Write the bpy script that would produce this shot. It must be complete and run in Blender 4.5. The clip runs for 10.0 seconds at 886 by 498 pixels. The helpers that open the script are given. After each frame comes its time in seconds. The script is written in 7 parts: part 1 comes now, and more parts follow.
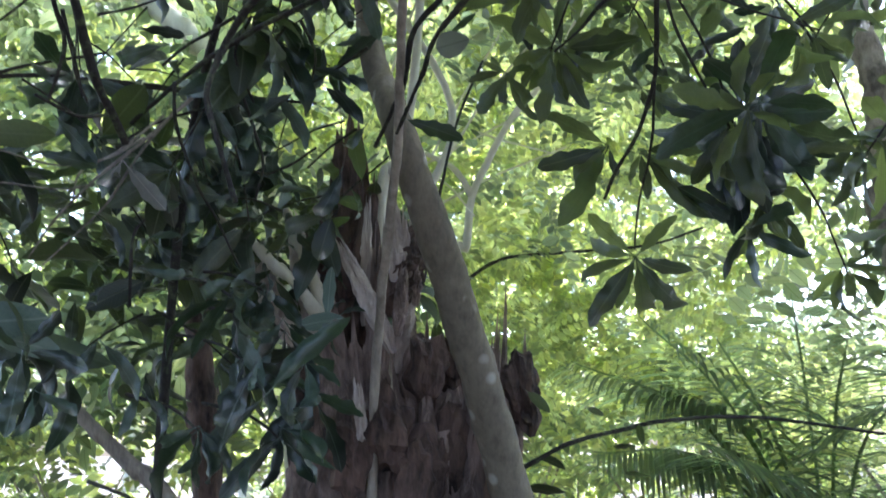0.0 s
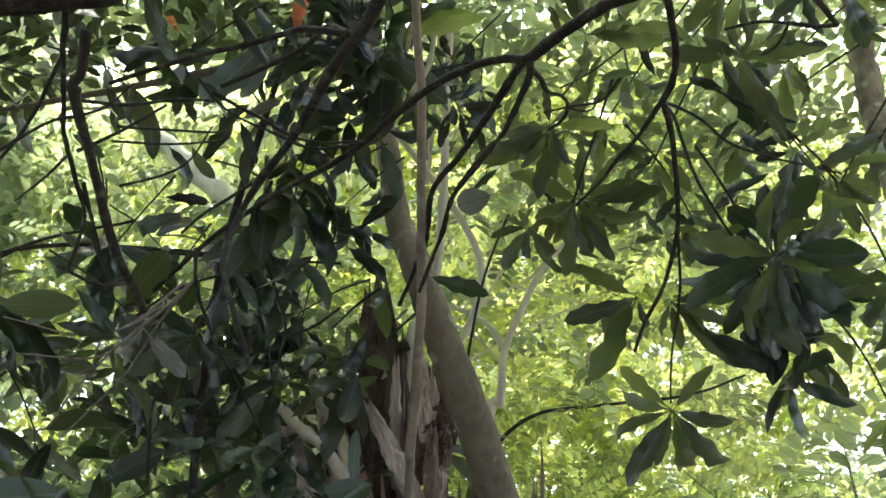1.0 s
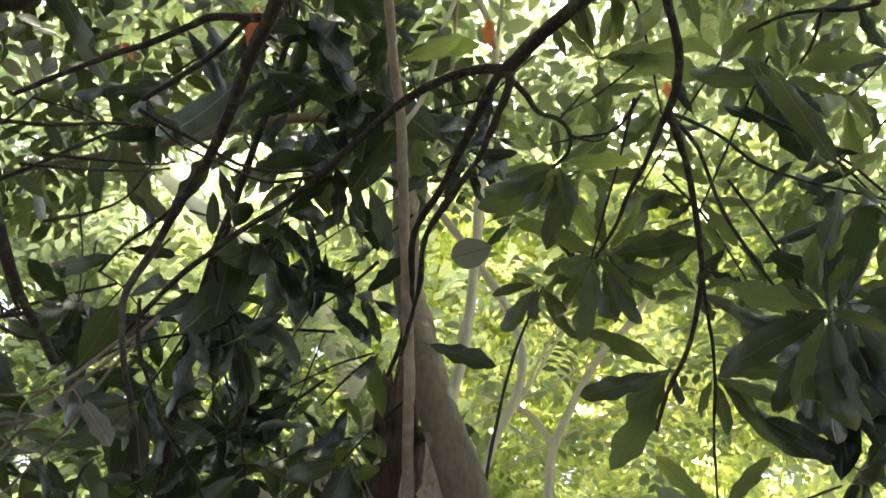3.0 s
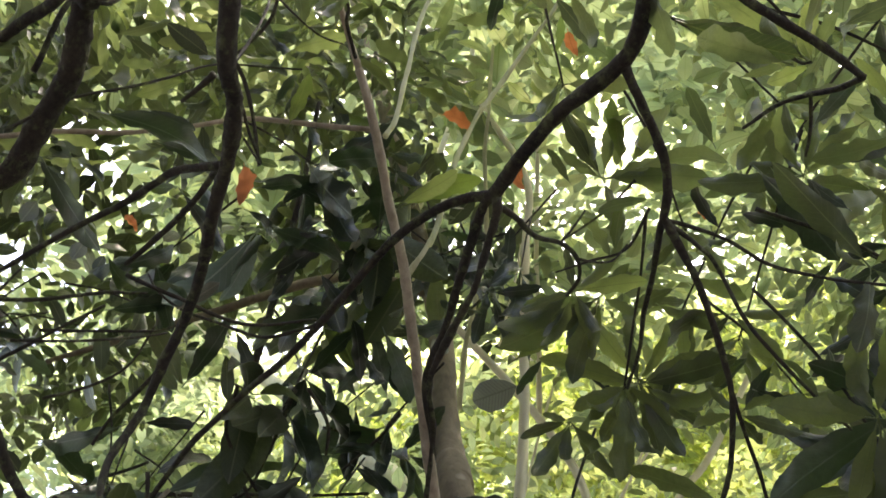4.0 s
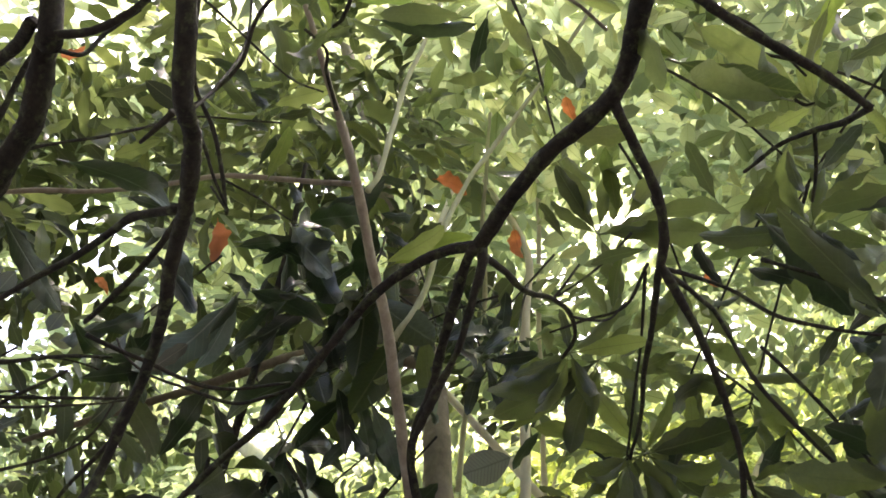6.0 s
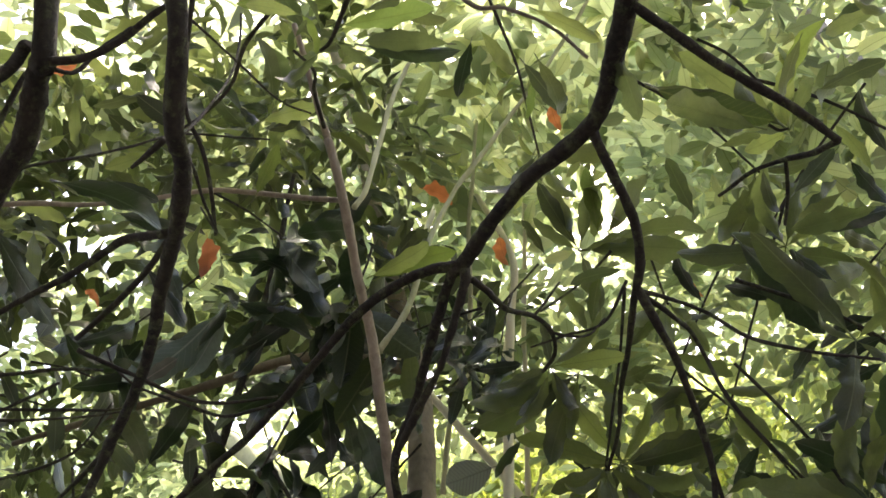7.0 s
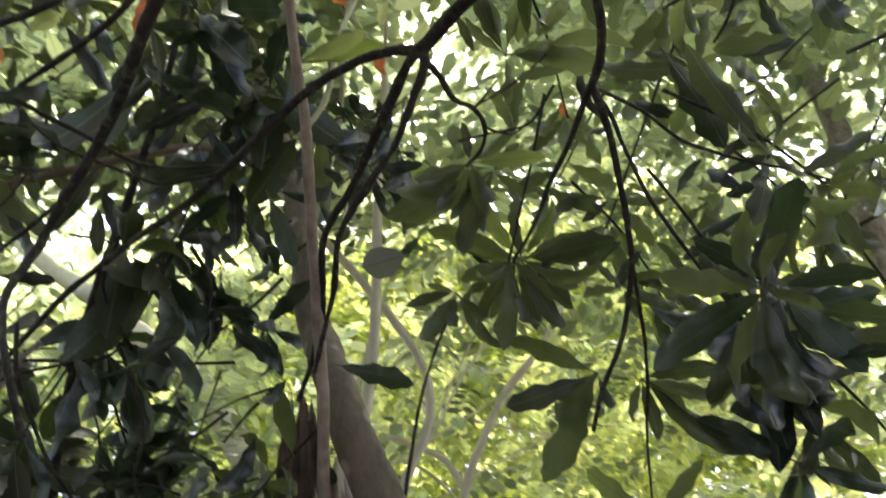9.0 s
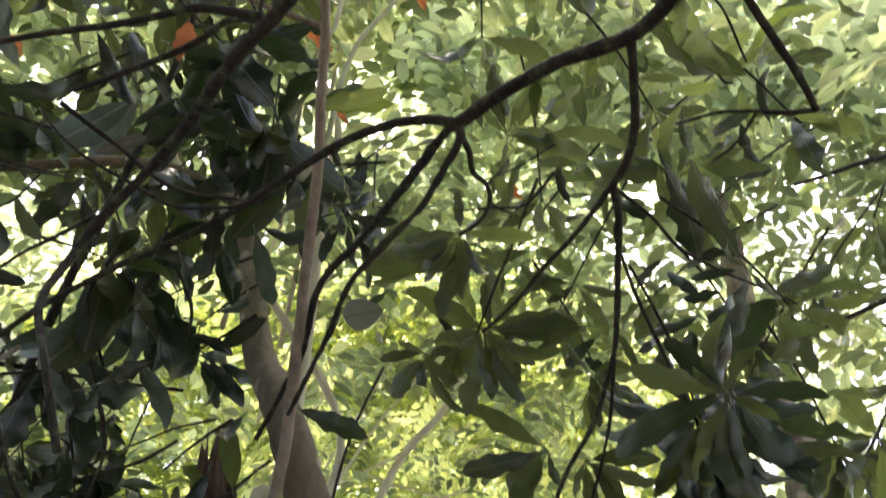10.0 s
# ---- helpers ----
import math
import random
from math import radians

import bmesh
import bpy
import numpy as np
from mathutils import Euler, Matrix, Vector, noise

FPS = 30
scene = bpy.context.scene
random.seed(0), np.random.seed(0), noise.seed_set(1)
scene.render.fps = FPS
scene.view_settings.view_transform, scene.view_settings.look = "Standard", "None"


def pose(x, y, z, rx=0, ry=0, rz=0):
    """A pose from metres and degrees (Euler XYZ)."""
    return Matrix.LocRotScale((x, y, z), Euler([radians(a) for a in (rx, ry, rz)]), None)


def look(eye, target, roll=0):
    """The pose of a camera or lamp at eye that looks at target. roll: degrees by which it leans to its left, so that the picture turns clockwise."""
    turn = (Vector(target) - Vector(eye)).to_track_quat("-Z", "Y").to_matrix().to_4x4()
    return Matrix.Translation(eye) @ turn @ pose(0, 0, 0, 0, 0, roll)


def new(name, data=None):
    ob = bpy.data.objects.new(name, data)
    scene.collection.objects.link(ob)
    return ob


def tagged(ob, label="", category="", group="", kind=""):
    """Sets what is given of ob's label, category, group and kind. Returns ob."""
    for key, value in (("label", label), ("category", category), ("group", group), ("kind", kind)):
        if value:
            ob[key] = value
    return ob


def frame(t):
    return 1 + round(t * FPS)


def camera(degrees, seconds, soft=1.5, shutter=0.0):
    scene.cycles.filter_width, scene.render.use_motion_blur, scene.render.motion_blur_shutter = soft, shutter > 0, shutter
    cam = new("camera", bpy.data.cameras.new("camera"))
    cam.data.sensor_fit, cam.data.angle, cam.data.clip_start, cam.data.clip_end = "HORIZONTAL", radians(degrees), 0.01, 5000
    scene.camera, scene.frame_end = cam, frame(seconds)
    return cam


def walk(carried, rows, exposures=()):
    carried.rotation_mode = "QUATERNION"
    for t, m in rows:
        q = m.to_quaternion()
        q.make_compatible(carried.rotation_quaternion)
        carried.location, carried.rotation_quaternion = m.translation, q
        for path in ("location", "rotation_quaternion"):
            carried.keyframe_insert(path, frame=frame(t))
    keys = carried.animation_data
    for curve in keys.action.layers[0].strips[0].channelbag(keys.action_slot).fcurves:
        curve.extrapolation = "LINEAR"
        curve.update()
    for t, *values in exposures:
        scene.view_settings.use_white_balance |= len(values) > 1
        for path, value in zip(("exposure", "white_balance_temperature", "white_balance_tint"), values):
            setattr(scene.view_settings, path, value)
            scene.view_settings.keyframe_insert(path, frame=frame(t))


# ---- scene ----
cam = camera(48.3, 10.0, 1.6, 0.2)
PATH = [
    (0, (0.075, 0.024, 1.612), (0.064, 1.984, 2.008), -1.0),
    (0.5, (0.095, 0.024, 1.636), (0.019, 1.934, 2.226), -1.9),
    (1, (0.122, 0.065, 1.642), (0.035, 1.94, 2.331), -2.1),
    (1.5, (0.091, 0.131, 1.638), (-0.097, 2.0, 2.325), -1.9),
    (2, (0.085, 0.254, 1.616), (-0.117, 2.118, 2.314), -1.4),
    (2.5, (0.283, 0.37, 1.634), (0.027, 2.196, 2.407), -0.4),
    (3, (0.387, 0.495, 1.633), (0.069, 2.242, 2.552), 1.2),
    (3.2, (0.401, 0.536, 1.629), (0.065, 2.243, 2.617), 1.6),
    (4.3, (0.567, 0.685, 1.65), (0.083, 2.171, 2.898), -1.1),
    (4.5, (0.569, 0.724, 1.666), (0.085, 2.191, 2.936), -0.7),
    (5, (0.534, 0.779, 1.668), (0.036, 2.199, 2.986), -0.0),
    (5.5, (0.521, 0.785, 1.663), (0.018, 2.198, 2.986), 0.3),
    (6, (0.545, 0.778, 1.664), (0.095, 2.193, 3.004), -0.8),
    (6.2, (0.567, 0.772, 1.674), (0.121, 2.18, 3.022), -0.2),
    (7.3, (0.574, 0.702, 1.666), (0.145, 2.138, 2.99), -1.2),
    (7.5, (0.572, 0.697, 1.668), (0.144, 2.123, 3.003), -1.1),
    (8, (0.579, 0.714, 1.682), (0.142, 2.144, 3.01), -1.0),
    (8.5, (0.524, 0.709, 1.628), (0.125, 2.216, 2.881), -0.9),
    (9, (0.277, 0.669, 1.564), (0.226, 2.371, 2.613), -5.7),
    (9.3, (0.172, 0.664, 1.557), (0.308, 2.435, 2.476), -6.1),
    (9.5, (0.129, 0.639, 1.495), (0.338, 2.39, 2.438), -5.2),
    (10, (-0.018, 0.606, 1.573), (0.244, 2.247, 2.687), -2.6),
]
EXPOSURES = [(0.0, 2.95, 5300, 18), (0.5, 2.92, 5800, 15), (1.0, 2.92, 6300, 13), (2.5, 3.0, 6800, 15), (4.5, 2.9, 6700, 20), (5.5, 2.9, 6700, 21), (7.5, 2.75, 6800, 21), (9.0, 2.75, 6400, 23), (10.0, 2.85, 6600, 22)]
walk(cam, [(t, look(eye, target, roll)) for t, eye, target, roll in PATH], EXPOSURES)

# ---- light: hazy daylight through the canopy ----
SUN_ELEVATION, SUN_AZIMUTH = radians(64), radians(15)
world = bpy.data.worlds.new("hazy_sky")
scene.world = world
world.use_nodes = True
wn, wl = world.node_tree.nodes, world.node_tree.links
sky = wn.new("ShaderNodeTexSky")
sky.sky_type, sky.sun_disc = "NISHITA", False
sky.sun_elevation, sky.sun_rotation = SUN_ELEVATION, SUN_AZIMUTH
sky.air_density, sky.dust_density, sky.ozone_density = 1.0, 4.0, 0.6
wn["Background"].inputs["Strength"].default_value = 0.14
wl.new(sky.outputs[0], wn["Background"].inputs["Color"])
sun = new("sun", bpy.data.lights.new("sun", "SUN"))
sun.data.energy, sun.data.angle, sun.data.color = 5.0, radians(24), (1.0, 0.95, 0.84)
sun.matrix_world = look((math.sin(SUN_AZIMUTH) * math.cos(SUN_ELEVATION) * 30, math.cos(SUN_AZIMUTH) * math.cos(SUN_ELEVATION) * 30, math.sin(SUN_ELEVATION) * 30), (0, 0, 0))


# ---- materials ----
def fresh(name):
    mat = bpy.data.materials.new(name)
    mat.use_nodes = True
    nodes, links = mat.node_tree.nodes, mat.node_tree.links
    return mat, nodes, links, nodes["Principled BSDF"]


def ramp(nodes, stops):
    r = nodes.new("ShaderNodeValToRGB")
    while len(r.color_ramp.elements) < len(stops):
        r.color_ramp.elements.new(0.5)
    for e, (p, c) in zip(r.color_ramp.elements, stops):
        e.position, e.color = p, (*c, 1)
    return r


def leaf_material(name, dark, light, glow, through_share, gloss, single, yellow=0.0, vein_gain=0.4, vein_colour=None, sheen=0.32):
    """A leaf: pale midrib and side veins along its own UV, blotches, light passing through it."""
    mat, nodes, links, bsdf = fresh(name)
    uv = nodes.new("ShaderNodeUVMap")
    split = nodes.new("ShaderNodeSeparateXYZ")
    links.new(uv.outputs[0], split.inputs[0])

    def maths(op, a, b=0.0, c=None):
        m = nodes.new("ShaderNodeMath")
        m.operation = op
        for socket, value in zip(m.inputs, (a, b) if c is None else (a, b, c)):
            if isinstance(value, (int, float)):
                socket.default_value = value
            else:
                links.new(value, socket)
        return m.outputs[0]

    u, v = split.outputs[0], split.outputs[1]
    side = maths("ABSOLUTE", maths("SUBTRACT", v, 0.5))
    rib = maths("SUBTRACT", 1.0, maths("MULTIPLY", side, 26.0))
    rib = maths("MAXIMUM", rib, 0.0)
    wave = maths("SINE", maths("MULTIPLY", maths("SUBTRACT", u, maths("MULTIPLY", side, 0.35)), 88.0))
    vein = maths("MULTIPLY", maths("MAXIMUM", maths("SUBTRACT", wave, 0.75), 0.0), 1.6)
    lines = maths("MINIMUM", maths("ADD", rib, maths("MULTIPLY", vein, vein_gain)), 1.0)
    tone = nodes.new("ShaderNodeObjectInfo").outputs["Random"] if single else nodes.new("ShaderNodeNewGeometry").outputs["Random Per Island"]
    place = nodes.new("ShaderNodeTexCoord")
    blot = nodes.new("ShaderNodeTexNoise")
    blot.inputs["Scale"].default_value, blot.inputs["Detail"].default_value = 26.0, 4.0
    links.new(place.outputs["Object"], blot.inputs["Vector"])
    mixed = maths("ADD", maths("MULTIPLY", tone, 0.75), maths("MULTIPLY", blot.outputs["Fac"], 0.3))
    base = ramp(nodes, [(0.15, dark), (0.55, [0.86 * a + 0.14 * b for a, b in zip(dark, light)]), (0.95, light)])
    links.new(mixed, base.inputs[0])
    vein_mix = nodes.new("ShaderNodeMixRGB")
    vein_mix.inputs["Color2"].default_value = (*(vein_colour or (light[0] * 2.0, light[1] * 1.7, light[2] * 1.8)), 1)
    links.new(maths("MULTIPLY", lines, 0.55), vein_mix.inputs[0])
    links.new(base.outputs[0], vein_mix.inputs["Color1"])
    links.new(vein_mix.outputs[0], bsdf.inputs["Base Color"])
    bsdf.inputs["Roughness"].default_value = gloss
    bsdf.inputs["Specular IOR Level"].default_value = sheen
    bump = nodes.new("ShaderNodeBump")
    bump.inputs["Strength"].default_value, bump.inputs["Distance"].default_value = 0.35, 0.002
    links.new(maths("SUBTRACT", blot.outputs["Fac"], lines), bump.inputs["Height"])
    links.new(bump.outputs[0], bsdf.inputs["Normal"])
    passing = nodes.new("ShaderNodeBsdfTranslucent")
    tint = ramp(nodes, [(0.05, (glow[0] * 0.55, glow[1] * 0.62, glow[2] * 0.7)), (0.6, glow), (0.98, (glow[0] * (1.25 + yellow), glow[1] * 1.2, glow[2]))])
    links.new(mixed, tint.inputs[0])
    vein_dark = nodes.new("ShaderNodeMixRGB")
    vein_dark.blend_type = "MULTIPLY"
    vein_dark.inputs["Color2"].default_value = (0.5, 0.55, 0.4, 1)
    links.new(lines, vein_dark.inputs[0])
    links.new(tint.outputs[0], vein_dark.inputs["Color1"])
    links.new(vein_dark.outputs[0], passing.inputs["Color"])
    both = nodes.new("ShaderNodeMixShader")
    share = ramp(nodes, [(0.0, [through_share * 0.45] * 3), (1.0, [min(1.0, through_share * 1.5)] * 3)])
    links.new(maths("FRACT", maths("MULTIPLY", tone, 7.31)), share.inputs[0])
    links.new(share.outputs[0], both.inputs[0])
    links.new(bsdf.outputs[0], both.inputs[1])
    links.new(passing.outputs[0], both.inputs[2])
    links.new(both.outputs[0], nodes["Material Output"].inputs["Surface"])
    return mat


def bark_material(name, low, high, spots=None, scale=30.0, stretch=0.25, depth=0.004, edge=0.20, moss=None):
    mat, nodes, links, bsdf = fresh(name)
    place, mapping = nodes.new("ShaderNodeTexCoord"), nodes.new("ShaderNodeMapping")
    mapping.inputs["Scale"].default_value = (1, 1, stretch)
    links.new(place.outputs["Object"], mapping.inputs["Vector"])
    grain, patch = nodes.new("ShaderNodeTexNoise"), nodes.new("ShaderNodeTexNoise")
    grain.inputs["Scale"].default_value, grain.inputs["Detail"].default_value, grain.inputs["Roughness"].default_value = scale, 8, 0.7
    patch.inputs["Scale"].default_value, patch.inputs["Detail"].default_value = 7, 4
    links.new(mapping.outputs[0], grain.inputs["Vector"])
    links.new(place.outputs["Object"], patch.inputs["Vector"])
    mix = nodes.new("ShaderNodeMath")
    mix.operation = "MULTIPLY_ADD"
    mix.inputs[1].default_value = 0.6
    links.new(grain.outputs["Fac"], mix.inputs[0])
    half = nodes.new("ShaderNodeMath")
    half.operation = "MULTIPLY"
    half.inputs[1].default_value = 0.45
    links.new(patch.outputs["Fac"], half.inputs[0])
    links.new(half.outputs[0], mix.inputs[2])
    shade = ramp(nodes, [(0.52 - edge, low), (0.52 + edge, high)])
    links.new(mix.outputs[0], shade.inputs[0])
    colour = shade.outputs[0]
    if spots:
        cells = nodes.new("ShaderNodeTexVoronoi")
        cells.inputs["Scale"].default_value = 11
        links.new(place.outputs["Object"], cells.inputs["Vector"])
        dots = ramp(nodes, [(0.13, (1, 1, 1)), (0.24, (0, 0, 0))])
        links.new(cells.outputs["Distance"], dots.inputs[0])
        pick = ramp(nodes, [(0.46, (0, 0, 0)), (0.53, (0.9, 0.9, 0.9))])
        links.new(patch.outputs["Fac"], pick.inputs[0])
        times = nodes.new("ShaderNodeMath")
        times.operation = "MULTIPLY"
        links.new(dots.outputs[0], times.inputs[0])
        links.new(pick.outputs[0], times.inputs[1])
        lay = nodes.new("ShaderNodeMixRGB")
        lay.inputs["Color2"].default_value = (*spots, 1)
        links.new(times.outputs[0], lay.inputs[0])
        links.new(colour, lay.inputs["Color1"])
        colour = lay.outputs[0]
    if moss:
        tufts = nodes.new("ShaderNodeTexNoise")
        tufts.inputs["Scale"].default_value, tufts.inputs["Detail"].default_value, tufts.inputs["Roughness"].default_value = 34, 6, 0.75
        links.new(place.outputs["Object"], tufts.inputs["Vector"])
        grown = ramp(nodes, [(0.52, (0, 0, 0)), (0.66, (0.85, 0.85, 0.85))])
        links.new(tufts.outputs["Fac"], grown.inputs[0])
        cover = nodes.new("ShaderNodeMixRGB")
        cover.inputs["Color2"].default_value = (*moss, 1)
        links.new(grown.outputs[0], cover.inputs[0])
        links.new(colour, cover.inputs["Color1"])
        colour = cover.outputs[0]
    links.new(colour, bsdf.inputs["Base Color"])
    bsdf.inputs["Roughness"].default_value = 0.85
    bump = nodes.new("ShaderNodeBump")
    bump.inputs["Strength"].default_value, bump.inputs["Distance"].default_value = 0.8, depth
    links.new(grain.outputs["Fac"], bump.inputs["Height"])
    links.new(bump.outputs[0], bsdf.inputs["Normal"])
    return mat


# near and broad leaves: part of the canopy's shade is put into these dark colours
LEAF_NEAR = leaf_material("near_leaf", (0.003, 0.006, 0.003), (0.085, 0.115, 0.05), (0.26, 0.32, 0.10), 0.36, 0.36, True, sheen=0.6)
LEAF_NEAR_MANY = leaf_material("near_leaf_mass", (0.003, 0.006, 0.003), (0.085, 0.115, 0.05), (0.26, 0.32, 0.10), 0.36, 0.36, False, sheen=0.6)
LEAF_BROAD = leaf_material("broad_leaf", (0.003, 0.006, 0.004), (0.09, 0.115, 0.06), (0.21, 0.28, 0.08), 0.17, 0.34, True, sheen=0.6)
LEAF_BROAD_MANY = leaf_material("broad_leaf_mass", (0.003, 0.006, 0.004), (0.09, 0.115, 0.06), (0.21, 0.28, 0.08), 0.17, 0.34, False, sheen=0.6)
LEAF_CANOPY = leaf_material("canopy_leaf", (0.07, 0.09, 0.05), (0.15, 0.18, 0.10), (0.40, 0.47, 0.24), 0.68, 0.42, False, 0.08)
# clearing leaves: colour raised so that it carries sunlight the sun lamp lacks there
LEAF_SUNLIT = leaf_material("sunlit_leaf", (0.16, 0.20, 0.085), (0.25, 0.29, 0.14), (0.80, 0.86, 0.36), 0.85, 0.45, False, 0.06)
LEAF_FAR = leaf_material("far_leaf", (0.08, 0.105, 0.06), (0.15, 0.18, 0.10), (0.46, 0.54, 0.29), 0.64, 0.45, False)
LEAF_PALM = leaf_material("palm_leaflet", (0.09, 0.13, 0.06), (0.15, 0.20, 0.09), (0.44, 0.56, 0.27), 0.65, 0.3, False)
LEAF_ORANGE = leaf_material("withered_leaf", (0.28, 0.10, 0.055), (0.50, 0.19, 0.09), (0.80, 0.27, 0.11), 0.6, 0.6, True)
LEAF_GREY = leaf_material("dry_leaf", (0.21, 0.225, 0.18), (0.33, 0.34, 0.285), (0.25, 0.28, 0.20), 0.3, 0.55, True, 0.0, 2.4, (0.10, 0.11, 0.09))
# shaded copy of the near leaf: canopy shade is put into its colours
LEAF_SHADED = leaf_material("shaded_leaf", (0.003, 0.007, 0.005), (0.055, 0.085, 0.06), (0.10, 0.17, 0.05), 0.14, 0.29, True, sheen=0.7)
# lit copy of the near leaf: sun from behind is put into the olive
LEAF_BACKLIT = leaf_material("backlit_leaf", (0.035, 0.05, 0.012), (0.12, 0.15, 0.05), (0.21, 0.29, 0.065), 0.45, 0.38, True, 0.0, 0.7)
LEAF_DRY = leaf_material("dry_grey_leaf", (0.13, 0.13, 0.11), (0.26, 0.25, 0.22), (0.15, 0.17, 0.12), 0.25, 0.5, True)
# grey-teal leaves: the sheen of the sky is put into the colour
LEAF_SHEEN = leaf_material("sheen_leaf", (0.10, 0.14, 0.12), (0.22, 0.28, 0.24), (0.16, 0.22, 0.12), 0.2, 0.5, True)
BARK_DARK = bark_material("dark_branch_bark", (0.005, 0.004, 0.004), (0.042, 0.034, 0.027), None, 90, 0.6, 0.008, 0.12, (0.095, 0.11, 0.055))
BARK_GREY = bark_material("grey_bark_with_lichen", (0.08, 0.066, 0.044), (0.25, 0.21, 0.15), (0.38, 0.36, 0.30), 45, 0.5, 0.004)
BARK_POLE = bark_material("pale_brown_stem", (0.17, 0.14, 0.11), (0.49, 0.42, 0.34), None, 44, 0.25, 0.004, 0.15)
# stems in the sun: their lime light is put into the colour
BARK_LIME = bark_material("lime_lit_stem", (0.36, 0.37, 0.22), (0.60, 0.60, 0.42), None, 40, 0.3, 0.002, 0.15)
BARK_TWIG = bark_material("grey_twig_bark", (0.07, 0.06, 0.05), (0.30, 0.26, 0.22), None, 70, 0.4, 0.004, 0.13)
BARK_MOTTLED = bark_material("mottled_trunk_bark", (0.11, 0.09, 0.075), (0.46, 0.39, 0.34), (0.6, 0.56, 0.5), 16, 0.5, 0.01, 0.11)
# pale bark, raised further: sunlight on the slim stems is put into it
BARK_PALE = bark_material("pale_sapling_bark", (0.52, 0.48, 0.36), (0.80, 0.75, 0.60), None, 30, 0.4, 0.002)
BARK_RED = bark_material("reddish_bark", (0.012, 0.007, 0.005), (0.17, 0.105, 0.08), None, 34, 0.25, 0.02, 0.12)
# torn grain; its near-black tone also paints shade of hollows into the wood
WOOD_TORN = bark_material("weathered_torn_wood", (0.014, 0.008, 0.006), (0.56, 0.41, 0.34), None, 30, 0.22, 0.04, 0.17)
WOOD_PALE = bark_material("pale_split_wood", (0.34, 0.26, 0.22), (0.76, 0.66, 0.58), None, 34, 0.10, 0.02, 0.15)
EARTH = bark_material("leaf_litter_soil", (0.011, 0.008, 0.005), (0.060, 0.046, 0.028), None, 22, 1.0, 0.03, 0.14)


# ---- helpers for building ----
def thing(name, base, label, category, group="", kind=""):
    ob = new(name)
    ob.location = base
    ob.empty_display_size = 0.1
    return tagged(ob, label, category, group, kind)


def child(ob, parent, label=""):
    root = parent
    shift = Vector(parent.location)
    while root.parent:
        root = root.parent
        shift = shift + Vector(root.location)
    ob.parent = parent
    ob.matrix_parent_inverse = Matrix.Translation(-shift) if parent.type == "EMPTY" else parent.matrix_parent_inverse.inverted() @ Matrix.Translation(-Vector(root.location))
    return tagged(ob, label)


def part(name, mesh, material, parent, label="", kind=""):
    """Links a mesh, given in world coordinates, as one object under a thing."""
    if not mesh.materials:
        mesh.materials.append(material)
    ob = new(name, mesh)
    ob.parent = parent
    ob.matrix_parent_inverse = Matrix.Translation(-Vector(parent.location))
    return tagged(ob, label, kind=kind)


def smooth_line(points, steps=6):
    """Catmull-Rom through the points."""
    p = [Vector(q) for q in points]
    p = [p[0] * 2 - p[1]] + p + [p[-1] * 2 - p[-2]]
    out = []
    for a, b, c, d in zip(p, p[1:], p[2:], p[3:]):
        for k in range(steps):
            s = k / steps
            out.append(0.5 * (2 * b + (c - a) * s + (2 * a - 5 * b + 4 * c - d) * s * s + (3 * b - a - 3 * c + d) * s ** 3))
    return out + [p[-2]]


def tube(points, r0, r1, sides=9, steps=6, knobs=0.12, wobble=0.0, seed=0):
    """A tapered, slightly knobbly stem along the points; vertices and faces."""
    line = smooth_line(points, steps)
    if wobble:
        line = [q + noise.noise_vector(q * 9 + Vector((seed, 0, 0))) * wobble for q in line]
    n, verts, faces = len(line), [], []
    normal = None
    for i, q in enumerate(line):
        way = (line[min(i + 1, n - 1)] - line[max(i - 1, 0)]).normalized()
        if normal is None:
            normal = way.orthogonal()
        normal = (normal - way * normal.dot(way)).normalized()
        other = way.cross(normal)
        r = r0 + (r1 - r0) * i / (n - 1)
        r *= 1 + knobs * noise.noise(q * 14 + Vector((seed, 3, 1))) + knobs * 0.9 * max(0.0, noise.noise(q * 31 + Vector((seed, 8, 5))) - 0.15)
        for k in range(sides):
            a = 2 * math.pi * k / sides
            spot = q + (normal * math.cos(a) + other * math.sin(a)) * r
            spot += (spot - q) * knobs * (0.8 * noise.noise(spot * 40) + 0.9 * noise.noise(spot * 110))
            verts.append(spot)
    for i in range(n - 1):
        for k in range(sides):
            a, b = i * sides + k, i * sides + (k + 1) % sides
            faces.append((a, b, b + sides, a + sides))
    faces.append(tuple(range(sides))[::-1])
    faces.append(tuple(range((n - 1) * sides, n * sides)))
    return verts, faces


def mesh_of(name, verts, faces, smooth=True):
    mesh = bpy.data.meshes.new(name)
    mesh.from_pydata([tuple(v) for v in verts], [], faces)
    mesh.polygons.foreach_set("use_smooth", [smooth] * len(mesh.polygons))
    mesh.update()
    return mesh


def limb(parent, name, points, r0, r1, material, label="", sides=10, wobble=0.003, knobs=0.16, steps=8):
    verts, faces = tube(points, r0, r1, sides, steps, knobs, wobble, len(bpy.data.objects) % 17)
    return part(name, mesh_of(name, verts, faces), material, parent, label)


def joined(pieces):
    verts, faces = [], []
    for v, f in pieces:
        k = len(verts)
        verts += v
        faces += [tuple(i + k for i in face) for face in f]
    return verts, faces


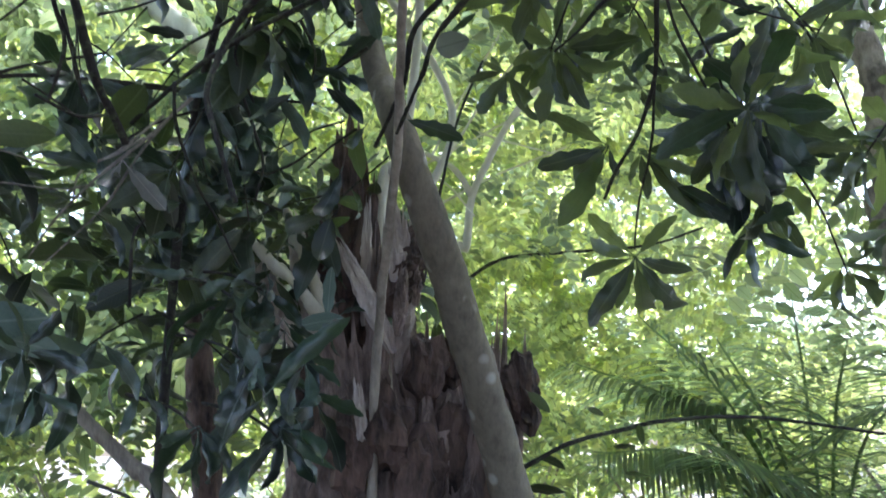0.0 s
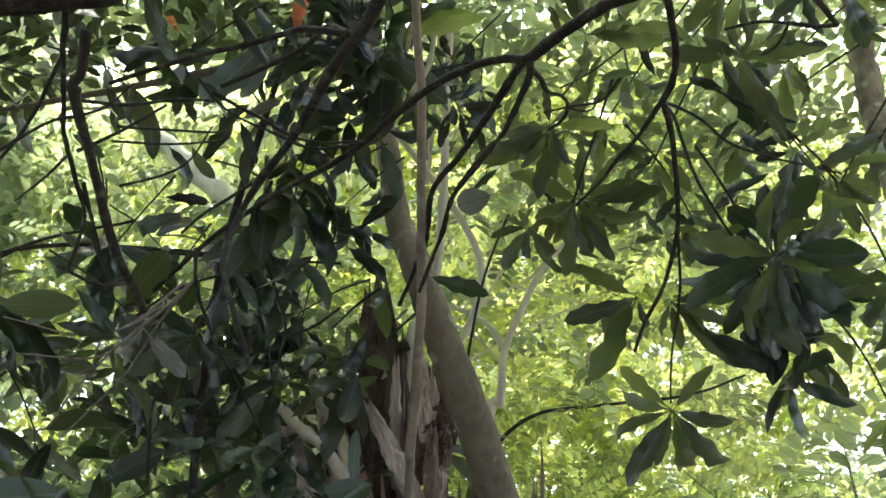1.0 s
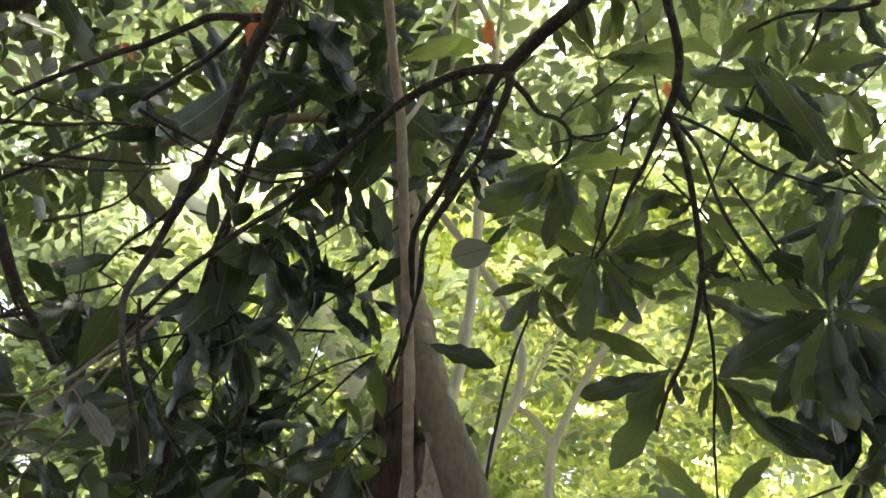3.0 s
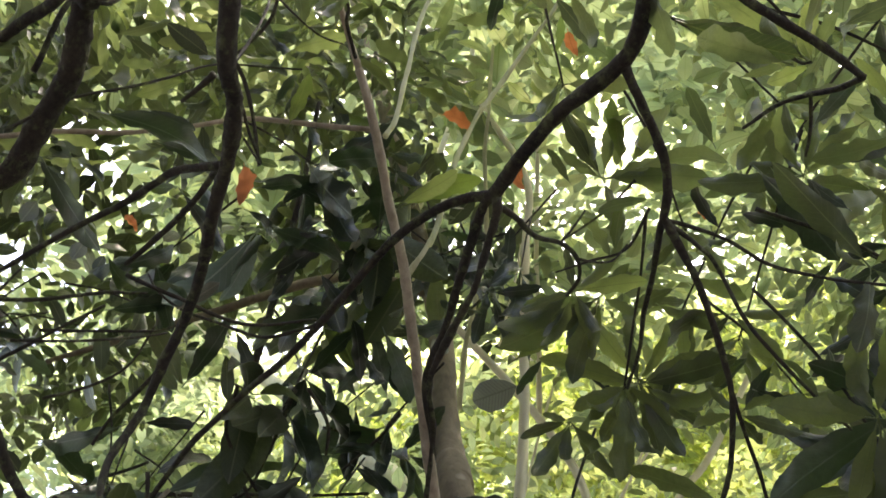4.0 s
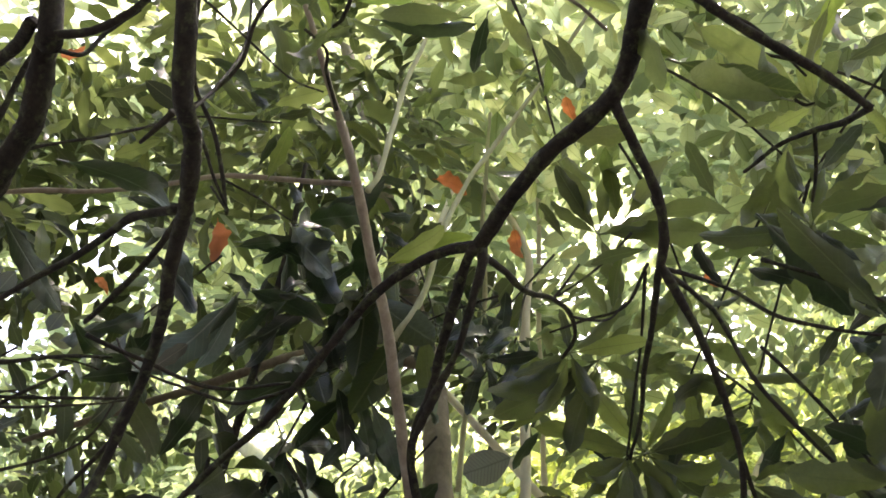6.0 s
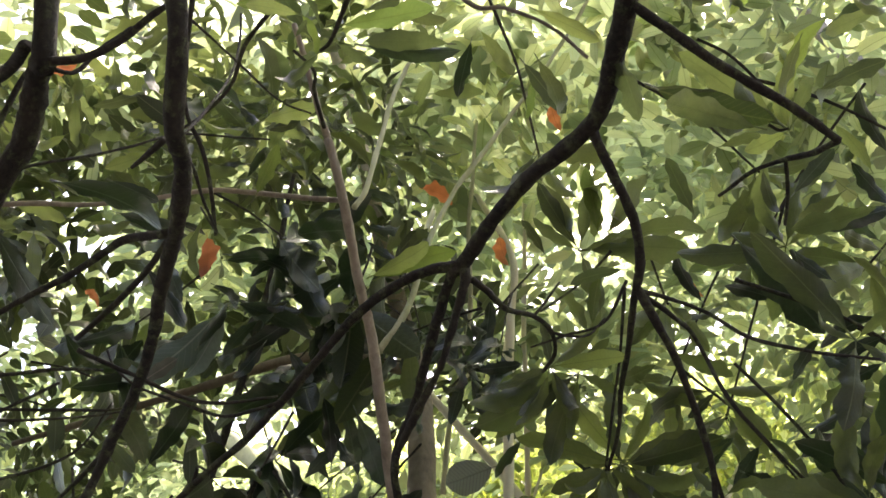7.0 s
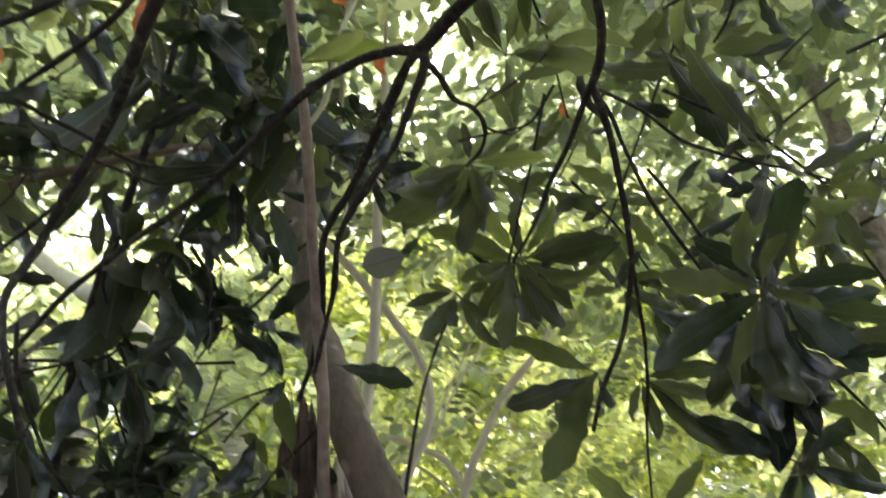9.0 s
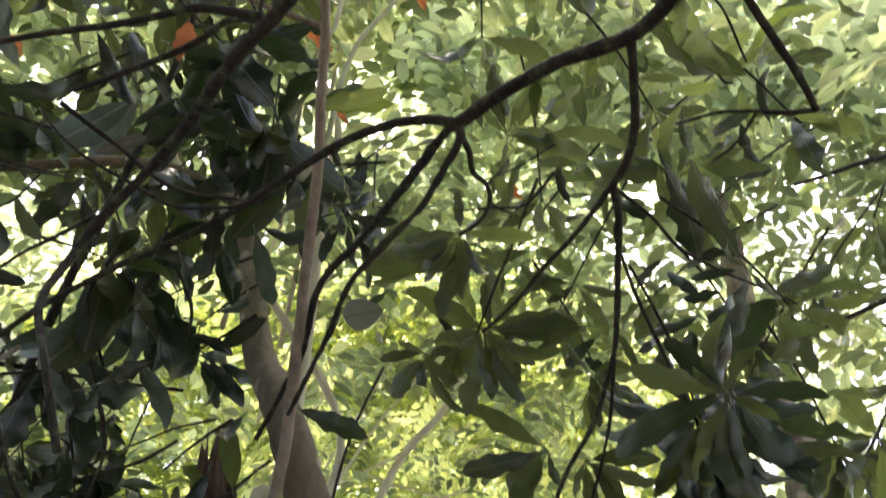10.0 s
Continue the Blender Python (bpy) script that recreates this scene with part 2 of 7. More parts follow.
def blade(width, curl, fold, twist, peak=0.5, stations=8, ripple=0.0, stalk=0.1):
    """Leaf of unit length along +x: arrays of vertices, quads and a UV pair for each vertex."""
    verts, uvs, faces = [], [], []
    for i in range(stations + 1):
        u = i / stations
        w = width * 0.5 * (u / peak) ** (1.5 * peak) * ((1 - u) / (1 - peak)) ** (1.5 * (1 - peak)) + (0.004 if i == 0 else 0.0)
        w *= 1 + 0.55 * ripple * math.sin(u * 21 + width * 60)
        a, roll = curl * u * u, twist * (u - 0.3)
        x = stalk + (1 - stalk) * u
        z = -a * x * 0.5
        for s in (-1, 0, 1):
            dy, dz = s * w * math.cos(fold), abs(s) * w * math.sin(fold) + s * ripple * math.sin(u * 17 + s) * w
            verts.append((x * (1 - 0.12 * a * u), dy * math.cos(roll) - dz * math.sin(roll), z + dy * math.sin(roll) + dz * math.cos(roll)))
            uvs.append((u, 0.5 + 0.5 * s * (w / (width * 0.5))))
        if i:
            k = 3 * i
            faces += [(k - 3, k - 2, k + 1, k), (k - 2, k - 1, k + 2, k + 1)]
    if stalk:
        k, r = len(verts), 0.008
        verts += [(0, -r, 0), (0, r, 0), (0, 0, -r * 1.6), (stalk * 1.05, -r, 0), (stalk * 1.05, r, 0), (stalk * 1.05, 0, -r * 1.6)]
        uvs += [(0, 0.5)] * 6
        faces += [(k, k + 1, k + 4, k + 3), (k + 1, k + 2, k + 5, k + 4), (k + 2, k, k + 3, k + 5)]
    return np.array(verts), faces, np.array(uvs)


def leaf_mesh(name, shape, material):
    verts, faces, uvs = shape
    mesh = mesh_of(name, verts, faces)
    layer = mesh.uv_layers.new(name="UVMap")
    for loop in mesh.loops:
        layer.data[loop.index].uv = uvs[loop.vertex_index]
    mesh.materials.append(material)
    return mesh


LONG = [blade(0.265, 0.5, 0.45, 0.5, 0.56, 14, 0.2), blade(0.285, 0.9, 0.5, -0.7, 0.60, 14, 0.26), blade(0.235, 0.4, 0.35, 0.4, 0.54, 14, 0.18),
        blade(0.27, 1.2, 0.6, 0.8, 0.62, 14, 0.28), blade(0.25, 0.7, 0.8, -0.4, 0.55, 14, 0.2), blade(0.295, -0.4, 0.4, 0.6, 0.62, 14, 0.28), blade(0.24, 0.2, 0.3, -0.9, 0.58, 14, 0.24)]
OVAL = [blade(0.33, 0.3, 0.22, 0.3, 0.48, 8, 0.05), blade(0.29, 0.6, 0.35, -0.4, 0.5, 8, 0.07), blade(0.35, 0.15, 0.15, 0.2, 0.5, 8, 0.05),
        blade(0.33, 0.8, 0.5, 0.5, 0.45, 8, 0.08), blade(0.36, -0.3, 0.3, 0.5, 0.5, 8, 0.1)]
SMALL = [blade(0.5, 0.3, 0.2, 0.2, 0.5, 3, 0, 0), blade(0.42, 0.5, 0.35, -0.3, 0.5, 3, 0, 0), blade(0.55, 0.2, 0.1, 0.2, 0.52, 3, 0, 0)]
TINY = [blade(0.5, 0.3, 0.2, 0.2, 0.5, 2, 0, 0), blade(0.6, 0.5, 0.35, -0.3, 0.5, 2, 0, 0)]
MIDDLE = [blade(0.42, 0.3, 0.22, 0.3, 0.55, 4, 0.05, 0), blade(0.36, 0.6, 0.35, -0.4, 0.52, 4, 0.07, 0), blade(0.48, 0.15, 0.15, 0.2, 0.56, 4, 0.05, 0)]
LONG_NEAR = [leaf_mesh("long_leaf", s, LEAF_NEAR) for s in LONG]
LONG_DARK = [leaf_mesh("shaded_leaf", s, LEAF_SHADED) for s in LONG]
LONG_BACKLIT = [leaf_mesh("backlit_leaf", s, LEAF_BACKLIT) for s in LONG]
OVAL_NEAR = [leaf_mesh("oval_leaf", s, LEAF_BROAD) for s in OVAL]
OVAL_ORANGE = [leaf_mesh("withered_leaf", s, LEAF_ORANGE) for s in (blade(0.46, 0.9, 0.55, 0.7, 0.42, 14, 0.22, 0.1), blade(0.54, 1.2, 0.7, -0.9, 0.46, 14, 0.26, 0.1))]
OVAL_SHEEN = [leaf_mesh("sheen_leaf", s, LEAF_SHEEN) for s in (OVAL[0], OVAL[2])]
LONG_SHEEN = [leaf_mesh("sheen_leaf", s, LEAF_SHEEN) for s in LONG[:3]]
BROAD_GREY = [leaf_mesh("dry_leaf", blade(0.62, 0.25, 0.12, 0.1, 0.55, 12, 0.05, 0.08), LEAF_GREY)]
LONG_GREY = [leaf_mesh("dry_leaf", s, LEAF_DRY) for s in (LONG[0], LONG[3])]


def leaf_pose(base, way, up, length):
    """Turns the leaf's +x along way and its upper face towards up."""
    x = Vector(way).normalized()
    z = Vector(up)
    z = (z - x * z.dot(x))
    z = z.normalized() if z.length > 1e-3 else x.orthogonal()
    y = z.cross(x)
    m = Matrix((x, y, z)).transposed().to_4x4() @ Matrix.Diagonal((length, length, length, 1))
    m.translation = base
    return m


def leaf(parent, base, tip, meshes, roll=0.0, label="", name="leaf", up=(0, 0.8, 0.6)):
    """One leaf from its base to its tip; up: where its upper face looks."""
    way = Vector(tip) - Vector(base)
    along = np.array([Vector(base) + way * k for k in (0.3, 0.5, 0.7, 0.9)])
    if in_gap(along, 0.008).any():
        return None
    up = Matrix.Rotation(roll + random.uniform(-0.45, 0.45), 3, way.normalized()) @ Vector(up)
    mesh = meshes[random.randrange(len(meshes))]
    if in_gap(along, 0.004, THIN).any() or in_gap(along, 0.002, LIGHT).any():
        return None
    ob = new(name, mesh)
    ob.parent = parent
    ob.matrix_parent_inverse = Matrix.Translation(-Vector(parent.location))
    ob.matrix_basis = leaf_pose(Vector(base), way, up, way.length)
    return tagged(ob, label)


def whorl(parent, tip, axis, count, size, meshes, droop=0.5, open_angle=75):
    """Leaves that spread from a twig's tip and sag."""
    axis = Vector(axis).normalized()
    a = axis.orthogonal().normalized()
    b = axis.cross(a)
    turn = random.uniform(0, 6.28)
    for k in range(count):
        phi = turn + k * 2.4
        theta = radians(random.uniform(0.45, 1.2) * open_angle)
        way = axis * math.cos(theta) + (a * math.cos(phi) + b * math.sin(phi)) * math.sin(theta) + Vector((0, 0, -droop * random.uniform(0.5, 1.2)))
        base = Vector(tip) - axis * (0.012 * k * random.random())
        way.normalize()
        leaf(parent, base, base + way * size * random.uniform(0.7, 1.15), meshes, random.uniform(-0.9, 0.9))


def spray_shape(kind, count, length, rng, pinnate):
    """A twig's worth of leaves round +x, as arrays; about one long."""
    vs, fs, us, total = [], [], [], 0
    for k in range(count):
        shape = kind[rng.integers(len(kind))]
        s = (k + 0.7) / count
        base = Vector((s, 0.03 * math.sin(s * 7), -0.12 * s * s))
        flip = 1 if k % 2 else -1
        if pinnate:
            way, up = Vector((0.45, flip, rng.uniform(-0.25, 0.1))), Vector((rng.uniform(-0.3, 0.3), flip * rng.uniform(-0.3, 0.2), 1))
        else:
            phi = k * 2.4 + rng.uniform(0, 1)
            way, up = Vector((rng.uniform(0.1, 0.9), math.cos(phi), math.sin(phi) * 0.6 - 0.4)), Vector((rng.uniform(-0.5, 0.5), rng.uniform(-0.5, 0.5), 1))
        m = np.array(leaf_pose(base, way, up, length * rng.uniform(0.7, 1.15)))
        v = shape[0] @ m[:3, :3].T + m[:3, 3]
        vs.append(v)
        us.append(shape[2])
        fs += [tuple(i + total for i in f) for f in shape[1]]
        total += len(v)
    return np.vstack(vs), np.array(fs, dtype=np.int64), np.vstack(us)


def foliage(name, parent, material, spots, ways, sizes, kind, count, length, seed, label="", pinnate=True, flat=0.5):
    """Many sprays joined into one mesh: a spray at each spot, along its way."""
    rng = np.random.default_rng(seed)
    shapes = [spray_shape(kind, count, length, rng, pinnate) for _ in range(6)]
    V, Fc, U, total = [], [], [], 0
    bare = in_gap(spots + ways / np.linalg.norm(ways, axis=1)[:, None] * np.array(sizes)[:, None] * 0.5 * length, 0.10, LIGHT)
    for spot, way, size, none in zip(spots, ways, sizes, bare):
        v, f, u = shapes[rng.integers(6)]
        up = Vector((rng.normal() * flat, rng.normal() * flat, 1))
        if none:
            continue
        m = np.array(leaf_pose(Vector(spot), Vector(way), up, size))
        V.append(v @ m[:3, :3].T + m[:3, 3])
        Fc.append(f + total)
        U.append(u)
        total += len(v)
    V, Fc, U = np.vstack(V), np.vstack(Fc), np.vstack(U)
    mesh = bpy.data.meshes.new(name)
    mesh.vertices.add(len(V))
    mesh.vertices.foreach_set("co", V.ravel())
    mesh.loops.add(Fc.size)
    mesh.loops.foreach_set("vertex_index", Fc.ravel())
    mesh.polygons.add(len(Fc))
    mesh.polygons.foreach_set("loop_start", np.arange(0, Fc.size, 4))
    mesh.polygons.foreach_set("use_smooth", np.ones(len(Fc), dtype=bool))
    layer = mesh.uv_layers.new(name="UVMap")
    layer.data.foreach_set("uv", U[Fc.ravel()].ravel())
    mesh.update(calc_edges=True)
    return part(name, mesh, material, parent, label, "stuff")


# openings in the leaf cover: a point, the way the opening runs, how fast it widens and how far it goes
OPENINGS = np.array([(1.49, 3.36, 3.46, 0.342, 0.823, 0.454, 0.020, 99),
                     (-1.18, 2.70, 4.74, -0.425, 0.478, 0.769, 0.018, 99),
                     (-1.52, 3.03, 4.27, -0.510, 0.561, 0.652, 0.022, 99),
                     (-1.93, 3.04, 3.89, -0.612, 0.563, 0.556, 0.030, 99),
                     (-1.17, 3.75, 3.75, -0.424, 0.741, 0.521, 0.024, 99),
                     (0.65, 4.04, 3.99, 0.032, 0.813, 0.582, 0.020, 99),
                     (-1.09, 3.77, 3.69, -0.343, 0.775, 0.531, 0.024, 99),
                     (1.42, 4.26, 2.91, 0.286, 0.897, 0.338, 0.016, 99),
                     (0.27, 3.58, 4.24, 0.071, 0.743, 0.666, 0.018, 99),
                     (1.72, 3.41, 3.83, 0.436, 0.701, 0.565, 0.018, 99),
                     (1.93, 3.83, 2.91, 0.487, 0.807, 0.334, 0.027, 99),
                     (1.15, 4.13, 2.70, 0.216, 0.940, 0.266, 0.024, 99),
                     (0.94, 3.93, 1.50, 0.217, 0.976, -0.028, 0.031, 99),
                     (-1.20, 3.81, 1.60, -0.319, 0.948, -0.003, 0.040, 99),
                     (-0.61, 2.25, 2.77, -0.279, 0.847, 0.453, 0.030, 5.2),
                     (-0.71, 2.23, 2.74, -0.321, 0.838, 0.440, 0.020, 5.2),
                     (-0.91, 2.17, 2.68, -0.399, 0.817, 0.416, 0.030, 5.2),
                     (-0.99, 2.16, 2.62, -0.431, 0.813, 0.393, 0.020, 5.2),
                     (-0.52, 2.28, 2.76, -0.243, 0.861, 0.448, 0.020, 5.2),
                     (-0.75, 2.26, 2.64, -0.336, 0.853, 0.400, 0.018, 5.2)])


# gaps that run through all the leaves to the sky: a point, the way and the half width for each metre beyond an arm's length before it
GAPS = np.array([(-0.022, 1.292, 2.210, -0.594, 0.595, 0.542, 0.0275),
                 (0.066, 1.305, 2.280, -0.506, 0.608, 0.612, 0.0137),
                 (0.059, 1.327, 2.251, -0.513, 0.630, 0.583, 0.0160),
                 (0.035, 1.317, 2.239, -0.537, 0.620, 0.571, 0.0103),
                 (0.162, 1.207, 2.424, -0.410, 0.510, 0.756, 0.0126),
                 (0.634, 1.519, 2.234, 0.062, 0.822, 0.566, 0.0297),
                 (0.599, 1.530, 2.220, 0.027, 0.833, 0.552, 0.0183),
                 (0.579, 1.542, 2.202, 0.007, 0.845, 0.534, 0.0149),
                 (0.151, 1.456, 2.164, -0.421, 0.759, 0.496, 0.0114),
                 (0.134, 1.458, 2.147, -0.438, 0.761, 0.479, 0.0092),
                 (0.209, 1.332, 2.350, -0.363, 0.635, 0.682, 0.0080),
                 (0.246, 1.317, 2.382, -0.326, 0.620, 0.714, 0.0092),
                 (0.074, 1.264, 2.325, -0.498, 0.567, 0.657, 0.0126),
                 (0.097, 1.369, 2.235, -0.475, 0.672, 0.567, 0.0069),
                 (0.105, 1.129, 2.440, -0.467, 0.432, 0.772, 0.0114),
                 (0.126, 1.181, 2.421, -0.446, 0.484, 0.753, 0.0080),
                 (0.341, 1.345, 2.393, -0.231, 0.648, 0.725, 0.0080),
                 (0.523, 1.433, 2.343, -0.049, 0.736, 0.675, 0.0092),
                 (0.529, 1.521, 2.233, -0.043, 0.824, 0.565, 0.0103)])

# thin places among the leaves before the stump, in the same form
THIN = np.array([(0.021, 1.302, 1.885, -0.262, 0.932, 0.251, 0.0131),
                 (-0.004, 1.303, 1.850, -0.287, 0.933, 0.216, 0.0163),
                 (0.024, 1.317, 1.824, -0.259, 0.947, 0.190, 0.0147),
                 (0.044, 1.315, 1.855, -0.239, 0.945, 0.221, 0.0131),
                 (-0.060, 1.261, 1.930, -0.343, 0.891, 0.296, 0.0131)])

# gaps to the sky beside the crooked branches, in the same form
LIGHT = np.array([(-0.089, 1.350, 2.219, -0.610, 0.565, 0.556, 0.0343),
                  (-0.008, 1.321, 2.321, -0.529, 0.536, 0.658, 0.0163),
                  (0.008, 1.354, 2.306, -0.513, 0.569, 0.643, 0.0180),
                  (0.010, 1.388, 2.276, -0.511, 0.603, 0.613, 0.0131),
                  (0.092, 1.525, 2.182, -0.429, 0.740, 0.519, 0.0212),
                  (0.098, 1.262, 2.433, -0.423, 0.477, 0.770, 0.0114)])


def in_gap(spots, margin, rows=GAPS):
    """Which of the spots lie in a gap, or nearer to one than the margin."""
    hit = np.zeros(len(spots), dtype=bool)
    for row in rows:
        along = (spots - row[:3]) @ row[3:6]
        off = np.linalg.norm(spots - row[:3] - along[:, None] * row[3:6], axis=1)
        hit |= (along > -0.5) & (off < 0.7 * row[6] * (along + 1) + margin)
    return hit


def grows(spots):
    """Which of the spots lie outside all openings."""
    kept = np.ones(len(spots), dtype=bool)
    for row in OPENINGS:
        along = (spots - row[:3]) @ row[3:6]
        off = np.linalg.norm(spots - row[:3] - along[:, None] * row[3:6], axis=1)
        kept &= (along < 0) | (along > row[7]) | (off > row[6] * (along + 4) * 0.95 + 0.05)
    return kept & ~in_gap(spots, 0.05)


def clumps(rng, low, high, n, clump, spread):
    """Spots gathered in clumps inside a box, with gaps between."""
    low, high = np.array(low), np.array(high)
    centres = rng.uniform(low, high, (max(1, n // clump), 3))
    spots = centres[rng.integers(len(centres), size=n)] + rng.normal(size=(n, 3)) * spread
    ways = rng.normal(size=(n, 3)) * (1, 1, 0.5) + (0, 0, -0.15)
    kept = grows(spots)
    return spots[kept], ways[kept]


# ---- ground ----
def ground_mesh():
    n, size = 90, 600.0
    verts, faces = [], []
    for j in range(n + 1):
        for i in range(n + 1):
            a, b = (i / n * 2 - 1), (j / n * 2 - 1)
            x, y = size * a * abs(a) ** 2, size * b * abs(b) ** 2
            far = min(1.0, math.hypot(x, y) / 60)
            verts.append((x, y, 0.08 * noise.noise(Vector((x, y, 0)) * 0.7) * (1 - far) - 0.03 + 1.5 * far * noise.noise(Vector((x, y, 2)) * 0.01)))
    for j in range(n):
        for i in range(n):
            k = j * (n + 1) + i
            faces.append((k, k + 1, k + n + 2, k + n + 1))
    return mesh_of("ground", verts, faces)


ground = new("ground", ground_mesh())
ground.data.materials.append(EARTH)
tagged(ground, "brown forest soil covered with leaf litter", "ground", "", "structure")

rng = np.random.default_rng(7)

# ---- the overhanging tree with long leaves ----
over_tree = thing("overhanging_tree", (-1.7, 1.0, 0), "tree with dark crooked branches and long drooping glossy leaves", "tree")
limb(over_tree, "branch", [(-0.300, 1.200, 3.600), (0.100, 1.150, 3.520), (0.450, 1.200, 3.270), (0.600, 1.350, 3.000), (0.607, 1.470, 2.890), (0.590, 1.570, 2.836), (0.560, 1.640, 2.820), (0.534, 1.697, 2.803), (0.497, 1.740, 2.794), (0.399, 1.806, 2.796), (0.308, 1.880, 2.782), (0.234, 1.953, 2.764)], 0.0190, 0.0125, BARK_DARK)
limb(over_tree, "branch", [(0.234, 1.953, 2.764), (0.183, 1.946, 2.764), (0.118, 1.962, 2.762), (0.026, 1.993, 2.737), (-0.065, 2.042, 2.697), (-0.144, 2.082, 2.650), (-0.242, 2.134, 2.617), (-0.359, 2.191, 2.589), (-0.479, 2.249, 2.546), (-0.600, 2.330, 2.500), (-0.720, 2.400, 2.430)], 0.0100, 0.0055, BARK_DARK)
limb(over_tree, "branch", [(0.231, 1.954, 2.762), (0.210, 1.962, 2.747), (0.150, 2.046, 2.697), (0.109, 2.113, 2.670), (0.065, 2.186, 2.647), (-0.001, 2.281, 2.607), (-0.025, 2.396, 2.534), (-0.050, 2.479, 2.511), (-0.079, 2.544, 2.479), (-0.120, 2.600, 2.420)], 0.0095, 0.0050, BARK_DARK, knobs=0.3)
limb(over_tree, "branch", [(0.237, 1.953, 2.763), (0.235, 1.960, 2.726), (0.179, 2.021, 2.637), (0.152, 2.051, 2.615), (0.101, 2.096, 2.574), (0.052, 2.150, 2.532), (0.031, 2.220, 2.502), (0.012, 2.286, 2.482), (-0.020, 2.360, 2.440), (-0.050, 2.430, 2.400)], 0.0085, 0.0040, BARK_DARK, knobs=0.35)
limb(over_tree, "twig", [(0.243, 1.971, 2.746), (0.262, 2.005, 2.743), (0.284, 2.072, 2.748), (0.317, 2.129, 2.765), (0.334, 2.191, 2.772), (0.327, 2.265, 2.773), (0.291, 2.313, 2.769)], 0.0065, 0.0035, BARK_DARK)
limb(over_tree, "twig", [(0.317, 2.129, 2.765), (0.345, 2.132, 2.798), (0.370, 2.140, 2.838)], 0.0030, 0.0020, BARK_DARK)
limb(over_tree, "twig", [(0.334, 2.192, 2.770), (0.365, 2.219, 2.773), (0.398, 2.247, 2.790), (0.431, 2.274, 2.840)], 0.0030, 0.0020, BARK_DARK)
limb(over_tree, "branch", [(0.501, 1.741, 2.793), (0.509, 1.768, 2.770), (0.520, 1.807, 2.747), (0.535, 1.869, 2.707), (0.532, 1.920, 2.674), (0.515, 1.967, 2.651)], 0.0085, 0.0080, BARK_DARK)
limb(over_tree, "branch", [(0.515, 1.967, 2.651), (0.493, 2.045, 2.639), (0.474, 2.115, 2.634), (0.445, 2.220, 2.639), (0.425, 2.320, 2.640), (0.400, 2.420, 2.645), (0.370, 2.520, 2.650)], 0.0060, 0.0035, BARK_DARK)
limb(over_tree, "branch", [(0.515, 1.967, 2.651), (0.534, 2.019, 2.612), (0.555, 2.111, 2.575), (0.571, 2.234, 2.470), (0.548, 2.320, 2.370), (0.496, 2.390, 2.282), (0.470, 2.440, 2.220)], 0.0075, 0.0040, BARK_DARK)
limb(over_tree, "twig", [(0.571, 2.234, 2.470), (0.585, 2.340, 2.400), (0.600, 2.500, 2.340), (0.600, 2.620, 2.290), (0.605, 2.740, 2.220), (0.608, 2.800, 2.160)], 0.0040, 0.0025, BARK_DARK)
limb(over_tree, "twig", [(0.515, 1.967, 2.651), (0.560, 2.080, 2.670), (0.588, 2.182, 2.692), (0.618, 2.210, 2.585), (0.651, 2.244, 2.530), (0.720, 2.330, 2.460), (0.800, 2.440, 2.400)], 0.0045, 0.0030, BARK_DARK)
limb(over_tree, "twig", [(0.515, 1.967, 2.651), (0.552, 2.001, 2.654), (0.611, 2.038, 2.638), (0.674, 2.081, 2.598), (0.754, 2.115, 2.578), (0.842, 2.152, 2.570), (0.950, 2.200, 2.560)], 0.0040, 0.0025, BARK_DARK)
limb(over_tree, "branch", [(0.600, 1.566, 2.828), (0.642, 1.609, 2.806), (0.694, 1.657, 2.774), (0.782, 1.732, 2.734), (0.838, 1.792, 2.703)], 0.0075, 0.0065, BARK_DARK)
limb(over_tree, "twig", [(0.838, 1.792, 2.703), (0.808, 1.832, 2.727), (0.766, 1.873, 2.766), (0.728, 1.924, 2.805), (0.677, 1.995, 2.837)], 0.0050, 0.0030, BARK_DARK)
limb(over_tree, "twig", [(0.774, 1.873, 2.764), (0.775, 1.973, 2.772), (0.775, 2.073, 2.810)], 0.0035, 0.0025, BARK_DARK)
limb(over_tree, "branch", [(-0.300, 1.200, 3.600), (-0.060, 1.280, 3.100), (0.030, 1.330, 2.780), (-0.016, 1.443, 2.670), (-0.030, 1.500, 2.655), (-0.055, 1.547, 2.638), (-0.090, 1.600, 2.622), (-0.129, 1.646, 2.611), (-0.198, 1.745, 2.569), (-0.262, 1.813, 2.521), (-0.333, 1.873, 2.467), (-0.374, 1.900, 2.415), (-0.395, 1.870, 2.310), (-0.360, 1.830, 2.190), (-0.330, 1.850, 2.080)], 0.0155, 0.0050, BARK_DARK, knobs=0.22)
limb(over_tree, "branch", [(-0.100, 1.600, 2.630), (-0.186, 1.616, 2.656), (-0.243, 1.639, 2.661), (-0.326, 1.671, 2.664), (-0.440, 1.700, 2.660), (-0.600, 1.740, 2.640)], 0.0075, 0.0045, BARK_DARK)
limb(over_tree, "branch", [(-0.090, 1.600, 2.622), (-0.154, 1.673, 2.695), (-0.207, 1.705, 2.676), (-0.293, 1.759, 2.670), (-0.397, 1.811, 2.661)], 0.0060, 0.0045, BARK_DARK)
limb(over_tree, "twig", [(-0.077, 1.510, 2.728), (-0.108, 1.525, 2.726), (-0.150, 1.546, 2.727)], 0.0060, 0.0030, BARK_DARK)
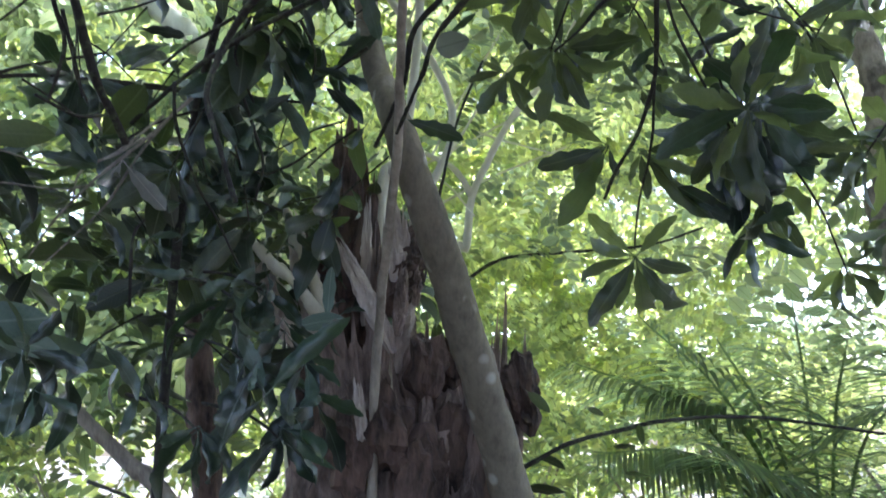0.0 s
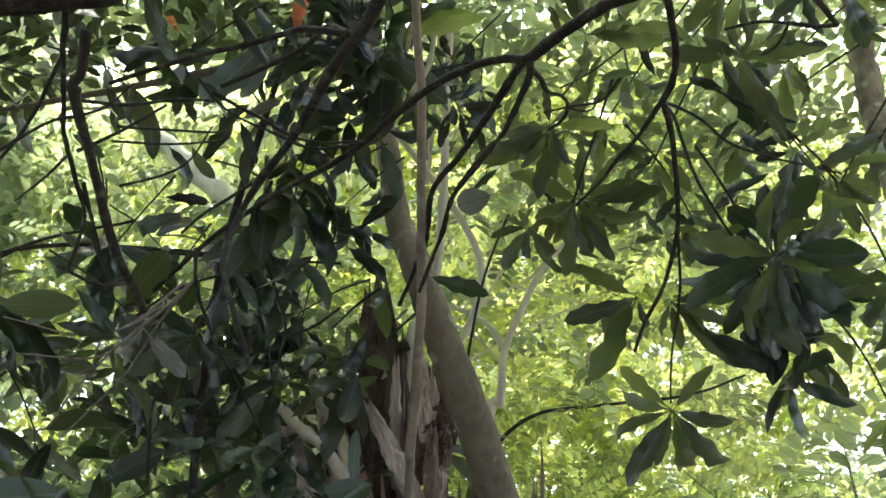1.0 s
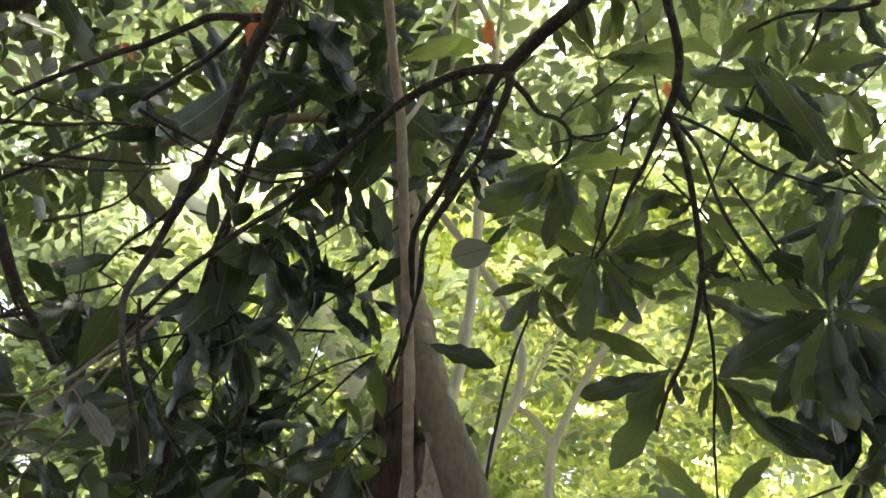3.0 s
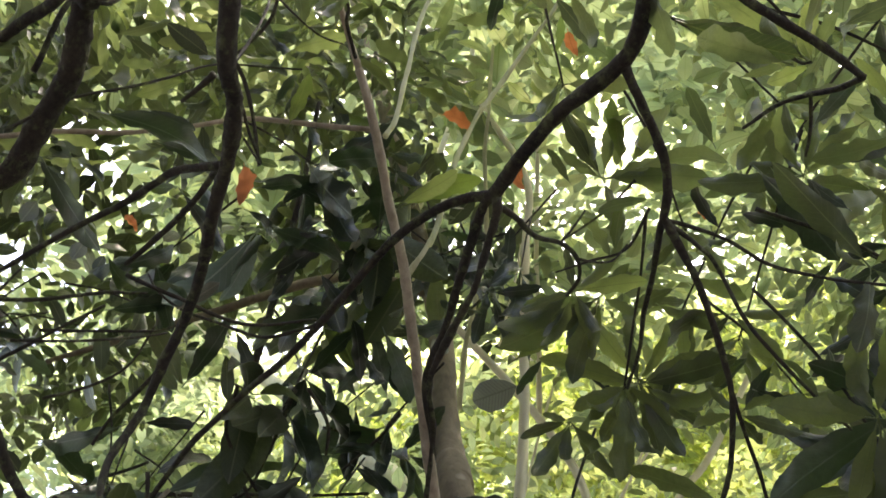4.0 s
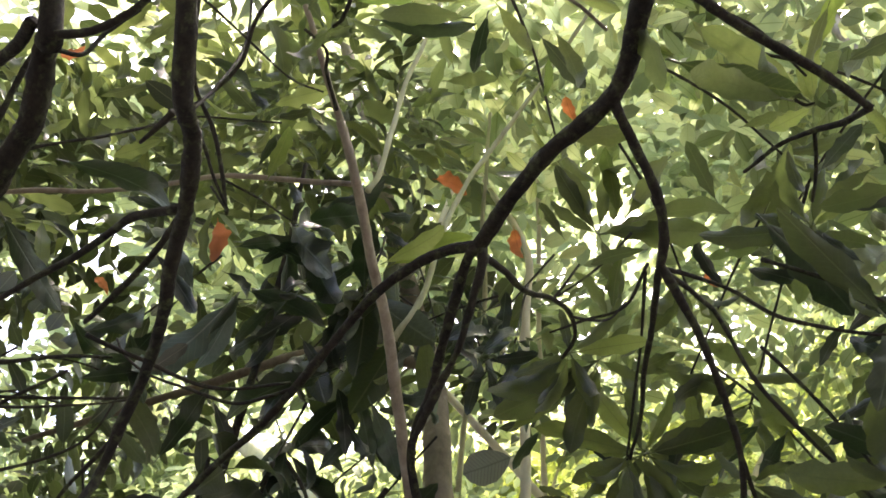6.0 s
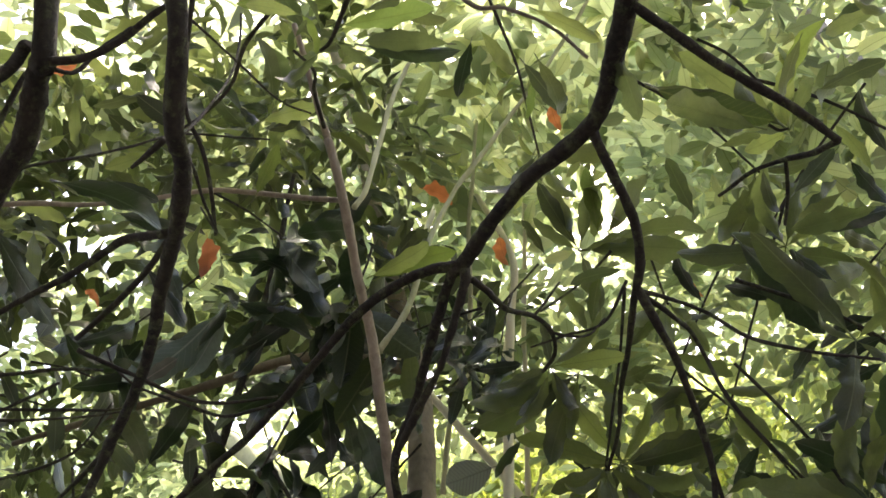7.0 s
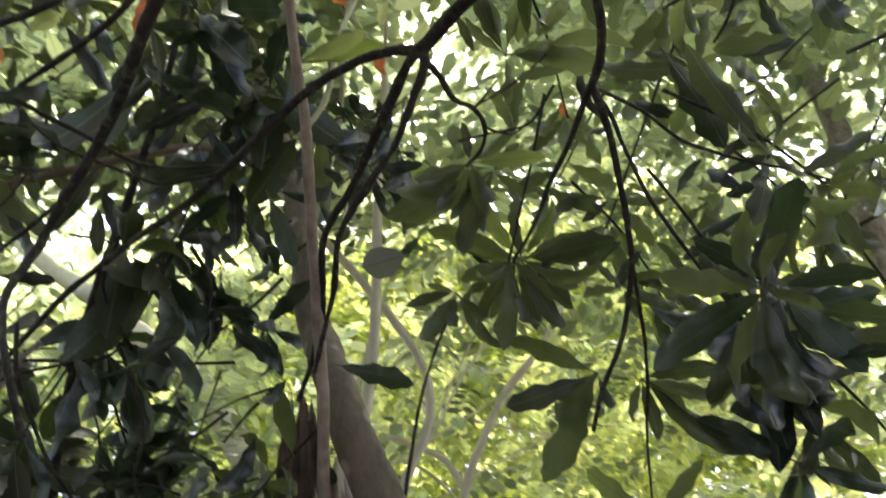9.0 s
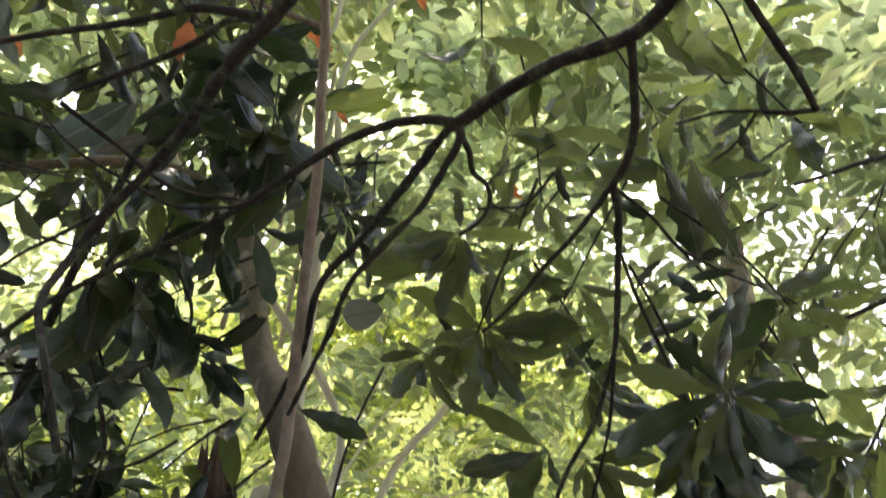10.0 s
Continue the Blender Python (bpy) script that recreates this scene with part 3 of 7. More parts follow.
limb(over_tree, "twig", [(-0.058, 1.523, 2.729), (-0.069, 1.583, 2.733), (-0.087, 1.642, 2.733), (-0.105, 1.721, 2.742), (-0.136, 1.710, 2.792)], 0.0030, 0.0020, BARK_DARK)
limb(over_tree, "twig", [(-0.144, 2.082, 2.650), (-0.199, 2.083, 2.645), (-0.271, 2.092, 2.651), (-0.355, 2.069, 2.685), (-0.431, 2.046, 2.719), (-0.488, 2.034, 2.769), (-0.522, 2.039, 2.821)], 0.0040, 0.0020, BARK_DARK)
limb(over_tree, "twig", [(-0.628, 1.838, 2.564), (-0.526, 1.917, 2.591), (-0.478, 1.970, 2.617), (-0.437, 2.020, 2.653)], 0.0030, 0.0020, BARK_DARK)
limb(over_tree, "twig", [(-0.347, 1.885, 2.475), (-0.402, 1.914, 2.457), (-0.456, 1.939, 2.440), (-0.517, 1.979, 2.411)], 0.0040, 0.0030, BARK_DARK)
limb(over_tree, "twig", [(-0.090, 1.561, 2.792), (-0.095, 1.605, 2.891), (-0.105, 1.663, 3.041), (-0.125, 1.709, 3.192), (-0.131, 1.703, 3.316)], 0.0030, 0.0025, BARK_DARK)
limb(over_tree, "trunk", [(-1.700, 1.000, -0.050), (-1.680, 1.020, 1.000), (-1.550, 1.100, 1.800), (-1.300, 1.250, 2.350)], 0.0600, 0.0320, BARK_DARK, "leaning dark trunk")
limb(over_tree, "limb", [(-1.340, 1.230, 2.300), (-1.100, 1.400, 2.550), (-0.850, 1.550, 2.700), (-0.680, 1.630, 2.770), (-0.586, 1.674, 2.802), (-0.524, 1.646, 2.849), (-0.451, 1.603, 2.895), (-0.416, 1.581, 2.922), (-0.370, 1.521, 2.964), (-0.344, 1.489, 2.986), (-0.314, 1.450, 3.012), (-0.300, 1.200, 3.600)], 0.0260, 0.0190, BARK_DARK)
limb(over_tree, "branch", [(-0.347, 1.455, 2.988), (-0.412, 1.495, 3.002), (-0.500, 1.524, 3.017), (-0.567, 1.549, 3.020), (-0.650, 1.567, 3.012)], 0.0120, 0.0090, BARK_DARK)
limb(over_tree, "twig", [(-0.523, 1.587, 2.816), (-0.494, 1.612, 2.869), (-0.448, 1.636, 2.918), (-0.380, 1.696, 2.983), (-0.338, 1.739, 3.037), (-0.282, 1.803, 3.119), (-0.149, 1.911, 3.174)], 0.0035, 0.0020, BARK_DARK)
limb(over_tree, "twig", [(-0.542, 1.619, 2.999), (-0.477, 1.587, 3.134), (-0.442, 1.647, 3.189), (-0.414, 1.661, 3.263), (-0.367, 1.680, 3.342)], 0.0060, 0.0040, BARK_DARK)
leaf(over_tree, (0.614, 2.823, 2.144), (0.473, 2.820, 2.271), LONG_NEAR, up=(-0.01, 0.98, 0.20))
leaf(over_tree, (0.614, 2.823, 2.144), (0.435, 2.742, 2.180), LONG_NEAR, up=(-0.01, 0.98, 0.20))
leaf(over_tree, (0.614, 2.823, 2.144), (0.415, 2.815, 2.080), LONG_NEAR, up=(-0.01, 0.98, 0.20))
leaf(over_tree, (0.614, 2.823, 2.144), (0.455, 2.800, 1.932), LONG_NEAR, up=(-0.01, 0.98, 0.20))
leaf(over_tree, (0.614, 2.823, 2.144), (0.629, 2.754, 1.892), LONG_NEAR, up=(-0.01, 0.98, 0.20))
leaf(over_tree, (0.614, 2.823, 2.144), (0.743, 2.775, 1.939), LONG_NEAR, up=(-0.01, 0.98, 0.20))
leaf(over_tree, (0.614, 2.823, 2.144), (0.736, 2.823, 2.267), LONG_NEAR, up=(-0.01, 0.98, 0.20))
leaf(over_tree, (0.614, 2.823, 2.144), (0.775, 2.899, 2.105), LONG_NEAR, up=(-0.01, 0.98, 0.20))
leaf(over_tree, (0.614, 2.823, 2.144), (0.563, 2.906, 2.009), LONG_NEAR, up=(-0.01, 0.98, 0.20))
leaf(over_tree, (0.614, 2.823, 2.144), (0.686, 2.928, 2.052), LONG_NEAR, up=(-0.01, 0.98, 0.20))
leaf(over_tree, (0.520, 2.626, 2.417), (0.310, 2.610, 2.346), LONG_NEAR, up=(-0.13, 0.91, 0.39))
leaf(over_tree, (0.520, 2.626, 2.417), (0.405, 2.664, 2.330), LONG_NEAR, up=(-0.13, 0.91, 0.39))
leaf(over_tree, (0.520, 2.626, 2.417), (0.403, 2.596, 2.199), LONG_NEAR, up=(-0.13, 0.91, 0.39))
leaf(over_tree, (0.520, 2.626, 2.417), (0.334, 2.602, 2.515), LONG_NEAR, up=(-0.13, 0.91, 0.39))
leaf(over_tree, (0.520, 2.626, 2.417), (0.539, 2.654, 2.327), LONG_NEAR, up=(-0.13, 0.91, 0.39))
leaf(over_tree, (0.520, 2.626, 2.417), (0.466, 2.736, 2.421), LONG_NEAR, up=(-0.13, 0.91, 0.39))
leaf(over_tree, (0.615, 2.669, 2.412), (0.775, 2.616, 2.323), LONG_NEAR, up=(-0.13, 0.91, 0.39))
leaf(over_tree, (0.615, 2.669, 2.412), (0.784, 2.684, 2.437), LONG_NEAR, up=(-0.13, 0.91, 0.39))
leaf(over_tree, (0.615, 2.669, 2.412), (0.708, 2.722, 2.368), LONG_NEAR, up=(-0.13, 0.91, 0.39))
leaf(over_tree, (0.615, 2.669, 2.412), (0.809, 2.742, 2.222), LONG_NEAR, up=(-0.13, 0.91, 0.39))
leaf(over_tree, (0.615, 2.669, 2.412), (0.569, 2.656, 2.305), LONG_NEAR, up=(-0.13, 0.91, 0.39))
leaf(over_tree, (0.615, 2.669, 2.412), (0.645, 2.752, 2.302), LONG_NEAR, up=(-0.13, 0.91, 0.39))
leaf(over_tree, (0.392, 2.553, 2.673), (0.188, 2.493, 2.750), LONG_NEAR, up=(-0.13, 0.91, 0.39))
leaf(over_tree, (0.392, 2.553, 2.673), (0.242, 2.506, 2.613), LONG_NEAR, up=(-0.13, 0.91, 0.39))
leaf(over_tree, (0.392, 2.553, 2.673), (0.588, 2.514, 2.669), LONG_NEAR, up=(-0.13, 0.91, 0.39))
leaf(over_tree, (0.392, 2.553, 2.673), (0.542, 2.608, 2.597), LONG_NEAR, up=(-0.13, 0.91, 0.39))
leaf(over_tree, (0.392, 2.553, 2.673), (0.542, 2.592, 2.750), LONG_NEAR, up=(-0.13, 0.91, 0.39))
leaf(over_tree, (0.392, 2.553, 2.673), (0.453, 2.603, 2.498), LONG_NEAR, up=(-0.13, 0.91, 0.39))
leaf(over_tree, (0.392, 2.553, 2.673), (0.407, 2.685, 2.571), LONG_NEAR, up=(-0.13, 0.91, 0.39))
leaf(over_tree, (0.392, 2.553, 2.673), (0.487, 2.522, 2.787), LONG_NEAR, up=(-0.13, 0.91, 0.39))
leaf(over_tree, (0.392, 2.553, 2.673), (0.379, 2.529, 2.789), LONG_NEAR, up=(-0.13, 0.91, 0.39))
leaf(over_tree, (0.392, 2.553, 2.673), (0.279, 2.609, 2.747), LONG_NEAR, up=(-0.13, 0.91, 0.39))
leaf(over_tree, (0.240, 2.525, 2.596), (0.143, 2.512, 2.460), LONG_NEAR, up=(-0.13, 0.91, 0.39))
leaf(over_tree, (0.240, 2.525, 2.596), (0.126, 2.516, 2.578), LONG_NEAR, up=(-0.13, 0.91, 0.39))
leaf(over_tree, (0.240, 2.525, 2.596), (0.325, 2.514, 2.467), LONG_NEAR, up=(-0.13, 0.91, 0.39))
leaf(over_tree, (0.240, 2.525, 2.596), (0.318, 2.617, 2.476), LONG_NEAR, up=(-0.13, 0.91, 0.39))
leaf(over_tree, (0.240, 2.525, 2.596), (0.216, 2.507, 2.482), LONG_NEAR, up=(-0.13, 0.91, 0.39))
leaf(over_tree, (0.240, 2.525, 2.596), (0.180, 2.549, 2.634), LONG_NEAR, up=(-0.13, 0.91, 0.39))
leaf(over_tree, (0.302, 2.350, 2.804), (0.139, 2.390, 2.725), LONG_NEAR, up=(-0.13, 0.91, 0.39))
leaf(over_tree, (0.302, 2.350, 2.804), (0.228, 2.410, 2.696), LONG_NEAR, up=(-0.13, 0.91, 0.39))
leaf(over_tree, (0.302, 2.350, 2.804), (0.316, 2.445, 2.737), LONG_NEAR, up=(-0.13, 0.91, 0.39))
leaf(over_tree, (0.302, 2.350, 2.804), (0.351, 2.366, 2.670), LONG_NEAR, up=(-0.13, 0.91, 0.39))
leaf(over_tree, (0.302, 2.350, 2.804), (0.467, 2.347, 2.795), LONG_NEAR, up=(-0.13, 0.91, 0.39))
leaf(over_tree, (0.302, 2.350, 2.804), (0.183, 2.403, 2.808), LONG_NEAR, up=(-0.13, 0.91, 0.39))
leaf(over_tree, (0.302, 2.350, 2.804), (0.295, 2.345, 2.908), LONG_NEAR, up=(-0.13, 0.91, 0.39))
leaf(over_tree, (0.302, 2.350, 2.804), (0.413, 2.396, 2.914), LONG_NEAR, up=(-0.13, 0.91, 0.39))
leaf(over_tree, (0.867, 2.567, 2.477), (0.636, 2.641, 2.434), LONG_DARK, up=(-0.01, 0.98, 0.20))
leaf(over_tree, (0.867, 2.567, 2.477), (0.709, 2.540, 2.361), LONG_DARK, up=(-0.01, 0.98, 0.20))
leaf(over_tree, (0.867, 2.567, 2.477), (0.787, 2.614, 2.201), LONG_DARK, up=(-0.01, 0.98, 0.20))
leaf(over_tree, (0.867, 2.567, 2.477), (0.867, 2.704, 2.172), LONG_DARK, up=(-0.01, 0.98, 0.20))
leaf(over_tree, (0.867, 2.567, 2.477), (0.900, 2.521, 2.222), LONG_DARK, up=(-0.01, 0.98, 0.20))
leaf(over_tree, (0.867, 2.567, 2.477), (0.940, 2.701, 2.315), LONG_DARK, up=(-0.01, 0.98, 0.20))
leaf(over_tree, (0.867, 2.567, 2.477), (1.088, 2.441, 2.444), LONG_DARK, up=(-0.01, 0.98, 0.20))
leaf(over_tree, (0.867, 2.567, 2.477), (1.115, 2.571, 2.355), LONG_DARK, up=(-0.01, 0.98, 0.20))
leaf(over_tree, (0.867, 2.567, 2.477), (0.991, 2.452, 2.359), LONG_DARK, up=(-0.01, 0.98, 0.20))
leaf(over_tree, (0.867, 2.567, 2.477), (0.995, 2.474, 2.741), LONG_DARK, up=(-0.01, 0.98, 0.20))
leaf(over_tree, (0.867, 2.567, 2.477), (0.701, 2.698, 2.542), LONG_DARK, up=(-0.01, 0.98, 0.20))
leaf(over_tree, (0.867, 2.567, 2.477), (0.742, 2.536, 2.653), LONG_DARK, up=(-0.01, 0.98, 0.20))
leaf(over_tree, (0.867, 2.567, 2.477), (1.088, 2.565, 2.576), LONG_DARK, up=(-0.01, 0.98, 0.20))
leaf(over_tree, (0.867, 2.567, 2.477), (0.875, 2.588, 2.705), LONG_DARK, up=(-0.01, 0.98, 0.20))
leaf(over_tree, (0.860, 2.550, 2.470), (0.800, 2.520, 2.170), LONG_DARK, up=(0.05, 0.95, 0.2))
leaf(over_tree, (0.880, 2.540, 2.460), (0.900, 2.500, 2.140), LONG_DARK, up=(0.05, 0.95, 0.2))
leaf(over_tree, (0.850, 2.560, 2.460), (0.845, 2.580, 2.160), LONG_DARK, up=(0.05, 0.95, 0.2))
leaf(over_tree, (0.890, 2.560, 2.470), (0.965, 2.550, 2.200), LONG_DARK, up=(0.05, 0.95, 0.2))
leaf(over_tree, (0.870, 2.530, 2.450), (0.730, 2.500, 2.240), LONG_DARK, up=(0.05, 0.95, 0.2))
leaf(over_tree, (0.880, 2.570, 2.480), (1.020, 2.580, 2.270), LONG_DARK, up=(0.05, 0.95, 0.2))
leaf(over_tree, (0.889, 2.642, 2.181), (1.009, 2.533, 2.241), LONG_DARK, up=(-0.01, 0.98, 0.20))
leaf(over_tree, (0.889, 2.642, 2.181), (1.041, 2.608, 2.090), LONG_DARK, up=(-0.01, 0.98, 0.20))
leaf(over_tree, (0.889, 2.642, 2.181), (0.894, 2.621, 2.000), LONG_DARK, up=(-0.01, 0.98, 0.20))
leaf(over_tree, (0.889, 2.642, 2.181), (0.768, 2.660, 2.251), LONG_DARK, up=(-0.01, 0.98, 0.20))
leaf(over_tree, (0.889, 2.642, 2.181), (0.721, 2.708, 2.321), LONG_DARK, up=(-0.01, 0.98, 0.20))
leaf(over_tree, (0.889, 2.642, 2.181), (0.850, 2.777, 2.090), LONG_DARK, up=(-0.01, 0.98, 0.20))
leaf(over_tree, (0.792, 2.264, 2.386), (0.718, 2.260, 2.439), LONG_NEAR, up=(-0.13, 0.91, 0.39))
leaf(over_tree, (0.792, 2.264, 2.386), (0.624, 2.325, 2.461), LONG_NEAR, up=(-0.13, 0.91, 0.39))
leaf(over_tree, (0.792, 2.264, 2.386), (0.708, 2.339, 2.227), LONG_NEAR, up=(-0.13, 0.91, 0.39))
leaf(over_tree, (0.792, 2.264, 2.386), (0.773, 2.346, 2.150), LONG_NEAR, up=(-0.13, 0.91, 0.39))
leaf(over_tree, (0.792, 2.264, 2.386), (0.835, 2.324, 2.170), LONG_NEAR, up=(-0.13, 0.91, 0.39))
leaf(over_tree, (0.792, 2.264, 2.386), (0.901, 2.298, 2.357), LONG_NEAR, up=(-0.13, 0.91, 0.39))
leaf(over_tree, (0.792, 2.264, 2.386), (0.828, 2.212, 2.483), LONG_NEAR, up=(-0.13, 0.91, 0.39))
leaf(over_tree, (0.792, 2.264, 2.386), (0.770, 2.311, 2.548), LONG_NEAR, up=(-0.13, 0.91, 0.39))
leaf(over_tree, (0.833, 2.149, 2.605), (0.774, 2.141, 2.650), LONG_NEAR, up=(-0.13, 0.91, 0.39))
leaf(over_tree, (0.833, 2.149, 2.605), (0.897, 2.163, 2.539), LONG_NEAR, up=(-0.13, 0.91, 0.39))
leaf(over_tree, (0.833, 2.149, 2.605), (0.793, 2.122, 2.453), LONG_NEAR, up=(-0.13, 0.91, 0.39))
leaf(over_tree, (0.833, 2.149, 2.605), (0.758, 2.159, 2.824), LONG_NEAR, up=(-0.13, 0.91, 0.39))
leaf(over_tree, (0.833, 2.149, 2.605), (0.900, 2.111, 2.633), LONG_NEAR, up=(-0.13, 0.91, 0.39))
leaf(over_tree, (0.764, 1.872, 2.839), (0.600, 1.800, 2.897), LONG_NEAR, up=(-0.25, 0.71, 0.66))
leaf(over_tree, (0.310, 1.693, 3.021), (0.164, 1.634, 3.027), LONG_NEAR, up=(-0.21, 0.71, 0.67))
leaf(over_tree, (0.105, 1.650, 3.059), (0.168, 1.713, 3.035), LONG_NEAR, up=(-0.21, 0.71, 0.67))
leaf(over_tree, (0.166, 1.601, 3.049), (0.290, 1.604, 3.078), LONG_NEAR, up=(-0.21, 0.71, 0.67))
leaf(over_tree, (0.082, 1.573, 3.040), (-0.000, 1.517, 3.043), LONG_NEAR, up=(-0.21, 0.71, 0.67))
leaf(over_tree, (0.092, 1.627, 3.008), (0.012, 1.651, 2.959), LONG_NEAR, up=(-0.21, 0.71, 0.67))
leaf(over_tree, (0.349, 1.759, 3.104), (0.375, 1.823, 3.058), LONG_NEAR, up=(-0.21, 0.71, 0.67))
leaf(over_tree, (0.431, 1.738, 3.005), (0.467, 1.833, 2.928), LONG_NEAR, up=(-0.21, 0.71, 0.67))
leaf(over_tree, (0.443, 1.649, 3.009), (0.551, 1.721, 2.962), LONG_NEAR, up=(-0.21, 0.71, 0.67))
leaf(over_tree, (0.559, 1.618, 2.826), (0.584, 1.704, 2.753), LONG_NEAR, up=(-0.21, 0.71, 0.67))
leaf(over_tree, (0.848, 1.785, 2.945), (0.793, 1.862, 2.887), LONG_NEAR, up=(-0.21, 0.71, 0.67))
leaf(over_tree, (0.855, 1.890, 2.917), (0.962, 1.854, 2.922), LONG_NEAR, up=(-0.21, 0.71, 0.67))
leaf(over_tree, (0.765, 1.772, 3.098), (0.783, 1.822, 3.057), LONG_NEAR, up=(-0.21, 0.71, 0.67))
leaf(over_tree, (0.180, 1.721, 3.220), (0.273, 1.778, 3.202), LONG_NEAR, up=(-0.21, 0.71, 0.67))
leaf(over_tree, (0.217, 1.849, 3.264), (0.202, 1.807, 3.290), LONG_NEAR, up=(-0.21, 0.71, 0.67))
leaf(over_tree, (0.059, 1.595, 3.017), (0.089, 1.580, 3.038), LONG_NEAR, up=(-0.21, 0.71, 0.67))
leaf(over_tree, (0.921, 1.746, 2.959), (0.965, 1.783, 2.915), LONG_NEAR, up=(-0.21, 0.71, 0.67))
leaf(over_tree, (0.697, 1.778, 3.039), (0.689, 1.716, 3.086), LONG_NEAR, up=(-0.21, 0.71, 0.67))
leaf(over_tree, (0.402, 2.259, 3.010), (0.342, 2.143, 3.121), LONG_NEAR, up=(-0.25, 0.71, 0.66))
leaf(over_tree, (0.402, 2.259, 3.010), (0.466, 2.149, 3.125), LONG_NEAR, up=(-0.25, 0.71, 0.66))
leaf(over_tree, (0.402, 2.259, 3.010), (0.574, 2.214, 3.132), LONG_NEAR, up=(-0.25, 0.71, 0.66))
leaf(over_tree, (0.402, 2.259, 3.010), (0.313, 2.195, 3.066), LONG_NEAR, up=(-0.25, 0.71, 0.66))
leaf(over_tree, (0.402, 2.259, 3.010), (0.543, 2.293, 3.051), LONG_NEAR, up=(-0.25, 0.71, 0.66))
leaf(over_tree, (0.402, 2.259, 3.010), (0.624, 2.316, 3.022), LONG_NEAR, up=(-0.25, 0.71, 0.66))
leaf(over_tree, (0.402, 2.259, 3.010), (0.428, 2.428, 2.967), LONG_NEAR, up=(-0.25, 0.71, 0.66))
leaf(over_tree, (0.503, 2.068, 2.779), (0.395, 2.061, 2.779), LONG_NEAR, up=(-0.25, 0.71, 0.66))
leaf(over_tree, (0.340, 2.216, 2.975), (0.307, 2.153, 3.036), LONG_NEAR, up=(-0.25, 0.71, 0.66))
leaf(over_tree, (0.796, 2.297, 2.943), (0.582, 2.300, 2.968), LONG_NEAR, up=(-0.25, 0.71, 0.66))
leaf(over_tree, (0.796, 2.297, 2.943), (0.705, 2.273, 2.987), LONG_NEAR, up=(-0.25, 0.71, 0.66))
leaf(over_tree, (0.796, 2.297, 2.943), (0.756, 2.386, 2.839), LONG_NEAR, up=(-0.25, 0.71, 0.66))
leaf(over_tree, (0.796, 2.297, 2.943), (0.753, 2.237, 3.092), LONG_NEAR, up=(-0.25, 0.71, 0.66))
leaf(over_tree, (0.796, 2.297, 2.943), (0.867, 2.308, 2.991), LONG_NEAR, up=(-0.25, 0.71, 0.66))
leaf(over_tree, (0.796, 2.297, 2.943), (0.836, 2.339, 2.882), LONG_NEAR, up=(-0.25, 0.71, 0.66))
leaf(over_tree, (0.796, 2.297, 2.943), (0.776, 2.317, 3.076), LONG_NEAR, up=(-0.25, 0.71, 0.66))
leaf(over_tree, (0.796, 2.297, 2.943), (0.863, 2.249, 3.057), LONG_NEAR, up=(-0.25, 0.71, 0.66))
leaf(over_tree, (0.827, 2.036, 2.991), (0.835, 1.934, 3.078), LONG_NEAR, up=(-0.25, 0.71, 0.66))
leaf(over_tree, (0.827, 2.036, 2.991), (0.888, 1.954, 3.049), LONG_NEAR, up=(-0.25, 0.71, 0.66))
leaf(over_tree, (0.827, 2.036, 2.991), (0.745, 2.098, 3.018), LONG_NEAR, up=(-0.25, 0.71, 0.66))
leaf(over_tree, (0.827, 2.036, 2.991), (0.814, 2.015, 3.081), LONG_NEAR, up=(-0.25, 0.71, 0.66))
leaf(over_tree, (0.827, 2.036, 2.991), (0.673, 1.940, 3.164), LONG_NEAR, up=(-0.25, 0.71, 0.66))
leaf(over_tree, (0.827, 2.036, 2.991), (0.722, 1.957, 3.080), LONG_NEAR, up=(-0.25, 0.71, 0.66))
leaf(over_tree, (0.611, 2.546, 2.804), (0.545, 2.487, 2.892), LONG_NEAR, up=(-0.25, 0.71, 0.66))
leaf(over_tree, (0.611, 2.546, 2.804), (0.545, 2.571, 2.767), LONG_NEAR, up=(-0.25, 0.71, 0.66))
leaf(over_tree, (0.611, 2.546, 2.804), (0.444, 2.541, 2.812), LONG_NEAR, up=(-0.25, 0.71, 0.66))
leaf(over_tree, (0.611, 2.546, 2.804), (0.683, 2.499, 2.866), LONG_NEAR, up=(-0.25, 0.71, 0.66))
leaf(over_tree, (0.611, 2.546, 2.804), (0.703, 2.596, 2.710), LONG_NEAR, up=(-0.25, 0.71, 0.66))
leaf(over_tree, (0.611, 2.546, 2.804), (0.739, 2.593, 2.806), LONG_NEAR, up=(-0.25, 0.71, 0.66))
leaf(over_tree, (0.387, 2.644, 2.735), (0.217, 2.555, 2.751), LONG_NEAR, up=(-0.25, 0.71, 0.66))
leaf(over_tree, (0.387, 2.644, 2.735), (0.301, 2.512, 2.838), LONG_NEAR, up=(-0.25, 0.71, 0.66))
leaf(over_tree, (0.387, 2.644, 2.735), (0.421, 2.634, 2.756), LONG_NEAR, up=(-0.25, 0.71, 0.66))
leaf(over_tree, (0.387, 2.644, 2.735), (0.585, 2.652, 2.727), LONG_NEAR, up=(-0.25, 0.71, 0.66))
leaf(over_tree, (0.387, 2.644, 2.735), (0.521, 2.647, 2.634), LONG_NEAR, up=(-0.25, 0.71, 0.66))
leaf(over_tree, (0.387, 2.644, 2.735), (0.278, 2.653, 2.592), LONG_NEAR, up=(-0.25, 0.71, 0.66))
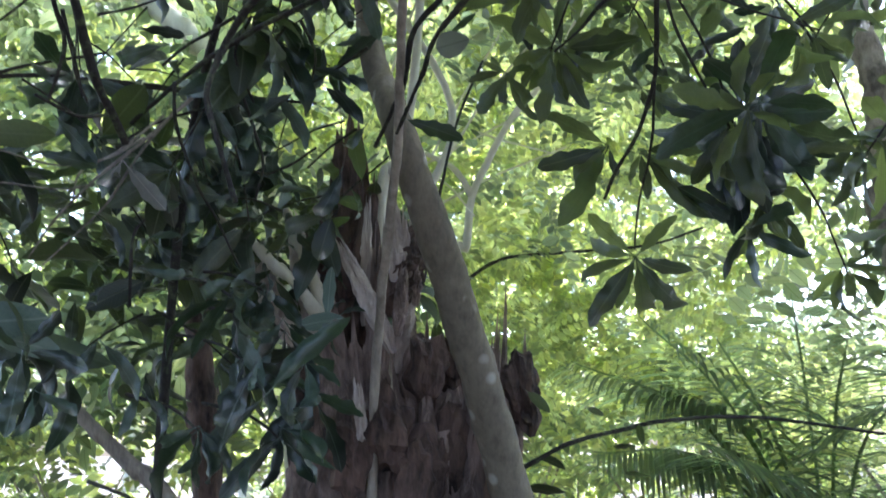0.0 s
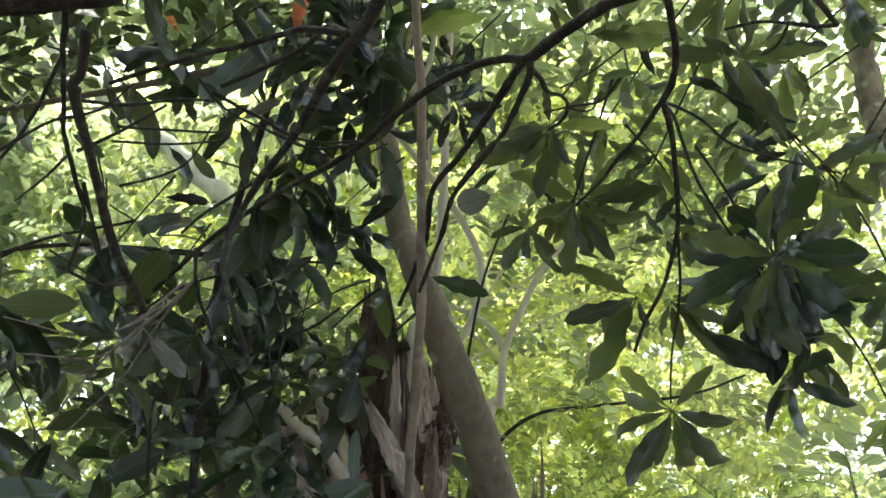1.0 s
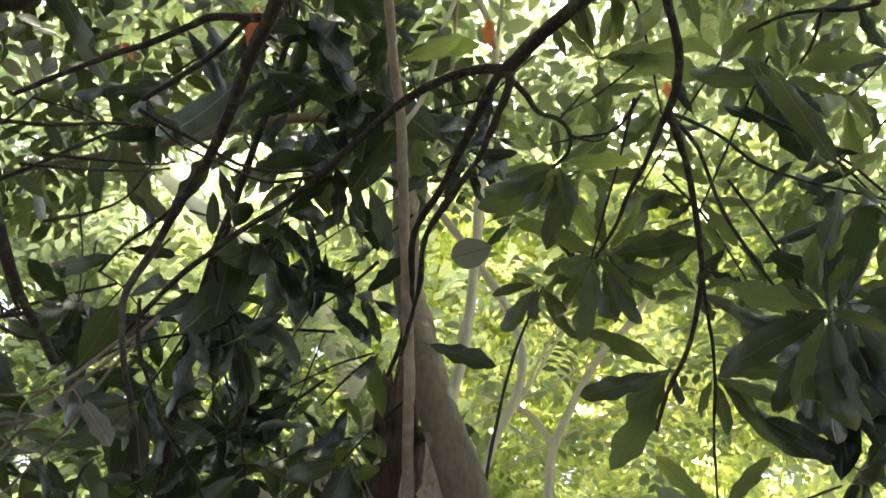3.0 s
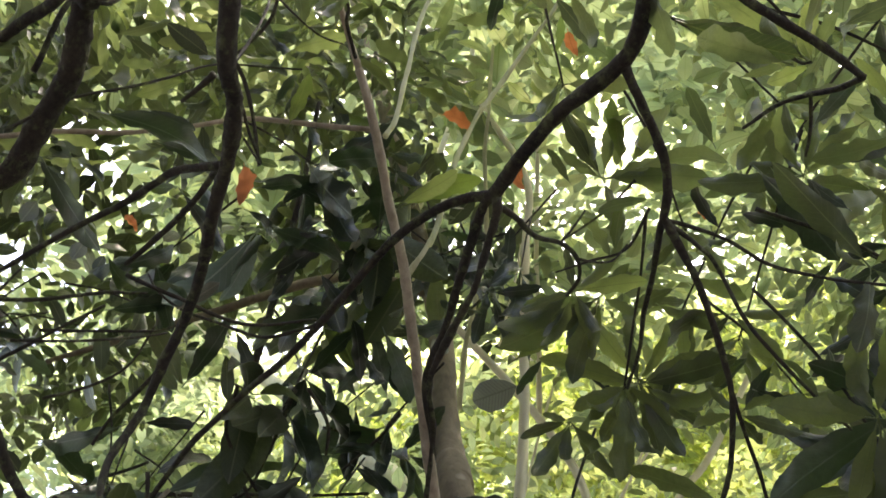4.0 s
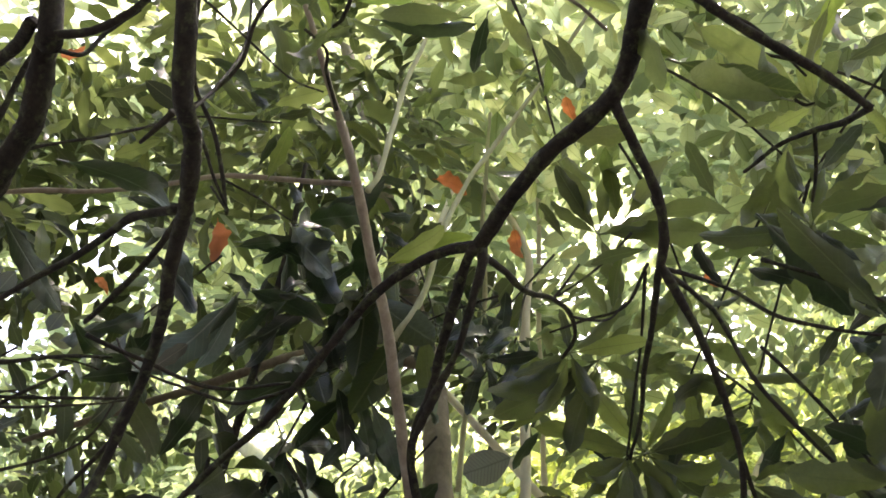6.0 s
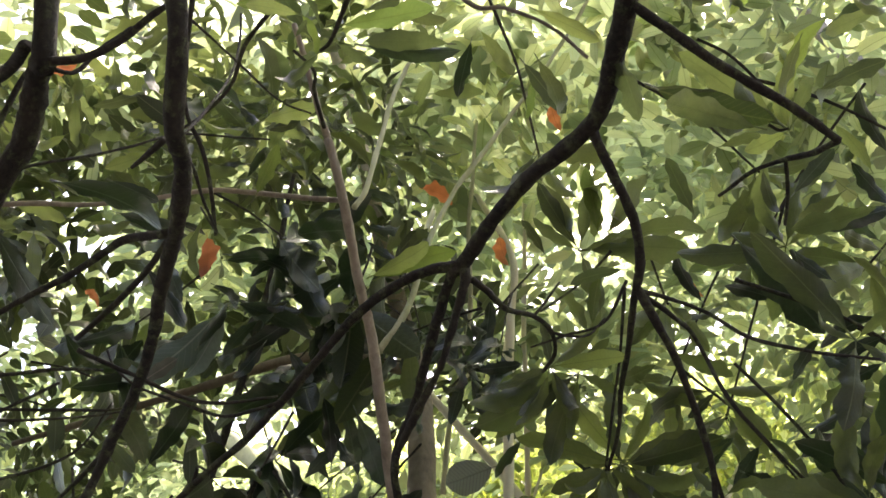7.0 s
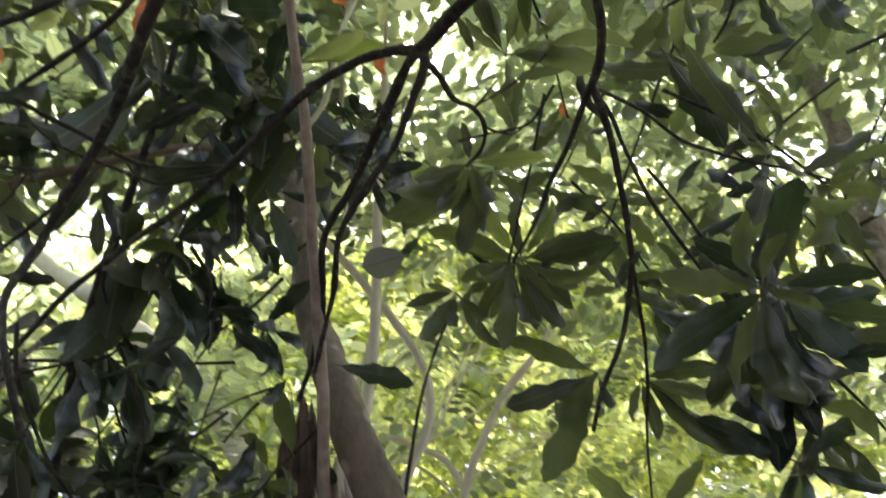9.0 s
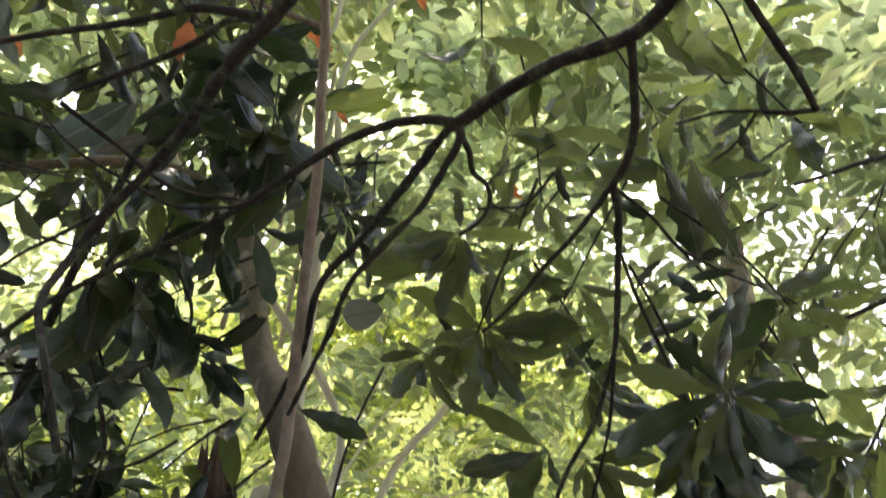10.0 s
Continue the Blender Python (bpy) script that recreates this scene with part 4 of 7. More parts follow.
leaf(over_tree, (0.387, 2.644, 2.735), (0.417, 2.717, 2.600), LONG_NEAR, up=(-0.25, 0.71, 0.66))
leaf(over_tree, (0.387, 2.644, 2.735), (0.498, 2.760, 2.632), LONG_NEAR, up=(-0.25, 0.71, 0.66))
leaf(over_tree, (0.387, 2.644, 2.735), (0.331, 2.641, 2.627), LONG_NEAR, up=(-0.25, 0.71, 0.66))
leaf(over_tree, (0.348, 2.410, 2.816), (0.206, 2.432, 2.753), LONG_NEAR, up=(-0.25, 0.71, 0.66))
leaf(over_tree, (0.348, 2.410, 2.816), (0.114, 2.471, 2.756), LONG_NEAR, up=(-0.25, 0.71, 0.66))
leaf(over_tree, (0.348, 2.410, 2.816), (0.240, 2.493, 2.666), LONG_NEAR, up=(-0.25, 0.71, 0.66))
leaf(over_tree, (0.348, 2.410, 2.816), (0.176, 2.435, 2.830), LONG_NEAR, up=(-0.25, 0.71, 0.66))
leaf(over_tree, (0.348, 2.410, 2.816), (0.418, 2.483, 2.807), LONG_NEAR, up=(-0.25, 0.71, 0.66))
leaf(over_tree, (0.348, 2.410, 2.816), (0.302, 2.482, 2.698), LONG_NEAR, up=(-0.25, 0.71, 0.66))
leaf(over_tree, (0.348, 2.410, 2.816), (0.402, 2.468, 2.914), LONG_NEAR, up=(-0.25, 0.71, 0.66))
leaf(over_tree, (0.577, 2.429, 2.510), (0.480, 2.431, 2.507), LONG_NEAR, up=(-0.25, 0.71, 0.66))
leaf(over_tree, (0.577, 2.429, 2.510), (0.532, 2.447, 2.584), LONG_NEAR, up=(-0.25, 0.71, 0.66))
leaf(over_tree, (0.577, 2.429, 2.510), (0.660, 2.409, 2.539), LONG_NEAR, up=(-0.25, 0.71, 0.66))
leaf(over_tree, (0.577, 2.429, 2.510), (0.688, 2.492, 2.480), LONG_NEAR, up=(-0.25, 0.71, 0.66))
leaf(over_tree, (0.577, 2.429, 2.510), (0.609, 2.504, 2.467), LONG_NEAR, up=(-0.25, 0.71, 0.66))
leaf(over_tree, (-0.034, 2.178, 2.986), (0.136, 2.145, 3.006), LONG_NEAR, up=(-0.25, 0.71, 0.66))
leaf(over_tree, (0.150, 2.470, 2.672), (0.045, 2.446, 2.633), BROAD_GREY, 0.0, "pale grey drying leaf with dark veins", up=(-0.25, 0.71, 0.66))
leaf(over_tree, (0.598, 1.911, 3.064), (0.787, 1.973, 2.948), LONG_NEAR, up=(-0.21, 0.71, 0.67))
leaf(over_tree, (0.344, 1.709, 3.077), (0.391, 1.773, 2.998), LONG_NEAR, up=(-0.21, 0.71, 0.67))
leaf(over_tree, (0.401, 1.768, 3.041), (0.463, 1.846, 2.944), LONG_NEAR, up=(-0.21, 0.71, 0.67))
leaf(over_tree, (0.657, 1.952, 3.223), (0.727, 2.011, 3.127), LONG_NEAR, up=(-0.21, 0.71, 0.67))
leaf(over_tree, (1.014, 1.888, 3.081), (0.896, 1.897, 3.065), LONG_NEAR, up=(-0.21, 0.71, 0.67))
leaf(over_tree, (0.974, 1.990, 3.072), (0.856, 2.023, 3.028), LONG_NEAR, up=(-0.21, 0.71, 0.67))
leaf(over_tree, (0.918, 2.132, 3.017), (0.817, 2.174, 2.948), LONG_NEAR, up=(-0.21, 0.71, 0.67))
leaf(over_tree, (0.780, 2.149, 3.028), (0.776, 2.196, 2.930), LONG_NEAR, up=(-0.21, 0.71, 0.67))
leaf(over_tree, (0.907, 2.149, 2.926), (0.807, 2.165, 2.883), LONG_NEAR, up=(-0.21, 0.71, 0.67))
leaf(over_tree, (0.954, 2.130, 2.856), (0.804, 2.140, 2.835), LONG_NEAR, up=(-0.21, 0.71, 0.67))
leaf(over_tree, (0.351, 2.168, 3.150), (0.413, 2.244, 3.035), LONG_NEAR, up=(-0.21, 0.71, 0.67))
leaf(over_tree, (0.460, 2.186, 3.144), (0.439, 2.243, 3.038), LONG_NEAR, up=(-0.21, 0.71, 0.67))
leaf(over_tree, (0.574, 2.207, 3.128), (0.453, 2.246, 3.036), LONG_NEAR, up=(-0.21, 0.71, 0.67))
leaf(over_tree, (0.716, 2.222, 3.177), (0.813, 2.189, 3.155), LONG_NEAR, up=(-0.21, 0.71, 0.67))
leaf(over_tree, (0.790, 1.826, 3.180), (0.773, 1.863, 3.116), LONG_NEAR, up=(-0.21, 0.71, 0.67))
leaf(over_tree, (0.691, 1.864, 3.225), (0.764, 1.870, 3.176), LONG_NEAR, up=(-0.21, 0.71, 0.67))
leaf(over_tree, (0.854, 2.370, 2.443), (0.897, 2.209, 2.624), LONG_DARK, up=(-0.03, 0.85, 0.52))
leaf(over_tree, (0.869, 2.413, 2.465), (0.716, 2.361, 2.577), LONG_DARK, up=(-0.03, 0.85, 0.52))
leaf(over_tree, (0.854, 2.370, 2.443), (0.582, 2.451, 2.347), LONG_DARK, up=(-0.03, 0.85, 0.52))
leaf(over_tree, (0.854, 2.370, 2.443), (1.029, 2.281, 2.410), LONG_DARK, up=(-0.03, 0.85, 0.52))
leaf(over_tree, (0.848, 2.353, 2.434), (0.979, 2.363, 2.228), LONG_DARK, up=(-0.03, 0.85, 0.52))
leaf(over_tree, (0.854, 2.370, 2.443), (0.759, 2.447, 2.261), LONG_DARK, up=(-0.03, 0.85, 0.52))
leaf(over_tree, (0.854, 2.370, 2.443), (0.868, 2.423, 2.238), LONG_DARK, up=(-0.03, 0.85, 0.52))
leaf(over_tree, (0.860, 2.387, 2.452), (0.961, 2.414, 2.234), LONG_DARK, up=(-0.03, 0.85, 0.52))
leaf(over_tree, (-0.521, 1.490, 3.153), (-0.564, 1.612, 3.014), LONG_NEAR, up=(-0.25, 0.71, 0.66))
leaf(over_tree, (-0.536, 1.564, 3.105), (-0.502, 1.610, 3.063), LONG_NEAR, up=(-0.25, 0.71, 0.66))
leaf(over_tree, (-0.057, 1.779, 3.176), (0.034, 1.747, 3.191), LONG_NEAR, up=(-0.25, 0.71, 0.66))
leaf(over_tree, (-0.472, 1.584, 3.205), (-0.521, 1.579, 3.134), LONG_NEAR, up=(-0.25, 0.71, 0.66))
leaf(over_tree, (-0.482, 1.728, 3.113), (-0.535, 1.704, 3.050), LONG_NEAR, up=(-0.25, 0.71, 0.66))
leaf(over_tree, (0.068, 1.596, 3.082), (-0.043, 1.563, 3.122), LONG_BACKLIT, up=(-0.23, 0.42, 0.88))
leaf(over_tree, (0.099, 1.657, 3.115), (0.253, 1.719, 3.177), LONG_BACKLIT, up=(-0.21, 0.43, 0.88))
leaf(over_tree, (0.152, 1.640, 3.019), (0.297, 1.739, 3.047), LONG_DARK, up=(-0.20, 0.45, 0.87))
leaf(over_tree, (0.065, 1.592, 3.084), (0.069, 1.667, 3.098), LONG_BACKLIT, up=(-0.23, 0.41, 0.88))
leaf(over_tree, (0.338, 1.691, 3.027), (0.282, 1.787, 3.006), LONG_DARK, up=(-0.11, 0.47, 0.87))
leaf(over_tree, (0.407, 1.831, 3.056), (0.386, 1.910, 3.052), LONG_BACKLIT, up=(-0.07, 0.51, 0.85))
leaf(over_tree, (0.596, 1.816, 2.947), (0.779, 1.925, 2.897), LONG_BACKLIT, up=(0.01, 0.54, 0.84))
leaf(over_tree, (0.804, 1.893, 2.925), (0.875, 1.837, 3.027), LONG_BACKLIT, up=(0.11, 0.56, 0.82))
leaf(over_tree, (0.692, 1.775, 3.105), (0.813, 1.802, 3.132), LONG_BACKLIT, up=(0.05, 0.49, 0.87))
leaf(over_tree, (0.752, 1.818, 3.065), (0.810, 1.804, 3.131), LONG_BACKLIT, up=(0.08, 0.51, 0.86))
leaf(over_tree, (0.914, 1.947, 3.125), (1.050, 1.934, 3.165), LONG_DARK, up=(0.14, 0.52, 0.84))
leaf(over_tree, (0.805, 2.118, 2.907), (0.898, 2.098, 2.985), LONG_DARK, up=(0.10, 0.62, 0.78))
leaf(over_tree, (0.811, 2.184, 2.907), (0.912, 2.180, 2.967), LONG_DARK, up=(0.10, 0.64, 0.76))
leaf(over_tree, (0.816, 2.197, 2.889), (0.979, 2.211, 2.910), LONG_DARK, up=(0.10, 0.64, 0.76))
leaf(over_tree, (0.688, 2.116, 2.849), (0.822, 2.265, 2.712), LONG_DARK, up=(0.05, 0.64, 0.77))
leaf(over_tree, (0.802, 2.256, 2.900), (0.822, 2.362, 2.837), LONG_DARK, up=(0.10, 0.65, 0.75))
leaf(over_tree, (0.936, 2.334, 2.758), (0.827, 2.381, 2.808), LONG_DARK, up=(0.15, 0.70, 0.70))
leaf(over_tree, (0.930, 2.350, 2.736), (0.838, 2.416, 2.753), LONG_DARK, up=(0.15, 0.71, 0.69))
leaf(over_tree, (0.449, 2.199, 2.983), (0.455, 2.148, 3.112), LONG_BACKLIT, up=(-0.05, 0.63, 0.78))
leaf(over_tree, (0.460, 2.201, 2.982), (0.578, 2.175, 3.088), LONG_NEAR, up=(-0.05, 0.63, 0.78))
leaf(over_tree, (0.473, 2.207, 2.976), (0.648, 2.239, 3.017), LONG_NEAR, up=(-0.04, 0.63, 0.78))
leaf(over_tree, (0.396, 2.271, 2.806), (0.365, 2.249, 2.912), LONG_NEAR, up=(-0.08, 0.68, 0.73))
leaf(over_tree, (0.400, 2.306, 2.843), (0.427, 2.280, 2.962), LONG_BACKLIT, up=(-0.07, 0.68, 0.73))
leaf(over_tree, (-0.045, 2.240, 3.032), (0.120, 2.280, 3.128), LONG_BACKLIT, up=(-0.24, 0.60, 0.76))
leaf(over_tree, (0.117, 2.544, 2.773), (0.270, 2.567, 2.882), LONG_NEAR, up=(-0.18, 0.72, 0.67))
leaf(over_tree, (0.290, 2.577, 2.775), (0.318, 2.566, 2.895), LONG_NEAR, up=(-0.11, 0.73, 0.67))
leaf(over_tree, (0.380, 2.506, 2.718), (0.416, 2.493, 2.840), LONG_NEAR, up=(-0.08, 0.74, 0.67))
leaf(over_tree, (0.748, 2.538, 2.663), (0.882, 2.549, 2.716), LONG_DARK, up=(0.07, 0.76, 0.65))
leaf(over_tree, (0.728, 2.558, 2.628), (0.821, 2.579, 2.677), LONG_DARK, up=(0.06, 0.77, 0.64))
leaf(over_tree, (0.457, 2.499, 2.835), (0.552, 2.585, 2.797), LONG_NEAR, up=(-0.05, 0.71, 0.70))
leaf(over_tree, (-0.200, 1.970, 3.077), (-0.154, 1.951, 3.188), LONG_BACKLIT, up=(-0.31, 0.51, 0.80))
leaf(over_tree, (0.652, 2.432, 3.176), (0.615, 2.365, 3.323), LONG_NEAR, up=(0.03, 0.63, 0.78))
leaf(over_tree, (0.947, 2.218, 3.067), (0.998, 2.315, 3.018), LONG_DARK, up=(0.15, 0.60, 0.78))
leaf(over_tree, (0.602, 2.592, 2.785), (0.535, 2.593, 2.878), LONG_NEAR, up=(0.01, 0.74, 0.67))
for tip, axis, count, size in [
    ((0.36, 2.54, 2.66), (-0.3, 0.6, -0.4), 6, 0.17), ((0.95, 2.22, 2.56), (1, 0.3, -0.3), 8, 0.18),
    ((0.82, 2.46, 2.40), (0.6, 0.6, -0.6), 9, 0.19), ((0.95, 2.65, 2.25), (0.4, 0.3, -0.9), 8, 0.18),
    ((0.75, 2.9, 2.75), (0.4, 0.4, -0.2), 8, 0.16), ((1.1, 2.7, 2.75), (0.6, 0.4, -0.2), 8, 0.17),
    ((1.2, 2.6, 2.4), (0.6, 0.4, -0.6), 8, 0.18), ((0.55, 2.55, 3.05), (0.2, 0.6, -0.4), 7, 0.15),
    ((1.25, 2.9, 2.1), (0.6, 0.4, -0.6), 8, 0.17), ((0.8, 2.35, 3.2), (0.5, 0.3, -0.3), 7, 0.16),
    ((0.35, 2.2, 3.25), (0.1, 0.5, -0.5), 6, 0.15), ((1.05, 2.15, 3.0), (0.8, 0.2, -0.3), 7, 0.17),
]:
    t0 = Vector(tip) - Vector(axis).normalized() * 0.3 + Vector((0, 0, 0.12))
    twig = limb(over_tree, "twig", [t0, t0.lerp(Vector(tip), 0.5) + Vector((0.01, 0, 0.02)), tip], 0.004, 0.0025, BARK_DARK)
    whorl(twig, tip, axis, count, size, LONG_NEAR, 0.55)

# ---- a second tree of the same kind, reaching in with its branch ends ----
right_tree = thing("long_leaved_tree", (2.6, 2.3, 0), "tree with long glossy leaves hanging from thin branches", "tree")
limb(right_tree, "trunk", [(2.6, 2.3, -0.05), (2.6, 2.32, 1.2), (2.55, 2.35, 2.4), (2.4, 2.4, 3.5)], 0.07, 0.04, BARK_DARK)
for spot in [(1.25, 2.55, 3.15), (1.2, 2.7, 2.75), (1.4, 2.5, 2.35)]:
    limb(right_tree, "branch", [(2.5, 2.36, spot[2] - 0.2), (2.0, 2.45, spot[2] + 0.1), (1.6, 2.5, spot[2] + 0.1), spot], 0.016, 0.005, BARK_DARK)
for tip, axis, count, size in [
    ((0.98, 2.55, 3.05), (-0.8, 0.1, -0.4), 8, 0.19), ((1.15, 2.45, 2.75), (-0.6, 0.2, -0.5), 9, 0.19), ((1.3, 2.6, 2.45), (-0.5, 0.2, -0.6), 8, 0.19),
    ((1.05, 2.75, 2.6), (-0.5, 0.4, -0.6), 8, 0.18), ((1.4, 2.5, 3.0), (-0.3, 0.4, -0.5), 8, 0.19), ((0.9, 2.85, 2.95), (-0.7, 0.2, -0.3), 8, 0.18),
    ((1.35, 2.8, 2.2), (-0.4, 0.2, -0.7), 8, 0.19), ((1.1, 2.35, 2.3), (-0.6, 0.2, -0.6), 7, 0.19), ((0.75, 2.65, 3.2), (-0.6, 0.4, -0.3), 7, 0.17),
    ((0.62, 2.75, 2.85), (-0.4, 0.4, -0.5), 7, 0.17), ((1.5, 2.75, 2.65), (-0.2, 0.3, -0.7), 8, 0.19), ((0.5, 2.9, 3.05), (-0.5, 0.4, -0.4), 7, 0.16),
]:
    t0 = Vector(tip) - Vector(axis).normalized() * 0.45 + Vector((0, 0, 0.1))
    twig = limb(right_tree, "twig", [t0, t0.lerp(Vector(tip), 0.5) + Vector((0.01, 0, 0.03)), tip], 0.004, 0.0025, BARK_DARK)
    whorl(twig, tip, axis, count, size, LONG_NEAR, 0.5)

leaf(right_tree, (0.892, 2.263, 2.870), (0.960, 2.334, 2.839), LONG_NEAR, up=(0.13, 0.66, 0.74))
leaf(right_tree, (0.862, 2.296, 2.834), (0.801, 2.300, 2.925), LONG_DARK, up=(0.12, 0.68, 0.73))
leaf(right_tree, (0.920, 2.420, 2.724), (0.842, 2.487, 2.732), LONG_DARK, up=(0.15, 0.72, 0.68))
leaf(right_tree, (0.909, 2.399, 2.663), (0.859, 2.496, 2.608), LONG_NEAR, up=(0.14, 0.73, 0.67))
leaf(right_tree, (0.894, 2.480, 2.730), (0.823, 2.494, 2.822), LONG_DARK, up=(0.13, 0.73, 0.67))
leaf(right_tree, (0.886, 2.387, 2.589), (0.837, 2.489, 2.516), LONG_DARK, up=(0.14, 0.75, 0.65))
leaf(right_tree, (0.821, 2.476, 2.546), (0.732, 2.537, 2.558), LONG_NEAR, up=(0.11, 0.77, 0.62))
leaf(right_tree, (0.759, 2.572, 2.803), (0.829, 2.564, 2.897), LONG_DARK, up=(0.07, 0.73, 0.68))
leaf(right_tree, (0.745, 2.566, 2.816), (0.705, 2.560, 2.923), LONG_DARK, up=(0.07, 0.73, 0.68))
leaf(right_tree, (0.610, 2.581, 2.703), (0.517, 2.651, 2.678), LONG_NEAR, up=(0.02, 0.76, 0.65))
leaf(right_tree, (0.620, 2.609, 2.651), (0.709, 2.676, 2.619), LONG_DARK, up=(0.02, 0.77, 0.64))
leaf(right_tree, (0.490, 2.565, 2.730), (0.420, 2.651, 2.668), LONG_DARK, up=(-0.03, 0.75, 0.66))
leaf(right_tree, (0.535, 2.600, 2.959), (0.656, 2.689, 2.913), LONG_NEAR, up=(-0.01, 0.70, 0.71))
leaf(right_tree, (0.506, 2.660, 2.658), (0.612, 2.669, 2.751), LONG_DARK, up=(-0.03, 0.77, 0.63))
leaf(right_tree, (0.678, 2.628, 2.716), (0.603, 2.712, 2.668), LONG_DARK, up=(0.04, 0.76, 0.65))
leaf(right_tree, (0.509, 2.528, 2.886), (0.400, 2.582, 2.885), LONG_NEAR, up=(-0.02, 0.71, 0.71))
leaf(right_tree, (0.798, 2.449, 2.606), (0.856, 2.520, 2.563), LONG_DARK, up=(0.10, 0.76, 0.65))
leaf(right_tree, (0.785, 2.400, 2.877), (0.691, 2.407, 2.965), LONG_DARK, up=(0.09, 0.69, 0.72))
leaf(right_tree, (0.732, 2.236, 2.935), (0.785, 2.347, 2.866), LONG_NEAR, up=(0.07, 0.64, 0.76))
leaf(right_tree, (0.347, 2.523, 2.874), (0.240, 2.592, 2.835), LONG_DARK, up=(-0.09, 0.71, 0.70))
leaf(right_tree, (0.327, 2.636, 2.677), (0.282, 2.620, 2.800), LONG_DARK, up=(-0.10, 0.76, 0.64))
leaf(right_tree, (0.746, 2.582, 2.578), (0.710, 2.580, 2.696), LONG_NEAR, up=(0.07, 0.78, 0.62))
leaf(right_tree, (0.176, 2.641, 2.832), (0.088, 2.708, 2.783), LONG_DARK, up=(-0.15, 0.73, 0.67))
leaf(right_tree, (0.629, 2.551, 3.028), (0.578, 2.521, 3.150), LONG_DARK, up=(0.02, 0.68, 0.73))
leaf(right_tree, (0.984, 2.241, 3.030), (0.967, 2.215, 3.139), LONG_NEAR, up=(0.16, 0.61, 0.77))
leaf(right_tree, (1.019, 2.219, 3.044), (0.988, 2.175, 3.173), LONG_DARK, up=(0.18, 0.60, 0.78))
leaf(right_tree, (0.972, 2.327, 2.930), (0.913, 2.330, 3.025), LONG_DARK, up=(0.16, 0.65, 0.74))

# ---- the slender sapling stem leaning out over the stump ----
sapling = thing("sapling", (-0.19, 3.05, 0), "slender pale brown sapling stem rooted beside the broken stump", "sapling")
limb(sapling, "stem", [(-0.190, 3.050, 0.000), (-0.175, 3.030, 1.000), (-0.160, 3.010, 1.600), (-0.150, 3.000, 1.850), (-0.130, 2.931, 2.020), (-0.096, 2.746, 2.193), (-0.060, 2.565, 2.363), (-0.040, 2.416, 2.525), (-0.029, 2.311, 2.659), (-0.021, 2.233, 2.753), (-0.013, 2.161, 2.835), (-0.013, 2.071, 2.930), (-0.012, 1.975, 3.046), (-0.030, 1.930, 3.150)], 0.0165, 0.0090, BARK_POLE, "pale brown stem", knobs=0.1)
limb(sapling, "stem", [(-0.012, 1.975, 3.046), (-0.027, 1.952, 3.126), (-0.031, 1.907, 3.172), (-0.037, 1.845, 3.240), (-0.058, 1.784, 3.357)], 0.0085, 0.0055, BARK_POLE)
limb(sapling, "branch", [(-0.022, 2.010, 3.052), (-0.138, 2.010, 3.100), (-0.267, 2.006, 3.151), (-0.347, 1.984, 3.153), (-0.533, 1.941, 3.137), (-0.688, 1.887, 3.134), (-0.864, 1.818, 3.104)], 0.0060, 0.0055, BARK_POLE)
limb(sapling, "twig", [(-0.029, 1.917, 3.165), (-0.012, 1.821, 3.164), (0.013, 1.763, 3.149), (-0.013, 1.717, 3.169)], 0.0040, 0.0030, BARK_DARK)
limb(sapling, "branch", [(-0.051, 2.309, 2.895), (-0.008, 2.313, 2.962), (0.011, 2.354, 3.083), (0.034, 2.400, 3.272), (0.084, 2.477, 3.499), (0.171, 2.519, 3.688), (0.290, 2.540, 3.889), (0.409, 2.576, 4.128), (0.499, 2.559, 4.270)], 0.0075, 0.0055, BARK_LIME)
limb(sapling, "branch", [(-0.007, 2.027, 3.045), (0.013, 2.042, 3.111), (0.028, 2.074, 3.295), (0.041, 2.110, 3.469), (0.058, 2.155, 3.633), (0.098, 2.192, 3.866)], 0.0060, 0.0050, BARK_LIME)

# ---- the leaning tree ----
lean_tree = thing("leaning_tree", (0.55, 3.45, 0), "leaning tree with smooth grey trunk spotted with pale lichen", "tree")
limb(lean_tree, "trunk", [(0.550, 3.450, -0.050), (0.400, 3.200, 0.900), (0.253, 3.020, 1.460), (0.163, 2.895, 1.788), (0.101, 2.813, 1.993), (0.045, 2.737, 2.184), (-0.006, 2.694, 2.327), (-0.042, 2.689, 2.432), (-0.083, 2.750, 2.588), (-0.115, 2.829, 2.685)], 0.0640, 0.0420, BARK_GREY, "smooth grey trunk with pale lichen", sides=16, knobs=0.06, wobble=0.006)
limb(lean_tree, "upper_trunk", [(-0.083, 2.750, 2.588), (-0.115, 2.829, 2.685), (-0.150, 2.900, 2.810), (-0.180, 2.980, 3.050), (-0.240, 3.100, 3.400), (-0.400, 3.250, 4.000), (-0.600, 3.350, 4.900), (-0.850, 3.450, 6.000), (-1.000, 3.550, 7.200)], 0.0440, 0.0260, BARK_GREY, "smooth grey trunk with pale lichen", sides=16, knobs=0.06, wobble=0.006)
limb(lean_tree, "limb", [(-0.240, 3.100, 3.400), (-0.500, 2.950, 3.420), (-0.900, 2.850, 3.300), (-1.400, 2.800, 3.200)], 0.0220, 0.0080, BARK_GREY)
young_tree = thing("young_tree", (-2.15, 2.3, 0), "young tree with thin dark twigs and broad dull green leaves", "tree")
